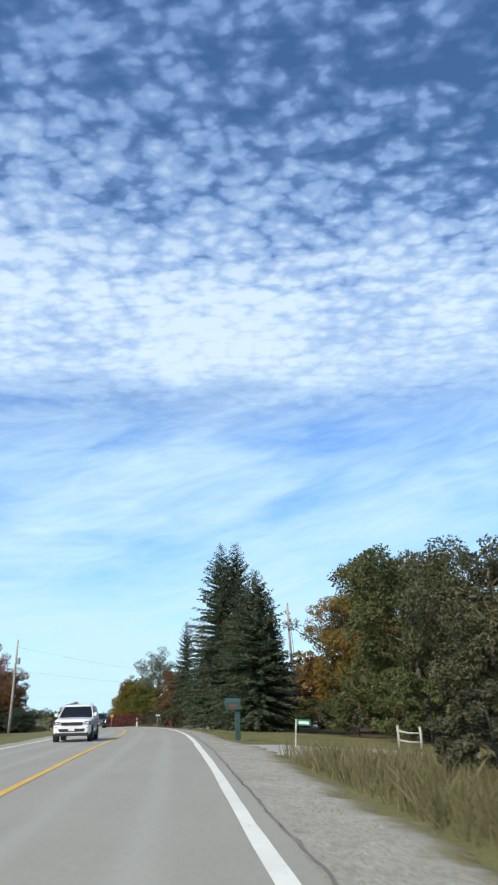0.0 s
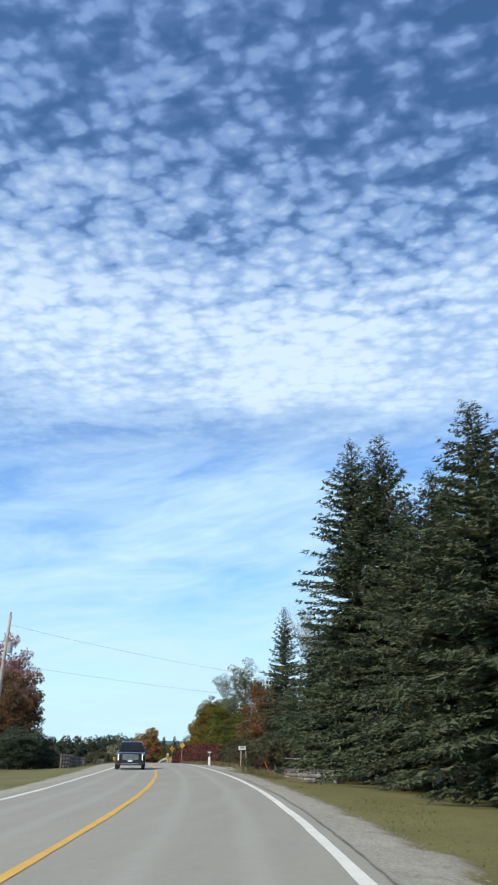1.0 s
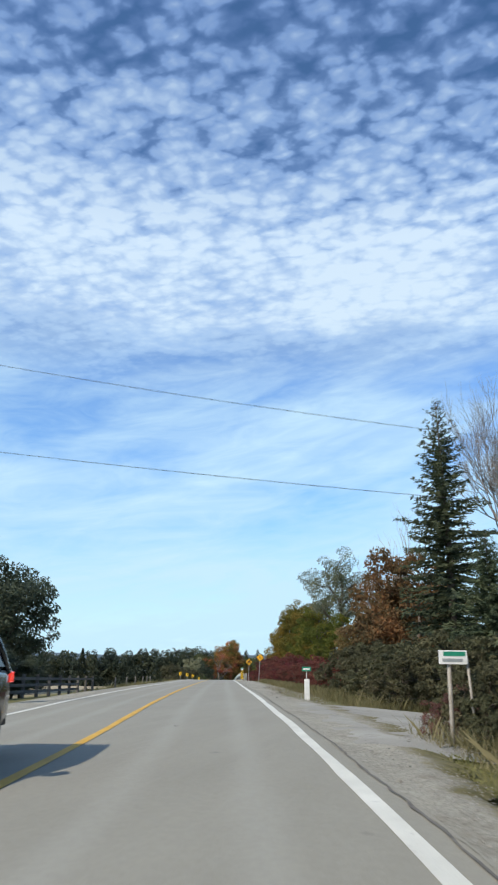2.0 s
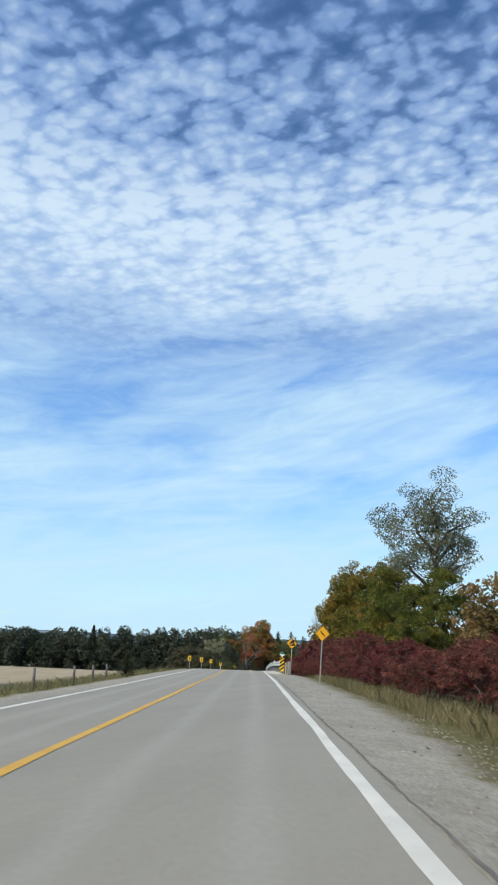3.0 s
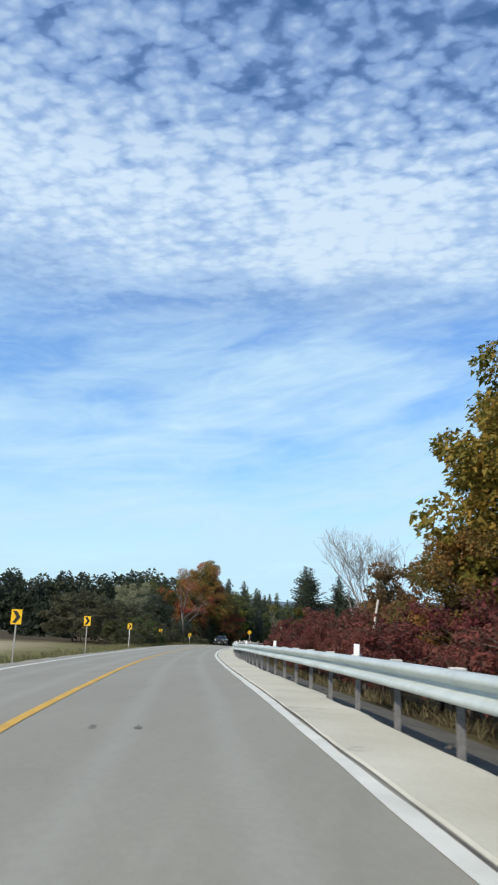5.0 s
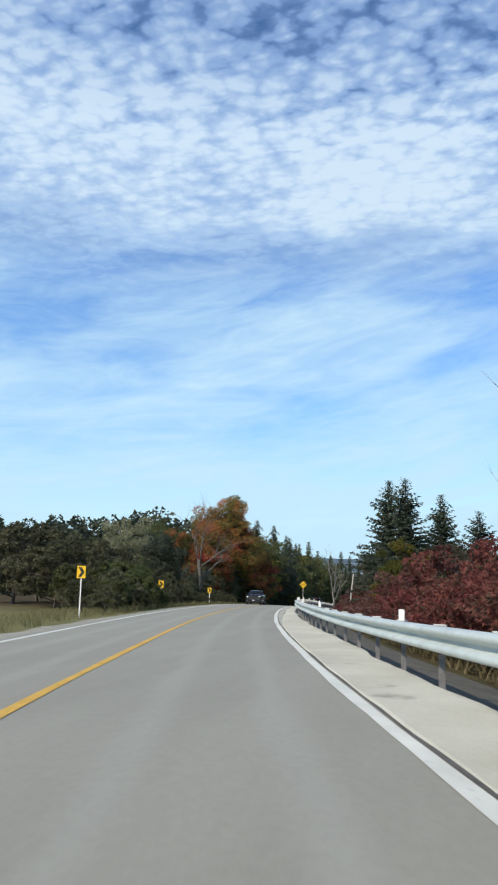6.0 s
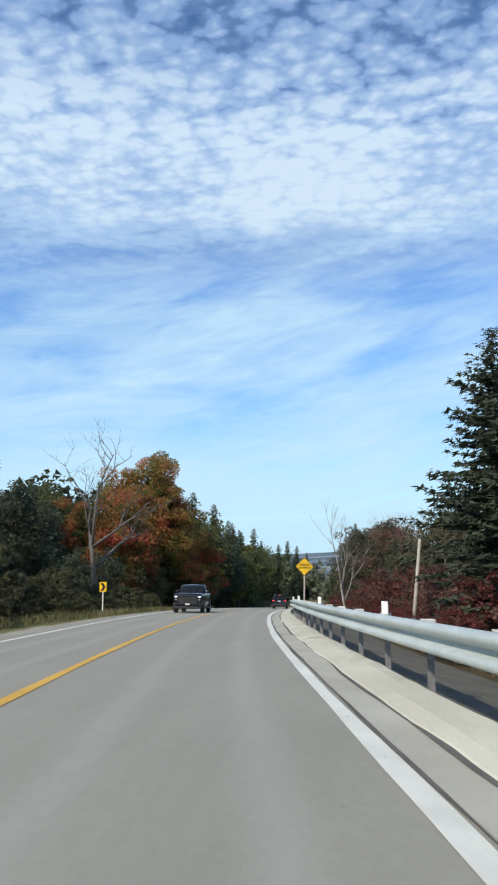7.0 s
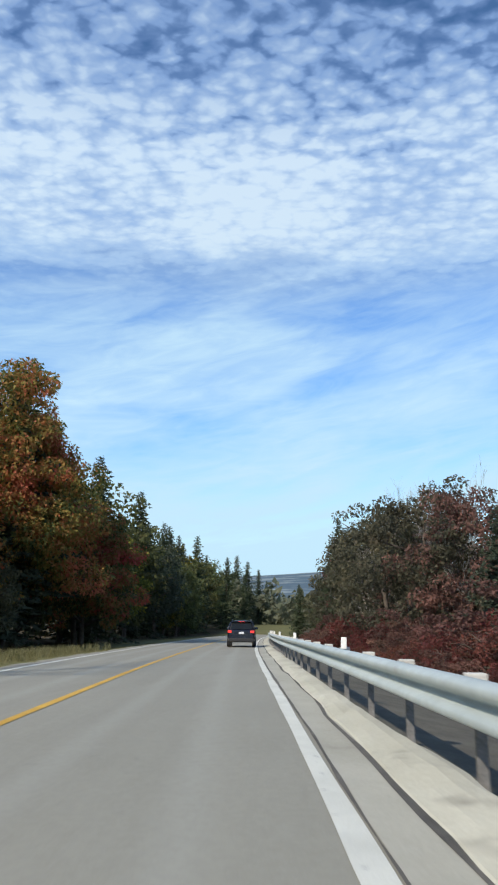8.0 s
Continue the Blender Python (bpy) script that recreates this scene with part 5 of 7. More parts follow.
def far_woods(name, label, spots, seed, leaf, low, per=850, size=1.0):
    """Distant woods: many crowns in one mesh, each with a stem."""
    g = np.random.default_rng(seed)
    V, F, n = [], [], 0
    for x, y, h, r, pointed in spots:
        z0 = gz(x, y)
        if pointed:
            z = g.random(per) ** 1.3
            a = g.uniform(0, math.tau, per)
            rad = r * 0.75 * (1 - z) * np.sqrt(g.uniform(0.35, 1, per))
            p = np.stack([x + np.cos(a) * rad, y + np.sin(a) * rad, z0 + h * (low + (1 - low) * z)], 1)
        else:
            # rounded boughs over a dome, and a fuller skirt below
            m = 13
            th, up = g.uniform(0, math.tau, m), np.linspace(0.12, 0.86, m)
            wide = r * np.sqrt(np.clip(1 - (np.maximum(up - 0.4, 0) / 0.62) ** 2, 0.05, 1)) * g.uniform(0.3, 0.8, m)
            c = np.stack([x + np.cos(th) * wide, y + np.sin(th) * wide, z0 + h * up], 1)
            big = r * g.uniform(0.34, 0.52, m)
            k = g.integers(0, m, per)
            o = g.normal(size=(per, 3))
            o *= (g.uniform(0.3, 1, per) ** 0.4 / np.linalg.norm(o, axis=1))[:, None]
            p = c[k] + o * big[k][:, None] * np.array([1, 1, 0.8])
            p[:, 2] = np.clip(p[:, 2], z0 + h * low, z0 + h * 1.02)
            a = np.arctan2(o[:, 1], o[:, 0])
        w = np.stack([np.cos(a), np.sin(a), g.uniform(-0.6, 0.6, per)], 1) + g.normal(0, 0.5, (per, 3))
        L = size * g.uniform(0.5, 1.3, per)
        v, f = cards(p, w, L, L * 0.7, g, 0.1)
        V.append(v)
        F.append(f + n)
        n += len(v)
    tagged(new(name, mesh(name, np.vstack(V), np.vstack(F), (leaf,))), label, "woods", kind="stuff")


g = np.random.default_rng(77)
edge = [(x, 344 + 6 * math.sin(x / 31) + q * 6 + g.uniform(-3, 3), g.uniform(12.8, 17.4) + q * 0.4, g.uniform(4.6, 6.8), g.random() < 0.02) for q in range(3) for x in np.arange(-330, -94, 6.2)]
far_woods("far_woods", "dark green wood along the far side of the field", edge[::2], 1, WOOD_GREEN, 0.0, 1300, 0.95)
far_woods("far_woods", "dark wood along the far side of the field", edge[1::2], 2, WOOD_DARK, 0.0, 1300, 0.95)
left_rest = [(x, y + g.uniform(-4, 4), g.uniform(9, 13), g.uniform(3, 4.6), False) for x in np.arange(-130, -52, 6.0) for y in (60.0, 75.0)]
far_woods("far_woods", "dark wood behind the roadside trees", left_rest, 3, DULL_LEAF, 0.02)
back = []
for s in np.arange(-20, 420, 5.0):
    d = g.uniform(27, 40) if s > 62 else g.uniform(20, 32)
    p = at(s, d)
    back.append((p[0], p[1], g.uniform(8, 11) if s < 290 else g.uniform(7, 9.5), g.uniform(3.4, 4.8), False))
far_woods("far_woods", "mixed autumn wood behind the roadside trees", back[::3], 4, DULL_LEAF, 0.02)
far_woods("far_woods", "dark wood behind the roadside trees", back[1::3], 5, GREEN_LEAF, 0.02)
far_woods("far_woods", "rust-coloured wood behind the roadside trees", back[2::3], 6, RUST_LEAF, 0.02)
valley = [(g.uniform(-150, 30), 520 + 420 * (k / 260) ** 1.2, g.uniform(9, 14), g.uniform(4.5, 7.0), g.random() < 0.25) for k in range(260)]
far_woods("far_woods", "mixed green and brown wood down in the valley", valley[::2], 7, DULL_LEAF, 0.0, 150, 2.4)
far_woods("far_woods", "yellowing wood down in the valley", valley[1::2], 8, AIRY_LEAF, 0.0, 150, 2.4)

# ---- signs, posts and poles ----
SIGN_YELLOW = plain("sign_yellow", (0.90, 0.45, 0.010), 0.42)
SIGN_LEMON = plain("sign_lemon", (0.92, 0.55, 0.012), 0.42)
SIGN_BLACK = plain("sign_black", (0.015, 0.015, 0.015), 0.5)
SIGN_WHITE = plain("sign_white", (0.80, 0.80, 0.78), 0.45)
SIGN_GREEN = plain("sign_green", (0.02, 0.25, 0.15), 0.45)
SIGN_POST = surface("sign_post_steel", (0.30, 0.29, 0.27), (0.46, 0.44, 0.41), 4.0, 0.6, 0.15, 30.0, metal=0.4)
RUSTY_POST = surface("weathered_sign_post", (0.40, 0.33, 0.29), (0.56, 0.49, 0.44), 4.0, 0.7, 0.2, 30.0, metal=0.3)
SIGN_BACK = plain("sign_aluminium", (0.45, 0.45, 0.44), 0.5, 0.6)


def diamond(r, corner=0.06):
    """Outline of a diamond with rounded corners, half-diagonal r."""
    out = []
    for k in range(4):
        a = math.pi / 2 * k
        for t in (-1, -0.4, 0.4, 1):
            u = corner * r * t
            q = r - corner * r * (1.0 if abs(t) == 1 else 0.45)
            out.append((q * math.cos(a) - u * math.sin(a), q * math.sin(a) + u * math.cos(a)))
    return out


def sign_post(parent, z0, z1, mat, wide=0.055):
    """U-channel post."""
    bm = bmesh.new()
    box(bm, -wide / 2, wide / 2, 0.012, 0.018, z0, z1)
    box(bm, -wide / 2, -wide / 2 + 0.006, 0.018, 0.045, z0, z1)
    box(bm, wide / 2 - 0.006, wide / 2, 0.018, 0.045, z0, z1)
    return part("post", bm, mat, parent)


def symbol(name, outlines, parent, label, lift=-0.006):
    bm = bmesh.new()
    for o in outlines:
        plate(bm, o, lift, lift + 0.003)
    return part(name, bm, SIGN_BLACK, parent, label)


def diamond_sign(label, x, y, centre, half, face, post_mat, turn=0.0, lean=0.0):
    """Warning sign on a post; centre: height of the panel's middle."""
    z, s = gz(x, y), float(road_frame(x, y)[0][0])
    ob = thing("warning_sign", label, "road sign")
    ob.matrix_basis = pose(x, y, z, 0, lean, heading(s) + turn)
    mid = centre - z
    sign_post(ob, -0.3, mid + half * 0.8, post_mat)
    panel = part("panel", plate(bmesh.new(), [(px, pz + mid) for px, pz in diamond(half)], -0.002, 0.003), face, ob)
    rim = bmesh.new()
    o, i = diamond(half * 0.95), diamond(half * 0.915)
    a = [rim.verts.new((px, -0.005, pz + mid)) for px, pz in o]
    b = [rim.verts.new((px, -0.005, pz + mid)) for px, pz in i]
    for k in range(len(a)):
        j = (k + 1) % len(a)
        rim.faces.new((a[k], a[j], b[j], b[k]))
    part("border", rim, SIGN_BLACK, panel, "thin black border line")
    bolts = bmesh.new()
    for q in (-0.55, 0.55):
        disc(bolts, (0, -0.006, mid + q * half), 0.012, 0.008, "y", 8)
    part("bolt", bolts, SIGN_BACK, panel)
    return ob, panel, mid


ob, panel, mid = diamond_sign("orange-yellow diamond warning sign with a small dark mark", -29.15, 151.7, 2.70, 0.40, SIGN_YELLOW, SIGN_POST, 2, 3.0)
symbol("mark", [[(-0.13, mid + 0.12), (-0.09, mid + 0.14), (0.02, mid + 0.01), (0.12, mid - 0.06), (0.16, mid - 0.16), (0.13, mid - 0.16), (0.07, mid - 0.09), (-0.03, mid - 0.05), (-0.07, mid + 0.03)]], panel, "plain slanting black mark")
ob, panel, mid = diamond_sign("yellow diamond steep hill warning sign beside the guardrail", -35.8, 174.6, 2.38, 0.46, SIGN_YELLOW, RUSTY_POST, 2, 1.5)
symbol("hill_symbol", [[(-0.25, mid - 0.19), (0.25, mid - 0.19), (0.25, mid + 0.05)],
                       [(-0.24, mid - 0.07), (-0.20, mid + 0.05), (-0.09, mid + 0.10), (-0.04, mid + 0.22), (0.16, mid + 0.30), (0.22, mid + 0.13), (-0.10, mid - 0.04)]], panel, "black truck on a slope")
for wx, wz in ((-0.13, -0.035), (0.11, 0.075)):
    bm = disc(bmesh.new(), (wx, -0.008, mid + wz), 0.045, 0.005, "y", 12)
    part("symbol_wheel", bm, SIGN_BLACK, panel)
ob, panel, mid = diamond_sign("bright yellow diamond sign with two lines of black lettering", -61.65, 285.05, -2.24, 0.335, SIGN_LEMON, RUSTY_POST, 0, 0.5)


def lettering(text, size, parent, x, z, lift=-0.008):
    c = bpy.data.curves.new("lettering", "FONT")
    c.body, c.size, c.align_x, c.align_y, c.extrude, c.offset = text, size, "CENTER", "CENTER", 0.001, 0.002
    ob = new("lettering", c)
    dep = bpy.context.evaluated_depsgraph_get()
    m = bpy.data.meshes.new_from_object(ob.evaluated_get(dep))
    bpy.data.objects.remove(ob)
    m.materials.clear()
    t = part("lettering", m, SIGN_BLACK, parent, "black capital lettering")
    t.matrix_basis = pose(x, lift, z, 90, 0, 0)
    return t


lettering("HIDDEN", 0.115, panel, 0, mid + 0.055)
lettering("DRIVEWAY", 0.098, panel, 0, mid - 0.055)


def chevron_sign(x, y, centre, near):
    z, s = gz(x, y), float(road_frame(x, y)[0][0])
    ob = thing("chevron_sign", "yellow curve sign with a black chevron on a thin post" if near else "small yellow curve sign with a black chevron on a post", "road sign", "curve chevrons")
    ob.matrix_basis = pose(x, y, z, 0, -1.0, heading(s) - 6)
    mid = centre - z
    sign_post(ob, -0.3, mid + 0.2, SIGN_POST if near else MARKER_WHITE)
    w, h = 0.205, 0.275
    panel = part("panel", plate(bmesh.new(), [(-w, mid - h), (w, mid - h), (w, mid + h), (-w, mid + h)], -0.002, 0.003), SIGN_LEMON, ob)
    symbol("chevron", [[(-0.15, mid - 0.22), (0.0, mid - 0.22), (0.16, mid), (0.0, mid + 0.22), (-0.15, mid + 0.22), (0.0, mid)]], panel, "black chevron pointing right")


for x, y, centre in ((-53.6, 198.0, 0.45), (-56.5, 210.6, 0.14), (-60.5, 226.5, -0.30), (-67.1, 252.0, -1.27), (-71.15, 274.5, -2.39), (-73.6, 297.4, -3.55)):
    chevron_sign(x, y, centre, y < 230)


def object_marker():
    x, y = -34.46, 165.55
    z = gz(x, y)
    ob = thing("object_marker", "yellow and black striped hazard panel before the guardrail", "road sign")
    ob.matrix_basis = pose(x, y, z, 0, 1.2, heading(167))
    up = 0.80 - 0.83 - z
    sign_post(ob, -0.3, up + 1.45, SIGN_POST)
    w, lo, hi = 0.165, up + 0.36, up + 1.30
    panel = part("panel", plate(bmesh.new(), [(-w, lo), (w, lo), (w, hi), (-w, hi)], -0.002, 0.003), SIGN_LEMON, ob)
    for k in range(4):
        a = lo - 0.02 + k * 0.255
        o = [(-w, a), (-w, a + 0.13), (w, a + 0.13 + 0.24), (w, a + 0.24)]
        o = [(px, min(max(pz, lo), hi)) for px, pz in o]
        part("stripe", plate(bmesh.new(), o, -0.006, -0.003), SIGN_BLACK, panel, "slanting black stripe")
    c = up + 1.53
    top = part("delineator", plate(bmesh.new(), [(px, pz + c) for px, pz in diamond(0.2)], -0.002, 0.003), SIGN_WHITE, ob, "white diamond plate with a green upper half")
    part("green_half", plate(bmesh.new(), [(-0.19, c + 0.005), (0.19, c + 0.005), (0.0, c + 0.19)], -0.006, -0.003), SIGN_GREEN, top, "green upper half")


object_marker()

MAIL_GREEN = surface("green_plastic", (0.014, 0.042, 0.038), (0.028, 0.070, 0.062), 4.0, 0.5, 0.1, 40.0)
MAIL_RED = plain("faded_red_print", (0.15, 0.045, 0.04), 0.6)


def mailbox():
    x, y, z = -0.72, 29.2, gz(-0.72, 29.2)
    ob = thing("mailbox", "dark green plastic mailbox on a broad green post", "mailbox")
    ob.matrix_basis = pose(x, y, z, 0, 0, 4)
    top = 1.52 - z
    bm = bmesh.new()
    box(bm, -0.105, 0.105, -0.11, 0.11, 0.05, top, 0.02, (0.9, 0.9))
    part("post", bm, MAIL_GREEN, ob)
    part("foot", box(bmesh.new(), -0.05, 0.05, -0.05, 0.05, -0.3, 0.06), POLE_WOOD, ob, "wooden foot")
    bm = bmesh.new()
    arch = [(-0.17, 0.0), (-0.17, 0.26)] + [(-0.17 * math.cos(a), 0.26 + 0.14 * math.sin(a)) for a in [math.pi * k / 10 for k in range(1, 10)]] + [(0.17, 0.26), (0.17, 0.0)]
    plate(bm, arch, -0.28, 0.28)
    for v in bm.verts:
        v.co.y += 0.16 * v.co.z if v.co.y > 0 else 0.02 * v.co.z
    bmesh.ops.rotate(bm, verts=bm.verts, cent=(0, 0, 0), matrix=Matrix.Rotation(radians(90), 3, "Z"))
    bmesh.ops.translate(bm, verts=bm.verts, vec=(-0.16, 0, top))
    body = part("box", bm, MAIL_GREEN, ob)
    part("base_rim", box(bmesh.new(), -0.45, 0.13, -0.19, 0.19, top - 0.03, top + 0.02, 0.01), MAIL_GREEN, body)
    door = box(bmesh.new(), -0.465, -0.445, -0.15, 0.15, top + 0.03, top + 0.27, 0.008)
    for v in door.verts:
        v.co.x -= 0.16 * (v.co.z - top)
    part("door", door, MAIL_GREEN, body, "leaning front flap")
    part("print_bar", box(bmesh.new(), -0.34, -0.04, -0.176, -0.172, top + 0.07, top + 0.17), MAIL_RED, body, "faded red bar of print")


mailbox()


def number_post():
    x, y = 1.0, 20.1
    z = gz(x, y)
    ob = thing("number_post", "thin pale post with a small green address plate", "sign post")
    ob.matrix_basis = pose(x, y, z, 0, 4, 10)
    top = 1.1 - z
    part("post", box(bmesh.new(), -0.02, 0.02, -0.015, 0.015, -0.3, top, 0.004), PALE_BARK, ob)
    panel = part("plate", box(bmesh.new(), 0.02, 0.40, -0.006, 0.006, top - 0.16, top - 0.01, 0.004), SIGN_GREEN, ob)
    part("print_bar", box(bmesh.new(), 0.07, 0.35, -0.011, -0.008, top - 0.125, top - 0.05), SIGN_WHITE, panel, "plain white bar")


number_post()


def split_rail_fence():
    ob = thing("split_rail_fence", "weathered split-rail wooden fence beside the driveway", "fence")
    pts = [(4.7, 25.4), (5.4, 25.2)]
    tops = []
    for n, (x, y) in enumerate(pts):
        z = gz(x, y)
        tops.append((x, y, z))
        part("post", tube(bmesh.new(), [(x, y, z - 0.3), (x + 0.02, y, z + 0.5), (x + 0.01, y + 0.02, z + 0.78)], [0.05, 0.045, 0.04], 7), POLE_WOOD, ob)
    for (x0, y0, z0), (x1, y1, z1) in zip(tops, tops[1:]):
        for h in (0.30, 0.58):
            part("rail", tube(bmesh.new(), [(x0, y0, z0 + h + 0.03), ((x0 + x1) / 2, (y0 + y1) / 2, (z0 + z1) / 2 + h - 0.02), (x1, y1, z1 + h)], [0.035, 0.04, 0.03], 6), POLE_WOOD, ob)


split_rail_fence()
TRANSFORMER = plain("grey_transformer", (0.36, 0.38, 0.38), 0.45, 0.3)
INSULATOR = plain("brown_insulator", (0.16, 0.10, 0.07), 0.25)
CABLE = plain("black_cable", (0.02, 0.02, 0.022), 0.6)


def utility_pole(x, y, h, lean_x, label, transformer):
    z = gz(x, y)
    ob = thing("utility_pole", label, "utility pole")
    ob.matrix_basis = pose(x, y, z, 0, lean_x, 0)
    part("pole", tube(bmesh.new(), [(0, 0, -0.4), (0.03, 0.0, h * 0.35), (-0.02, 0.02, h * 0.7), (0, 0, h)], [0.16, 0.145, 0.125, 0.10], 12), POLE_WOOD, ob)
    if transformer:
        bm = disc(bmesh.new(), (0.32, 0, h - 2.3), 0.2, 0.75, "z", 16, 0.03)
        t = part("transformer", bm, TRANSFORMER, ob, "grey drum transformer")
        part("bracket", box(bmesh.new(), 0.05, 0.2, -0.03, 0.03, h - 2.4, h - 2.2), TRANSFORMER, t)
        part("insulator", disc(bmesh.new(), (0, 0, h + 0.1), 0.05, 0.22, "z", 10, 0.015), INSULATOR, ob)
    else:
        for k, (q, w) in enumerate(((h - 0.9, -0.2), (h - 0.9, 0.18), (h + 0.08, 0.0))):
            part("insulator", disc(bmesh.new(), (w, 0, q), 0.055, 0.18, "z", 10, 0.015), INSULATOR, ob)
        part("bracket", tube(bmesh.new(), [(-0.22, 0, h - 1.05), (0, 0, h - 0.98), (0.2, 0, h - 1.05)], 0.025, 6), TRANSFORMER, ob)
        part("riser_cable", tube(bmesh.new(), [(0.17, -0.02, 0.0), (0.16, -0.05, h * 0.4), (0.3, 0.0, h * 0.62), (0.14, 0.0, h - 1.2)], 0.022, 6), CABLE, ob)
    return ob


utility_pole(-28.7, 87.8, 10.3, 0.6, "tall grey wooden utility pole with a drum transformer", True)
utility_pole(4.1, 77.2, 12.8, -1.9, "leaning weathered wooden utility pole with insulators", False)


def cable(a, b, sag, label):
    pts = []
    for k in range(25):
        u = k / 24
        p = Vector(a).lerp(Vector(b), u)
        p.z -= sag * 4 * u * (1 - u)
        pts.append(p)
    bm = tube(bmesh.new(), pts, 0.0065, 5)
    m = bpy.data.meshes.new("cable")
    bm.to_mesh(m)
    bm.free()
    m.materials.append(CABLE)
    tagged(new("overhead_cable", m), label, "cable")


cable((-28.7, 87.9, 10.1), (10.0, 95.5, 5.0), 0.95, "thin black overhead cable crossing the road")
cable((-28.7, 87.9, 7.4), (10.0, 95.8, 4.1), 0.55, "thin black overhead cable crossing the road")
STONE = surface("field_stone", (0.10, 0.098, 0.092), (0.26, 0.25, 0.235), 5.0, 0.95, 0.7, 24.0, vary=0.4)
MORTAR = surface("dark_mortar", (0.06, 0.057, 0.05), (0.12, 0.11, 0.10), 5.0, 0.95, 0.5, 30.0)


def stone_wall():
    a, b = np.array([-9.6, 91.7]), np.array([-5.2, 86.7])
    L = float(np.linalg.norm(b - a))
    turn = math.degrees(math.atan2(b[1] - a[1], b[0] - a[0]))
    z = gz(*((a + b) / 2))
    ob = thing("stone_wall", "low field-stone wall with a slab cap and pipe railing", "wall")
    ob.matrix_basis = pose(a[0], a[1], z, 0, 0, turn)
    top = 0.74 - z
    part("core", box(bmesh.new(), 0.05, L - 0.05, -0.12, 0.12, -0.3, top - 0.09), MORTAR, ob)
    part("cap", box(bmesh.new(), -0.08, L + 0.08, -0.24, 0.24, top - 0.07, top, 0.012), STONE, ob, "weathered stone slab cap")
    r = random.Random(9)
    row = -0.06
    while row < top - 0.14:
        h = r.uniform(0.17, 0.30)
        x = -0.02
        while x < L - 0.08:
            w = min(r.uniform(0.2, 0.62), L - x)
            bm = bmesh.new()
            bmesh.ops.create_icosphere(bm, subdivisions=1, radius=1)
            for v in bm.verts:
                v.co = Vector((v.co.x * w * 0.55, v.co.y * 0.07 * r.uniform(0.6, 1.3), v.co.z * h * 0.56)) + Vector((r.uniform(-0.05, 0.05), 0, r.uniform(-0.04, 0.04)))
            bmesh.ops.translate(bm, verts=bm.verts, vec=(x + w / 2, -0.14, row + h / 2))
            part("stone", bm, STONE, ob)
            x += w
        row += h
    for k in range(4):
        x = 0.15 + k * (L - 0.5) / 3
        part("rail_post", tube(bmesh.new(), [(x, 0, top - 0.02), (x, 0, top + 0.62)], 0.022, 8), SIGN_POST, ob)
    part("top_rail", tube(bmesh.new(), [(0.12, 0, top + 0.62), (L - 0.3, 0, top + 0.62)], 0.02, 8), SIGN_POST, ob)


stone_wall()


def lane_sign():
    x, y = -11.5, 88.3
    z = gz(x, y)
    ob = thing("lane_sign", "small white board with a green band on wooden posts", "sign")
    ob.matrix_basis = pose(x, y, z, 0, 0, 12)
    c = 1.98 - z
    part("post", tube(bmesh.new(), [(-0.08, 0.05, -0.3), (-0.06, 0.05, c + 0.1)], [0.038, 0.032], 8), POLE_WOOD, ob)
    part("brace", tube(bmesh.new(), [(0.32, 0.05, -0.3), (0.24, 0.05, c)], [0.02, 0.02], 6), POLE_WOOD, ob)
    panel = part("board", box(bmesh.new(), -0.23, 0.23, -0.02, 0.015, c - 0.11, c + 0.11, 0.006), SIGN_WHITE, ob)
    part("band", box(bmesh.new(), -0.16, 0.2, -0.026, -0.022, c + 0.02, c + 0.09), SIGN_GREEN, panel, "green band")
    part("print_bar", box(bmesh.new(), -0.18, 0.15, -0.026, -0.022, c - 0.07, c - 0.02), TRANSFORMER, panel, "grey bar of print")


lane_sign()


def white_marker_post():
    x, y = -16.3, 103.2
    z = gz(x, y)
    ob = thing("marker_post", "squat white post with a small plate above it", "marker post")
    ob.matrix_basis = pose(x, y, z, 0, 0, 14)
    up = 0.75 - z
    part("post", box(bmesh.new(), -0.09, 0.09, -0.09, 0.09, -0.2, up + 0.62, 0.015), SIGN_WHITE, ob)
    part("rod", tube(bmesh.new(), [(0.0, 0.11, -0.2), (0.0, 0.11, up + 1.05)], 0.02, 6), SIGN_POST, ob)
    panel = part("plate", box(bmesh.new(), -0.17, 0.17, 0.08, 0.095, up + 0.9, up + 1.06, 0.004), SIGN_GREEN, ob, "small green plate")
    part("print_bar", box(bmesh.new(), -0.12, 0.12, 0.072, 0.076, up + 0.95, up + 1.01), SIGN_WHITE, panel, "plain white bar")


white_marker_post()


def leaning_post(x, y, top, lean):
    z = gz(x, y)
    ob = thing("leaning_post", "pale weathered leaning wooden post behind the guardrail", "post", "leaning posts")
    ob.matrix_basis = pose(x, y, z, 0, lean, 0)
    h = top - z
    part("shaft", tube(bmesh.new(), [(0, 0, -0.4), (0.02, 0.0, h * 0.5), (0, 0.01, h)], [0.085, 0.075, 0.06], 9), PALE_BARK, ob)


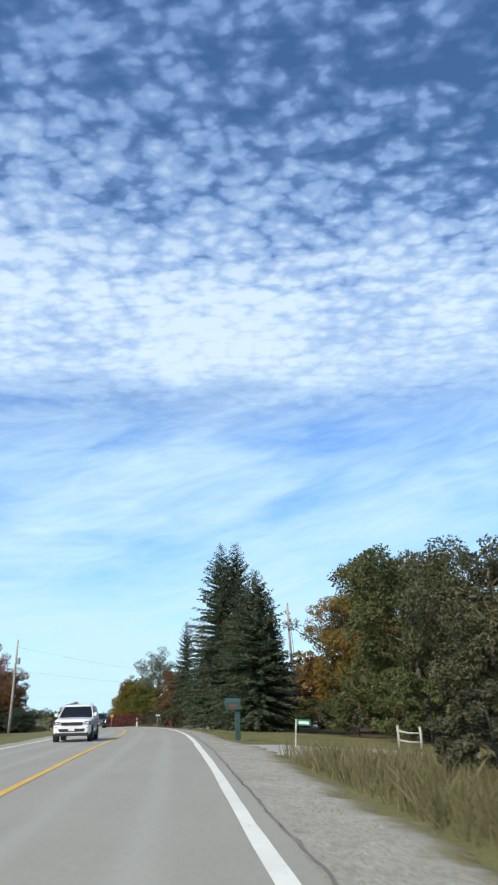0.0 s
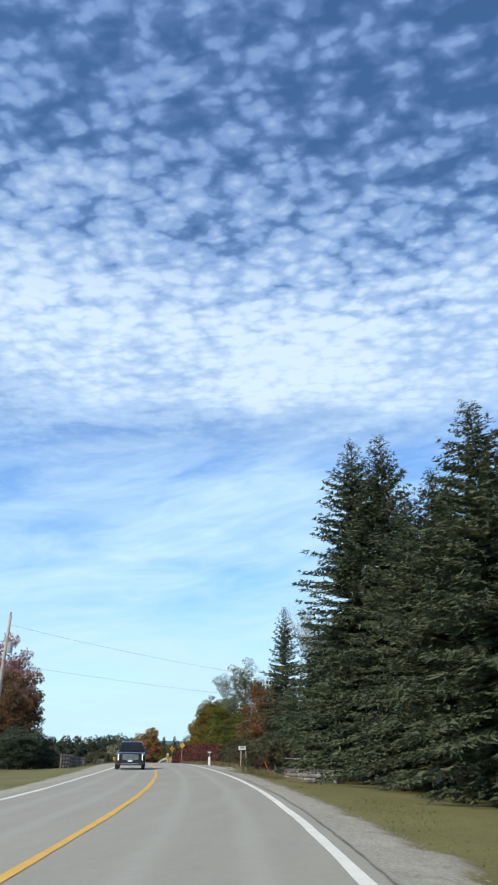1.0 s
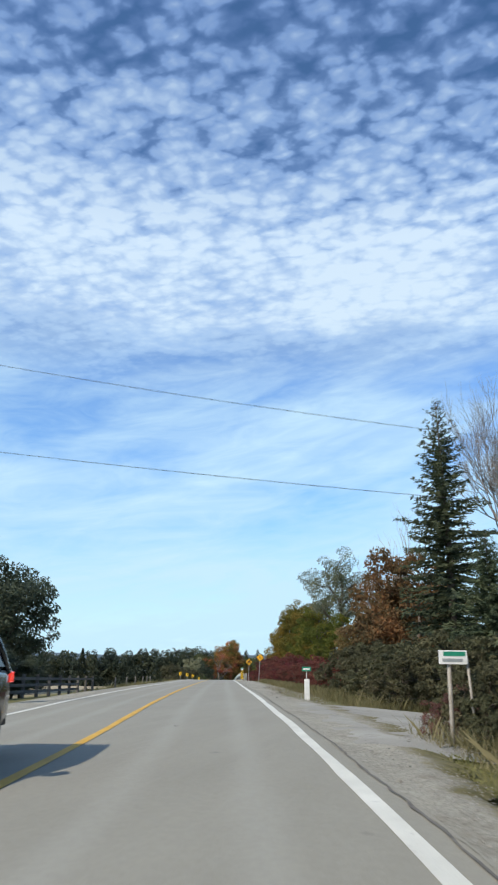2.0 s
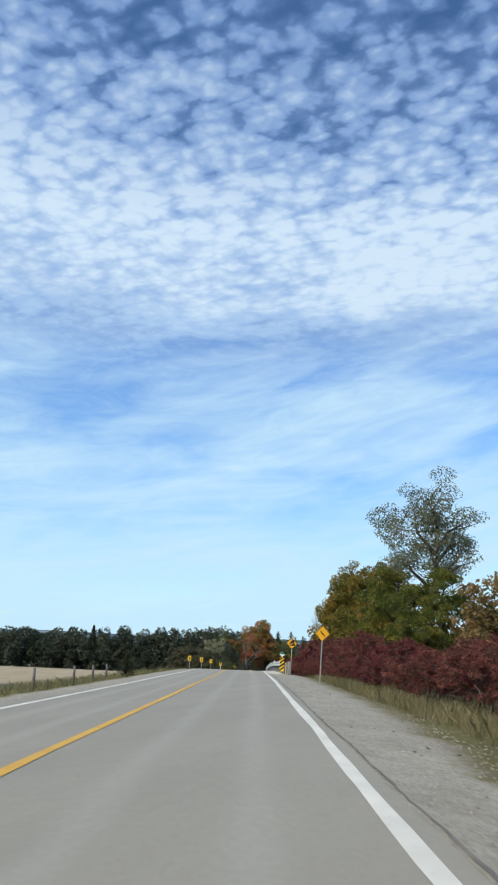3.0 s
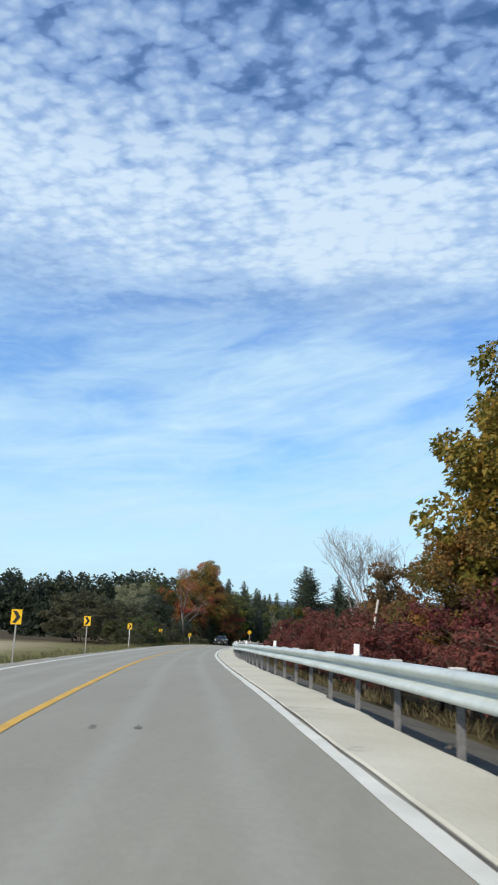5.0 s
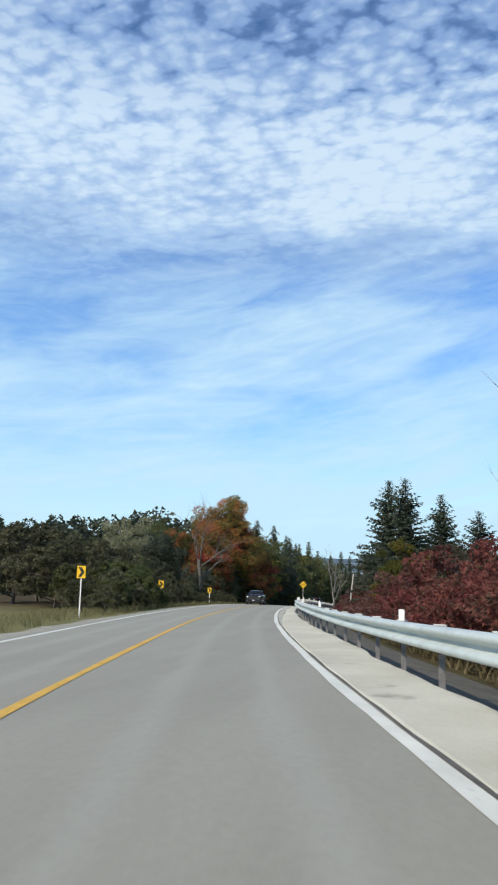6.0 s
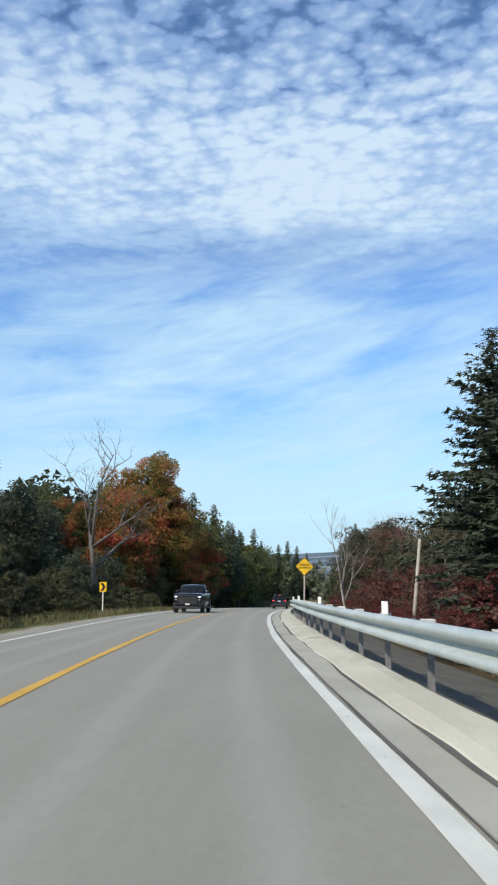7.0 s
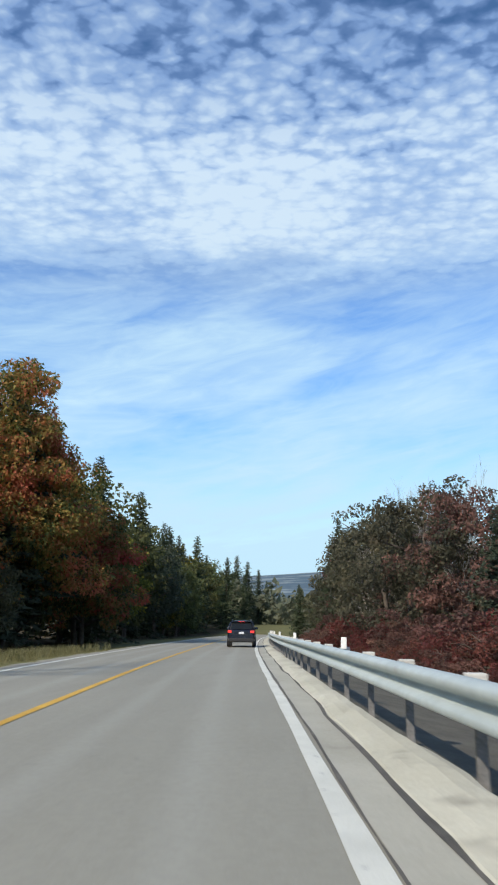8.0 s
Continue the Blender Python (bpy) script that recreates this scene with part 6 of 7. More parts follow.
leaning_post(-44.0, 224.5, 1.75, 9.0)
leaning_post(-57.7, 285.7, -1.15, 6.0)
ORANGE_STAKE = plain("orange_red_plastic", (0.55, 0.09, 0.03), 0.5)
x, y, z = ground_at(79.0, 5.9)
bm = tube(bmesh.new(), [(x + 0.2, y - 0.1, z - 0.05), (x - 0.12, y + 0.05, z + 0.40), (x - 0.3, y + 0.1, z + 0.80)], 0.013, 7)
m = bpy.data.meshes.new("stake")
bm.to_mesh(m)
m.materials.append(ORANGE_STAKE)
tagged(new("stake", m), "leaning orange-red plastic stake on the lawn", "stake")
x, y, z = ground_at(69.3, 5.6)
bm = tube(bmesh.new(), [(x - 0.45, y + 0.55, z + 0.03), (x, y, z + 0.06), (x + 0.3, y - 0.35, z + 0.05), (x + 0.55, y - 0.7, z + 0.03)], [0.012, 0.022, 0.018, 0.008], 6)
m = bpy.data.meshes.new("fallen_branch")
bm.to_mesh(m)
m.materials.append(BARK)
tagged(new("fallen_branch", m), "dark fallen branch lying on the grass", "branch")
DARK_BOARD = surface("dark_fence_board", (0.075, 0.072, 0.066), (0.17, 0.163, 0.15), 3.0, 0.9, 0.4, 30.0, vary=0.2)


def board_fence():
    ob = thing("board_fence", "dark weathered board fence along the field", "fence")
    s = np.arange(97, 128, 2.4)
    spots = [ground_at(v, -6.6) for v in s]
    for x, y, z in spots:
        part("post", box(bmesh.new(), x - 0.06, x + 0.06, y - 0.06, y + 0.06, z - 0.3, z + 1.0, 0.01), DARK_BOARD, ob)
    for n, (a, b) in enumerate(zip(spots, spots[1:])):
        for h in (0.28, 0.55, 0.82):
            if n > 9 and h != 0.82:
                continue
            p, q = Vector(a), Vector(b)
            bm = bmesh.new()
            box(bm, 0.0, (q - p).length, -0.015, 0.015, h - 0.06, h + 0.06)
            part("board", bm, DARK_BOARD, ob).matrix_basis = Matrix.Translation(p + Vector((0.07, 0.0, 0.0))) @ (q - p).to_track_quat("X", "Z").to_matrix().to_4x4()


board_fence()
for s, d, h in ((99, -10.0, 3.0), (102.5, -11.5, 3.6), (106, -10.2, 2.8), (109.5, -12.0, 3.8), (113, -10.4, 3.0), (117, -11.5, 3.2), (121, -10.5, 2.6), (125, -11.0, 2.4), (104, -14.5, 5.0), (111, -15.5, 5.4), (118, -15.0, 4.4)):
    x, y, _ = ground_at(s, d)
    plant("bush", "cedar", "dark dense evergreen bush behind the board fence", "bush", x, y, h, 1.7, 50 * s, "bushes behind the fence")


def field_posts():
    for s in (131.0, 137.0, 143.0, 149.0, 153.0, 156.5):
        x, y, z = ground_at(s, -5.9)
        ob = thing("fence_post", "short dark weathered fence post at the field's edge", "fence post", "field fence posts")
        ob.matrix_basis = pose(x, y, z, 0, (s * 7) % 5 - 2, 0)
        part("shaft", tube(bmesh.new(), [(0, 0, -0.3), (0.01, 0, 0.4), (0, 0.01, 0.85)], [0.06, 0.055, 0.05], 7), DARK_BOARD, ob)


field_posts()
x, y, _ = ground_at(159.5, -5.3)
plant("spruce_tree", "slim_spruce", "small young green spruce at the field's edge", "tree", x, y, 1.6, 2.0, 15)

# ---- driveways ----
def apron(name, s0, s1, reach, mat, label, seed, flare=2.0):
    r = np.random.default_rng(seed)
    V, F = [], []
    cols, rows = 26, 16
    for i in range(cols):
        t = i / (cols - 1)
        d = 3.42 + reach * t
        f = flare * (1 - t) ** 2
        e0, e1 = r.normal(0, 0.08), r.normal(0, 0.08)
        for j in range(rows):
            u = j / (rows - 1)
            s = s0 - f + e0 + (s1 - s0 + 2 * f + e1 - e0) * u
            p = at(s, d)
            edge = min(u, 1 - u) < 0.02
            V.append((p[0], p[1], max(gz(p[0], p[1]) + (0.03 if not edge else -0.03), p[2] - 0.03 if d < 4.6 and not edge else -9)))
    for i in range(cols - 1):
        for j in range(rows - 1):
            F.append((i * rows + j, i * rows + j + 1, (i + 1) * rows + j + 1, (i + 1) * rows + j))
    tagged(new(name, mesh(name, V, [tuple(reversed(f)) for f in F], (mat,), True)), label, "driveway", kind="structure")


DRIVE = surface("driveway_gravel", (0.25, 0.246, 0.215), (0.37, 0.364, 0.325), 0.5, 0.95, 0.5, 24.0, spots=((0.20, 0.19, 0.17), 0.42, 1.6), space="World")
apron("driveway", 20.2, 23.8, 16, DRIVE, "pale gravel driveway across the verge", 3, 1.6)
apron("driveway", 90.6, 97.4, 14, DRIVE, "wide pale gravel driveway entrance", 4, 4.2)


# ---- grass ----
def grass(name, label, spots, h0, h1, mat, seed, width=0.03):
    """Blades in tufts, all in one mesh."""
    g = np.random.default_rng(seed)
    pts = np.array(spots)
    n = len(pts)
    z = ground_z(pts[:, 0], pts[:, 1])
    tall = g.uniform(h0, h1, n)
    a = g.uniform(0, math.tau, n)
    b = np.stack([np.cos(a), np.sin(a), 0 * a], 1) * (width * g.uniform(0.6, 1.4, n))[:, None]
    p = np.stack([pts[:, 0], pts[:, 1], z - 0.03], 1)
    tip = p + np.stack([g.normal(0, 0.42, n) * tall, g.normal(0, 0.42, n) * tall, tall], 1)
    mid = (p + tip) / 2 + np.stack([0 * a, 0 * a, tall * 0.12], 1)
    v = np.stack([p - b, p + b, mid + b * 0.8, tip, mid - b * 0.8], 1).reshape(-1, 3)
    i = np.arange(n)[:, None] * 5
    f = [tuple(q) for q in (i + np.array([0, 1, 2, 3, 4])).tolist()]
    tagged(new(name, mesh(name, v, f, (mat,))), label, "grass", kind="stuff")


def scatter(n, s0, s1, d0, d1, seed, patch=0.0):
    g = np.random.default_rng(seed)
    s, d = g.uniform(s0, s1, n), g.uniform(d0, d1, n)
    keep = np.sin(s * 1.7 + 2 * np.sin(d * 1.3)) + g.normal(0, 0.6, n) > patch
    return at(s[keep], d[keep])[:, :2]


grass("tall_grass", "tall dry roadside grass", np.vstack([scatter(20000, -6, 18.5, 5.0, 9.5, 1, -0.9), scatter(20000, 103, 168, 6.0, 8.6, 2, -0.6), scatter(6000, 99, 118, 5.6, 9.0, 3, -0.6), scatter(3000, 84.5, 90.5, 5.2, 8.0, 13, -0.5)]), 0.15, 0.55, DRY_GRASS, 4, 0.006)
grass("tall_grass", "tall dry grass along the field's edge", np.vstack([scatter(14000, 128, 262, -8.5, -4.7, 5, 0.1), scatter(16000, 262, 345, -9.0, -4.9, 6, -0.4)]), 0.15, 0.5, DRY_GRASS, 7, 0.012)
grass("tall_grass", "rough grass behind the guardrail", scatter(7000, 170, 330, 7.9, 9.8, 8, -0.2), 0.25, 0.55, DRY_GRASS, 9, 0.022)
grass("lawn_grass", "short green and yellow lawn grass", np.vstack([scatter(30000, 26, 84, 4.7, 13.0, 10, -3.0), scatter(7000, 20, 95, -8.0, -4.6, 11, -3.0), scatter(6000, 76, 89.5, 4.5, 8.4, 14, -3.0)]), 0.02, 0.055, GREEN_GRASS, 12, 0.012)

for s, d, h, key in ((90.0, 6.2, 1.2, "bush_b"), (89.2, 6.4, 1.4, "bush_b"), (89.9, 7.2, 1.6, "bush_b"), (88.9, 6.9, 1.2, "brush_a"), (90.8, 7.8, 1.9, "bush_b"), (88.6, 6.1, 0.9, "bush_b"), (89.5, 5.7, 0.8, "brush_a"), (91.2, 8.6, 2.2, "bush_b"), (90.4, 6.6, 1.0, "brush_a"), (88.2, 5.9, 0.6, "bush_b")):
    x, y, _ = ground_at(s, d)
    plant("bush", key, "ragged brown weeds round the lane sign", "bush", x, y, h, 0.8, 90 * s, "weeds by the lane sign")


def pebbles(name, label, n, s0, s1, d0, d1, seed, size, mat):
    """Loose stones on the gravel, all in one mesh."""
    r = np.random.default_rng(seed)
    s, d = r.uniform(s0, s1, n), d0 + (d1 - d0) * r.beta(1.6, 1.4, n)
    p = at(s, d, 0.0)
    p[:, 2] += np.interp(d, (3.4, 4.0, 5.0, 6.2), (-0.012, -0.03, -0.06, -0.12))
    R = size * r.uniform(0.4, 1.5, n) ** 1.4
    shape = np.array([(1, 0, 0), (-1, 0, 0), (0, 1, 0), (0, -1, 0), (0, 0, 0.6), (0, 0, -0.5)])
    a = r.uniform(0, math.tau, n)
    v = shape[None] * R[:, None, None] * r.uniform(0.6, 1.3, (n, 6, 1))
    c, q = np.cos(a)[:, None], np.sin(a)[:, None]
    v = np.stack([v[..., 0] * c - v[..., 1] * q, v[..., 0] * q + v[..., 1] * c, v[..., 2]], -1) + p[:, None]
    tri = np.array([(0, 2, 4), (2, 1, 4), (1, 3, 4), (3, 0, 4), (2, 0, 5), (1, 2, 5), (3, 1, 5), (0, 3, 5)])
    f = (np.arange(n)[:, None, None] * 6 + tri[None]).reshape(-1, 3)
    tagged(new(name, mesh(name, v.reshape(-1, 3), f, (mat,))), label, "gravel", kind="stuff")


PEBBLE = surface("loose_stone", (0.18, 0.17, 0.147), (0.43, 0.41, 0.365), 3.0, 0.95, 0.3, 20.0, space="World")
pebbles("loose_gravel", "loose pale stones scattered on the shoulder", 3600, 60, 87, 3.5, 4.5, 31, 0.009, PEBBLE)
pebbles("loose_gravel", "loose pale stones scattered on the shoulder", 3000, 87, 104, 3.5, 5.5, 35, 0.010, PEBBLE)
pebbles("loose_gravel", "loose pale stones scattered on the shoulder", 6000, 104, 168, 3.5, 6.0, 32, 0.015, PEBBLE)
pebbles("loose_gravel", "loose pale stones scattered on the shoulder", 4500, 0, 60, 3.5, 4.5, 33, 0.010, PEBBLE)
pebbles("debris", "small dark bits of debris on the shoulder and kerb", 260, 100, 230, 3.6, 5.2, 34, 0.035, GRIT)

# ---- marks on the road ----
for s, d, l, w in ((254.9, -0.2, 0.03, 1.5), (262.1, 1.0, 0.03, 1.2), (150.6, 1.35, 0.3, 0.09), (150.9, 0.5, 0.12, 0.05), (179.0, 1.3, 0.5, 0.05), (180.6, 1.35, 0.4, 0.04), (199.2, 0.7, 0.45, 0.09), (199.3, 1.2, 0.4, 0.09), (90.0, 1.1, 0.25, 0.10), (283.0, 1.2, 0.10, 0.05), (70.5, 1.0, 0.16, 0.07)):
    g = np.random.default_rng(int(s * 10))
    m = 22
    rough = g.uniform(0.45, 1.25, m)
    V = [at(s + l * 0.5 * math.cos(t) * q, d + w * 0.5 * math.sin(t) * q, 0.005) for t, q in zip(np.linspace(0, math.tau, m, endpoint=False), rough)]
    V.append(at(s, np.array(d), 0.005))
    tagged(new("road_stain", mesh("road_stain", np.array(V), [(k, (k + 1) % m, m) for k in range(m)], (EDGE_TAR,))), "dark worn mark on the asphalt", "road mark", kind="structure")

# ---- vehicles ----
def paint(name, colour, rough=0.25):
    m = plain(name, colour, rough, 0.0, 0.5)
    return m


def glass_material():
    m = bpy.data.materials.new("tinted_glass")
    m.use_nodes = True
    g = Nodes(m.node_tree)
    b = g.add("ShaderNodeBsdfPrincipled", Roughness=0.04, IOR=1.36)
    b.inputs["Base Color"].default_value = (0.022, 0.026, 0.028, 1)
    b.inputs["Transmission Weight"].default_value = 0.4
    g.add("ShaderNodeOutputMaterial", Surface=b.outputs[0])
    return m


GLASS = glass_material()
CABIN = plain("dark_cabin", (0.02, 0.02, 0.022), 0.8)
TYRE = plain("tyre_rubber", (0.018, 0.018, 0.018), 0.85)
RIM = plain("alloy_rim", (0.40, 0.40, 0.41), 0.35, 0.8)
DARK_RIM = plain("dark_alloy_rim", (0.10, 0.10, 0.105), 0.4, 0.7)
TRIM = plain("black_plastic_trim", (0.022, 0.022, 0.024), 0.6)
CHROME = plain("chrome", (0.75, 0.76, 0.78), 0.18, 1.0)
LAMP_WHITE = plain("headlight_lens", (0.85, 0.87, 0.9), 0.15, 0.0, 0.5, ((0.9, 0.95, 1.0), 1.2))
LAMP_OFF = plain("clear_lens", (0.62, 0.64, 0.66), 0.15, 0.2, 0.5)
LAMP_RED = plain("red_lens", (0.45, 0.02, 0.02), 0.25, 0.0, 0.5, ((1.0, 0.06, 0.04), 0.8))
BLACK_PAINT, WHITE_CAR, BLUE_BLACK = paint("black_car_paint", (0.012, 0.013, 0.016)), paint("white_car_paint", (0.84, 0.84, 0.83)), paint("blue_black_car_paint", (0.012, 0.015, 0.026))
PLATE = plain("plate_white", (0.72, 0.74, 0.78), 0.5)


def loft(stations, sides):
    """Skin over cross-sections: (y, half width, bottom, top, shoulder) from front to back."""
    bm = bmesh.new()
    rings = []
    for y, w, z0, z1, r in stations:
        pts = [(-w * 0.86, z0), (-w * 0.97, z0 + 0.10), (-w, z0 + 0.30 * (z1 - z0)), (-w * 0.995, z1 - r * 1.1), (-w * 0.95, z1 - r * 0.35), (-w + r * 1.1, z1 - 0.015), (-w * 0.4, z1 + 0.012),
               (w * 0.4, z1 + 0.012), (w - r * 1.1, z1 - 0.015), (w * 0.95, z1 - r * 0.35), (w * 0.995, z1 - r * 1.1), (w, z0 + 0.30 * (z1 - z0)), (w * 0.97, z0 + 0.10), (w * 0.86, z0)]
        rings.append([bm.verts.new((x, y, z)) for x, z in pts])
    for a, b in zip(rings, rings[1:]):
        n = len(a)
        for k in range(n):
            f = bm.faces.new((a[k], a[(k + 1) % n], b[(k + 1) % n], b[k]))
            f.smooth = True
    bm.faces.new(list(reversed(rings[0])))
    bm.faces.new(rings[-1])
    bmesh.ops.recalc_face_normals(bm, faces=bm.faces)
    return bm


def quad_panel(a, b, c, d, out, thick=0.012, inset=0.08):
    """A pane inside the four corners, lifted along out."""
    p = [Vector(q) for q in (a, b, c, d)]
    mid = sum(p, Vector()) / 4
    o = Vector(out).normalized() * thick
    bm = bmesh.new()
    inner = [q + (mid - q).normalized() * inset for q in p]
    lo = [bm.verts.new(q - o) for q in inner]
    hi = [bm.verts.new(q + o) for q in inner]
    bm.faces.new(hi)
    bm.faces.new(list(reversed(lo)))
    for k in range(4):
        j = (k + 1) % 4
        bm.faces.new((lo[k], lo[j], hi[j], hi[k]))
    bmesh.ops.recalc_face_normals(bm, faces=bm.faces)
    return bm


def wheel(parent, x, y, r, w):
    side = 1 if x > 0 else -1
    tyre = part("wheel", disc(bmesh.new(), (x, y, r), r, w, "x", 28, 0.03), TYRE, parent, "black tyre")
    part("rim", disc(bmesh.new(), (x + side * w * 0.42, y, r), r * 0.66, 0.05, "x", 24, 0.01), DARK_RIM, tyre, "dark alloy rim")
    for k in range(5):
        b = box(bmesh.new(), -0.012, 0.012, -0.03, 0.03, 0.05, r * 0.62)
        bmesh.ops.rotate(b, verts=b.verts, cent=(0, 0, 0), matrix=Matrix.Rotation(math.tau * k / 5, 3, "X"))
        bmesh.ops.translate(b, verts=b.verts, vec=(x + side * (w * 0.5 + 0.018), y, r))
        part("spoke", b, RIM, tyre)
    return tyre


def greenhouse(wb, wr, zb, zr, f0, f1, r1, r0, grow=0.0):
    """Tapered cabin shell with a bowed roof, from the belt line to the roof; grow moves it outwards."""
    bm = bmesh.new()
    rings = []
    for t, bow in ((0.0, 0.0), (0.35, 0.03), (0.75, 0.035), (0.93, 0.02), (1.0, -0.05)):
        w = wb + (wr - wb) * t + bow + grow
        z = zb + (zr - zb) * t
        fy, ry = f0 + (f1 - f0) * t + grow + (0.02 if 0 < t < 1 else 0), r0 + (r1 - r0) * t - grow
        if t == 1.0:
            fy, ry = fy - 0.08, ry + 0.06
        pts = [(-w, ry + 0.14), (-w, fy - 0.16), (-w * 0.88, fy - 0.04), (-w * 0.45, fy + 0.03), (w * 0.45, fy + 0.03), (w * 0.88, fy - 0.04), (w, fy - 0.16), (w, ry + 0.14), (w * 0.9, ry + 0.02), (w * 0.45, ry - 0.01), (-w * 0.45, ry - 0.01), (-w * 0.9, ry + 0.02)]
        rings.append([bm.verts.new((x, y, z + (0.02 if t == 1.0 and abs(x) < w * 0.6 else 0))) for x, y in pts])
    for a, b in zip(rings, rings[1:]):
        for k in range(len(a)):
            f = bm.faces.new((a[k], a[(k + 1) % len(a)], b[(k + 1) % len(a)], b[k]))
            f.smooth = True
    bm.faces.new(rings[-1])
    bmesh.ops.recalc_face_normals(bm, faces=bm.faces)
    return bm


def vehicle(name, label, s, d, turn, length, width, height, coat, style, size=0.78):
    """style: 'suv' or 'pickup'. The nose points along +y of the thing."""
    L, W, H = length / 2, width / 2, height
    x, y, z = at(s, d)
    ob = thing(name, label, "car" if style == "suv" else "pickup truck")
    slope = math.degrees(math.atan(float(np.interp(s, LINE_S, LINE_T[:, 2]))))
    ob.matrix_basis = Matrix.Translation((x, y, z + 0.004)) @ pose(0, 0, 0, slope, 0, heading(s)) @ pose(0, 0, 0, 0, 0, turn) @ Matrix.Scale(size, 4)
    belt, hood = H * (0.655 if style == "suv" else 0.69), H * (0.625 if style == "suv" else 0.685)
    if style == "suv":
        body = [(L, W * 0.80, 0.36, hood * 0.80, 0.10), (L - 0.06, W * 0.91, 0.29, hood * 0.88, 0.13), (L - 0.20, W * 0.97, 0.28, hood * 0.93, 0.14), (L - 0.55, W * 0.99, 0.28, hood * 0.97, 0.15), (L - 1.05, W, 0.28, hood, 0.15), (L * 0.36, W, 0.28, belt, 0.11),
                (-L * 0.3, W, 0.28, belt + 0.02, 0.10), (-L + 0.45, W * 0.99, 0.30, belt + 0.02, 0.10), (-L + 0.12, W * 0.95, 0.36, belt, 0.12), (-L, W * 0.84, 0.44, belt * 0.90, 0.12)]
        f0, f1, r1, r0 = L * 0.44, L * 0.10, -L + 0.50, -L + 0.12
    else:
        body = [(L, W * 0.80, 0.50, hood * 0.84, 0.08), (L - 0.06, W * 0.93, 0.40, hood * 0.94, 0.12), (L - 0.3, W * 0.99, 0.36, hood * 0.98, 0.14), (L - 1.3, W, 0.36, hood + 0.01, 0.14), (L * 0.28, W, 0.36, belt + 0.03, 0.10),
                (-L * 0.28, W, 0.36, belt + 0.03, 0.10), (-L + 0.3, W, 0.38, belt + 0.02, 0.08), (-L, W * 0.97, 0.46, belt, 0.08)]
        f0, f1, r1, r0 = L * 0.34, L * 0.08, -L * 0.24, -L * 0.31
    part("body", loft(body, 14), coat, ob)
    wb, wr, zb, zr = W * 0.93, W * (0.76 if style == "suv" else 0.80), belt - 0.06, H - 0.06
    part("cabin", greenhouse(wb, wr, zb, zr - 0.03, f0, f1, r1, r0, -0.035), CABIN, ob, "dark cabin interior")
    bm = greenhouse(wr + 0.01, wr - 0.10, zr - 0.035, H, f1 + 0.01, f1 - 0.22, r1 + 0.10, r1, 0.0)
    part("roof", bm, coat, ob, "rounded roof panel")
    for sx in (-1, 1):
        ends = [((sx * wb, f0 - 0.14, zb), (sx * (wr - 0.01), f1 - 0.14, zr - 0.02), 0.036), ((sx * wb, r0 + 0.12, zb), (sx * (wr - 0.01), r1 + 0.12, zr - 0.02), 0.06), ((sx * (wb + 0.005), (f0 + r0) / 2 + 0.1, zb), (sx * (wr + 0.01), (f1 + r1) / 2 + 0.1, zr), 0.035)]
        if style == "suv":
            ends.append(((sx * wb, r0 + 0.85, zb), (sx * wr, r1 + 0.62, zr), 0.045))
        for a, b, r in ends:
            part("pillar", tube(bmesh.new(), [a, ((a[0] + b[0]) / 2 + sx * 0.02, (a[1] + b[1]) / 2, (a[2] + b[2]) / 2), b], r, 6), coat, ob)
        cuts = [(f0 - 0.14, f1 - 0.14), ((f0 + r0) / 2 + 0.1, (f1 + r1) / 2 + 0.1)] + ([(r0 + 0.85, r1 + 0.62)] if style == "suv" else []) + [(r0 + 0.12, r1 + 0.12)]
        for (a0, a1), (b0, b1) in zip(cuts, cuts[1:]):
            part("side_window", quad_panel((sx * (wb + 0.005), a0, zb + 0.06), (sx * (wb + 0.005), b0, zb + 0.06), (sx * (wr + 0.012), b1, zr - 0.03), (sx * (wr + 0.012), a1, zr - 0.03), (sx, 0, 0.3), 0.006, 0.05), GLASS, ob, "tinted side window")
        m = greenhouse(0.10, 0.07, 0.0, 0.16, 0.10, 0.07, -0.08, -0.10)
        bmesh.ops.translate(m, verts=m.verts, vec=(sx * (W + 0.05), f0 - 0.36, belt + 0.03))
        part("mirror", m, coat, ob, "side mirror")
        for yy in (0.25, -0.75) if style == "suv" else (0.1, -0.7):
            part("door_handle", box(bmesh.new(), sx * W - 0.012, sx * W + 0.022, yy - 0.1, yy + 0.1, belt - 0.17, belt - 0.13, 0.006), TRIM, ob)
        part("sill_trim", box(bmesh.new(), sx * W * 0.99 - 0.03, sx * W * 0.99 + 0.02, -L + 1.4, L - 1.35, 0.27, 0.40, 0.015), TRIM, ob, "dark lower sill trim")
    part("windscreen", quad_panel((-wb * 0.95, f0 + 0.02, zb + 0.05), (wb * 0.95, f0 + 0.02, zb + 0.05), (wr * 0.95, f1 + 0.02, zr - 0.02), (-wr * 0.95, f1 + 0.02, zr - 0.02), (0, 1, 0.8), 0.008, 0.06), GLASS, ob, "tinted windscreen")
    for sx in (-1, 1):
        part("wiper", tube(bmesh.new(), [(sx * 0.55, f0 + 0.05, zb + 0.07), (sx * 0.1, f0 - 0.02, zb + 0.16)], 0.010, 5), TRIM, ob)
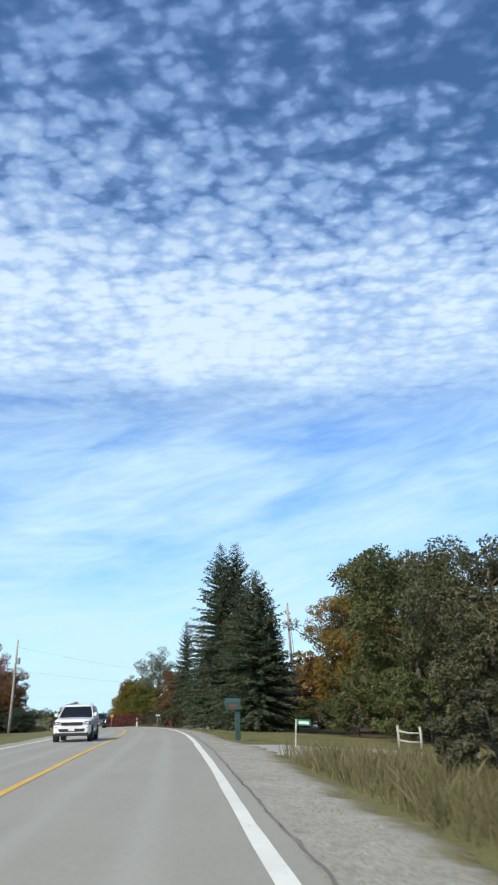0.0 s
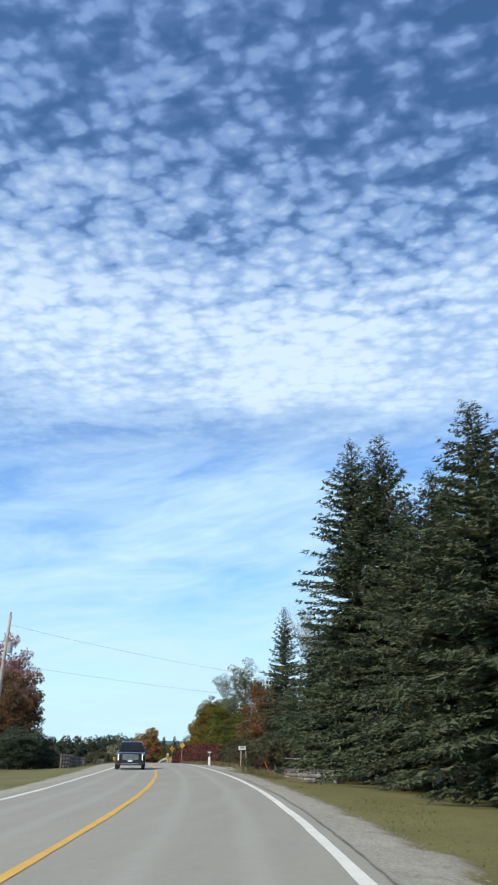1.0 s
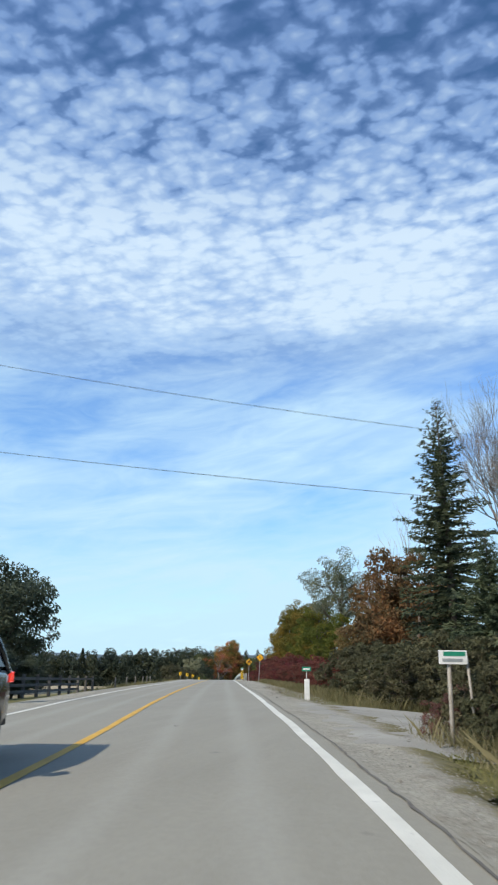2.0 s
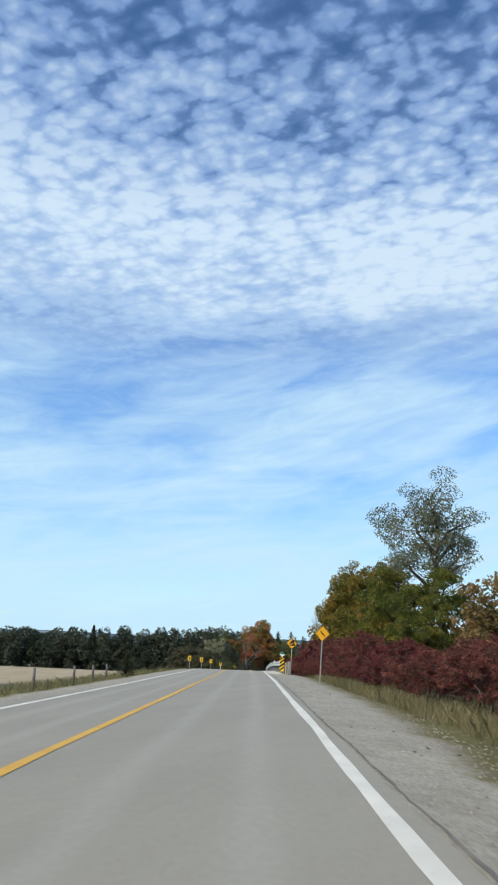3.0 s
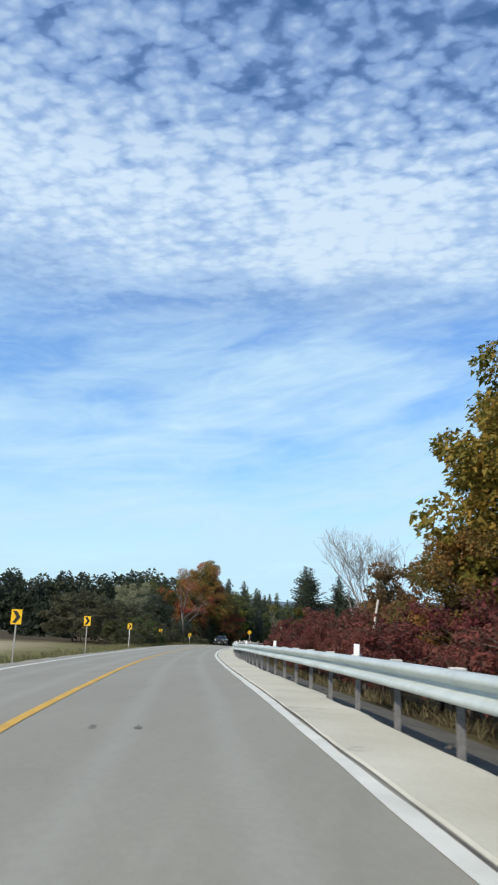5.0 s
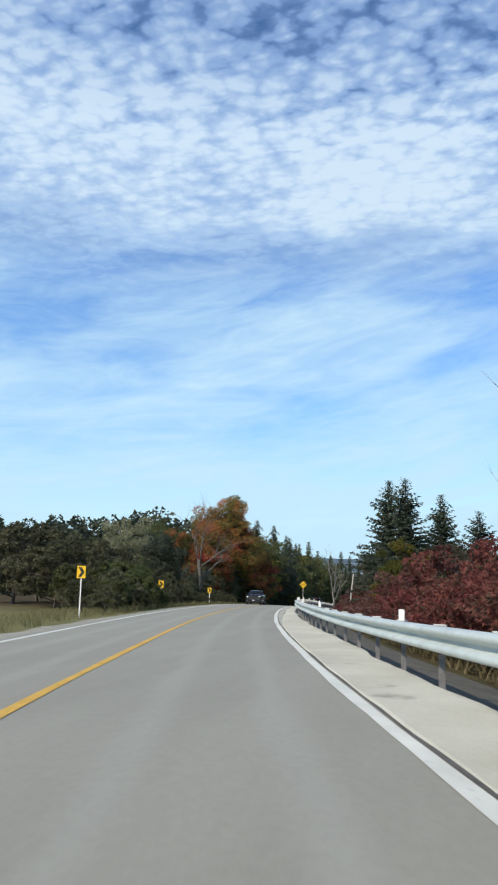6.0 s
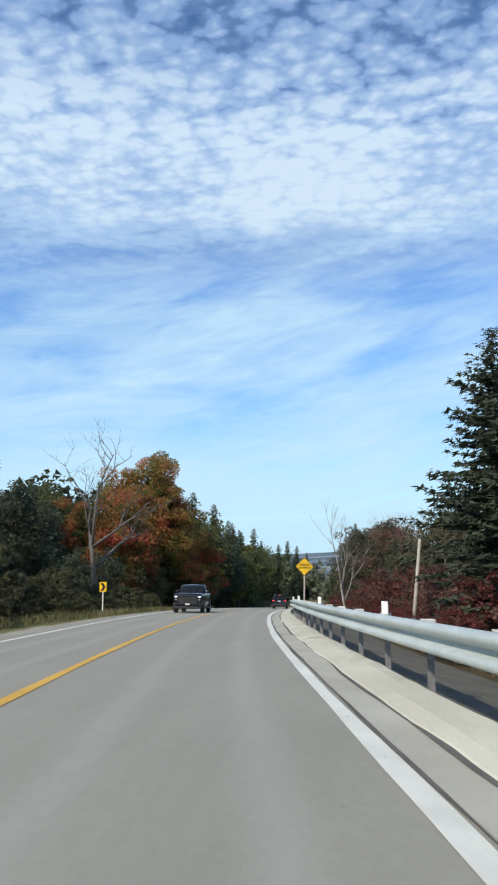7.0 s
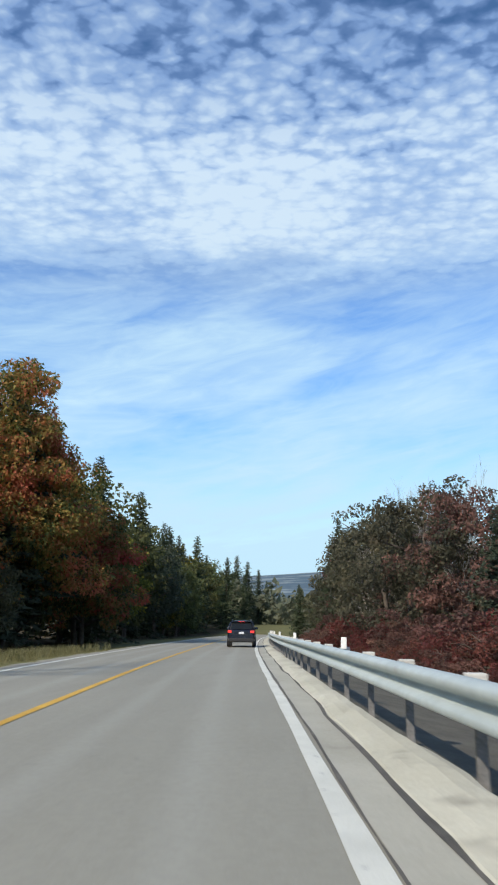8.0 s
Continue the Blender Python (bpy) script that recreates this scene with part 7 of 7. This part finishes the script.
    part("rear_window", quad_panel((-wb * 0.9, r0 - 0.01, zb + 0.08), (wb * 0.9, r0 - 0.01, zb + 0.08), (wr * 0.92, r1 - 0.01, zr - 0.02), (-wr * 0.92, r1 - 0.01, zr - 0.02), (0, -1, 0.5), 0.008, 0.06), GLASS, ob, "tinted rear window")
    R_ = 0.355 if style == "suv" else 0.40
    for sx in (-1, 1):
        for yy in (L - 0.92, -L + 1.0):
            part("wheel_arch", disc(bmesh.new(), (sx * (W - 0.10), yy, R_ + 0.02), R_ + 0.07, 0.22, "x", 28), TRIM, ob, "dark wheel arch")
            wheel(ob, sx * (W - 0.085), yy, R_, 0.23)
    # nose
    part("front_bumper", box(bmesh.new(), -W * 0.88, W * 0.88, L - 0.16, L + 0.03, 0.27, 0.42, 0.04), TRIM, ob, "dark lower bumper")
    if style == "pickup":
        grille_z, gw, bars, lamp_z, metal = (0.58, 1.04), W * 0.64, 4, (0.98, 1.08), TRIM
    elif coat is BLACK_PAINT:
        grille_z, gw, bars, lamp_z, metal = (0.60, 0.97), W * 0.62, 6, (0.58, 0.99), CHROME
    else:
        grille_z, gw, bars, lamp_z, metal = (0.76, 0.90), W * 0.60, 3, (0.80, 0.92), TRIM
    grille = part("grille", plate(bmesh.new(), [(-gw * 0.86, grille_z[0]), (gw * 0.86, grille_z[0]), (gw, (grille_z[0] + grille_z[1]) / 2), (gw * 0.95, grille_z[1]), (-gw * 0.95, grille_z[1]), (-gw, (grille_z[0] + grille_z[1]) / 2)], L - 0.05, L + 0.03), TRIM, ob, "dark grille")
    for k in range(bars):
        q = grille_z[0] + (grille_z[1] - grille_z[0]) * (k + 0.5) / bars
        part("grille_bar", box(bmesh.new(), -gw * 0.86, gw * 0.86, L + 0.03, L + 0.042, q - 0.010, q + 0.010, 0.004), metal, grille)
    if metal is CHROME:
        for k in range(9):
            q = -gw * 0.8 + gw * 1.6 * k / 8
            part("grille_bar", box(bmesh.new(), q - 0.007, q + 0.007, L + 0.03, L + 0.040, grille_z[0] + 0.02, grille_z[1] - 0.02), metal, grille)
        part("skid_strip", box(bmesh.new(), -W * 0.60, W * 0.60, L + 0.02, L + 0.045, 0.345, 0.385, 0.01), CHROME, ob, "bright strip on the lower bumper")
    if style == "pickup":
        part("bumper_bar", box(bmesh.new(), -W * 0.93, W * 0.93, L - 0.06, L + 0.07, 0.47, 0.60, 0.03), coat, ob, "black bumper bar")
        part("bonnet_edge", box(bmesh.new(), -W * 0.80, W * 0.80, L - 0.02, L + 0.045, 1.085, 1.115, 0.008), metal, ob)
    elif metal is TRIM:
        part("intake", plate(bmesh.new(), [(-W * 0.62, 0.47), (W * 0.62, 0.47), (W * 0.70, 0.60), (-W * 0.70, 0.60)], L - 0.05, L + 0.022), TRIM, ob, "dark lower air intake")
    for sx in (-1, 1):
        if metal is CHROME:
            part("headlight", box(bmesh.new(), sx * W * 0.83 - 0.026, sx * W * 0.83 + 0.026, L - 0.14, L + 0.012, lamp_z[0], lamp_z[1], 0.012), LAMP_WHITE, ob, "upright lit headlight")
        else:
            housing = part("headlight", box(bmesh.new(), sx * W * 0.79 - 0.15, sx * W * 0.79 + 0.13, L - 0.18, L + 0.008, lamp_z[0] - 0.02, lamp_z[1] + 0.02, 0.02), TRIM, ob, "dark headlight housing")
            part("lens", box(bmesh.new(), sx * W * 0.79 - 0.09, sx * W * 0.79 + 0.08, L + 0.008, L + 0.016, lamp_z[0] + 0.015, lamp_z[1] - 0.012, 0.003), LAMP_OFF if coat is WHITE_CAR else LAMP_WHITE, housing, "clear lens")
            part("fog_lamp", box(bmesh.new(), sx * W * 0.80 - 0.07, sx * W * 0.80 + 0.06, L - 0.1, L + 0.014, lamp_z[0] - 0.16, lamp_z[0] - 0.11, 0.012), LAMP_OFF, ob, "small lower lamp")
    part("number_plate", box(bmesh.new(), -0.15, 0.15, L + 0.072, L + 0.08, 0.50, 0.60, 0.003) if style == "pickup" else box(bmesh.new(), -0.15, 0.15, L + 0.046, L + 0.056, 0.50, 0.60, 0.003), PLATE, ob, "plain pale plate")
    # tail
    part("rear_bumper", box(bmesh.new(), -W * 0.9, W * 0.9, -L - 0.04, -L + 0.2, 0.36, 0.56, 0.03), TRIM if style == "suv" else CHROME, ob, "rear bumper")
    for sx in (-1, 1):
        zt = belt - 0.10
        part("taillight", box(bmesh.new(), sx * W * 0.80 - 0.16, sx * W * 0.80 + 0.10, -L - 0.01, -L + 0.2, zt - 0.10, zt + 0.06, 0.02), LAMP_RED, ob, "lit red taillight")
    part("number_plate", box(bmesh.new(), -0.16, 0.16, -L - 0.022, -L - 0.008, belt - 0.26, belt - 0.14, 0.004), PLATE, ob, "plain pale plate")
    part("tailgate_line", box(bmesh.new(), -W * 0.7, W * 0.7, -L - 0.012, -L + 0.02, belt - 0.31, belt - 0.295), TRIM, ob)
    if style == "suv":
        part("spoiler", box(bmesh.new(), -wr, wr, r1 - 0.16, r1 + 0.05, H - 0.06, H - 0.02, 0.015), coat, ob, "roof spoiler")
        part("brake_light", box(bmesh.new(), -0.2, 0.2, r1 - 0.17, r1 - 0.15, H - 0.075, H - 0.05, 0.004), LAMP_RED, ob, "high red brake light")
        for sx in (-1, 1):
            part("roof_rail", tube(bmesh.new(), [(sx * wr * 0.9, f1 - 0.2, H + 0.0), (sx * wr * 0.9, f1 - 0.5, H + 0.04), (sx * wr * 0.9, r1 + 0.3, H + 0.04), (sx * wr * 0.9, r1 + 0.1, H)], 0.018, 6), CHROME, ob, "roof rail")
    else:
        part("bed_floor", box(bmesh.new(), -W * 0.82, W * 0.82, -L + 0.1, -L * 0.34, belt + 0.02, belt + 0.05), TRIM, ob, "dark truck bed cover")
    return ob


vehicle("parked_suv", "white SUV in the oncoming lane, dark lower trim", 29.7 + 1.83, -1.42, 180, 4.7, 1.86, 1.74, WHITE_CAR, "suv")
vehicle("parked_suv", "large black SUV with a chrome grille in the oncoming lane", 82.2 + 1.95, -1.5, 180, 5.0, 1.97, 1.80, BLACK_PAINT, "suv", 0.81)
vehicle("parked_suv", "dark blue-black SUV ahead with lit red taillights", 346.0 + 1.83, 2.32, 0, 4.7, 1.84, 1.68, BLUE_BLACK, "suv", 0.88)
vehicle("parked_pickup", "black pickup truck in the oncoming lane, lights on", 302.6 + 2.2, -1.25, 180, 5.7, 1.98, 1.88, BLACK_PAINT, "pickup", 0.78)
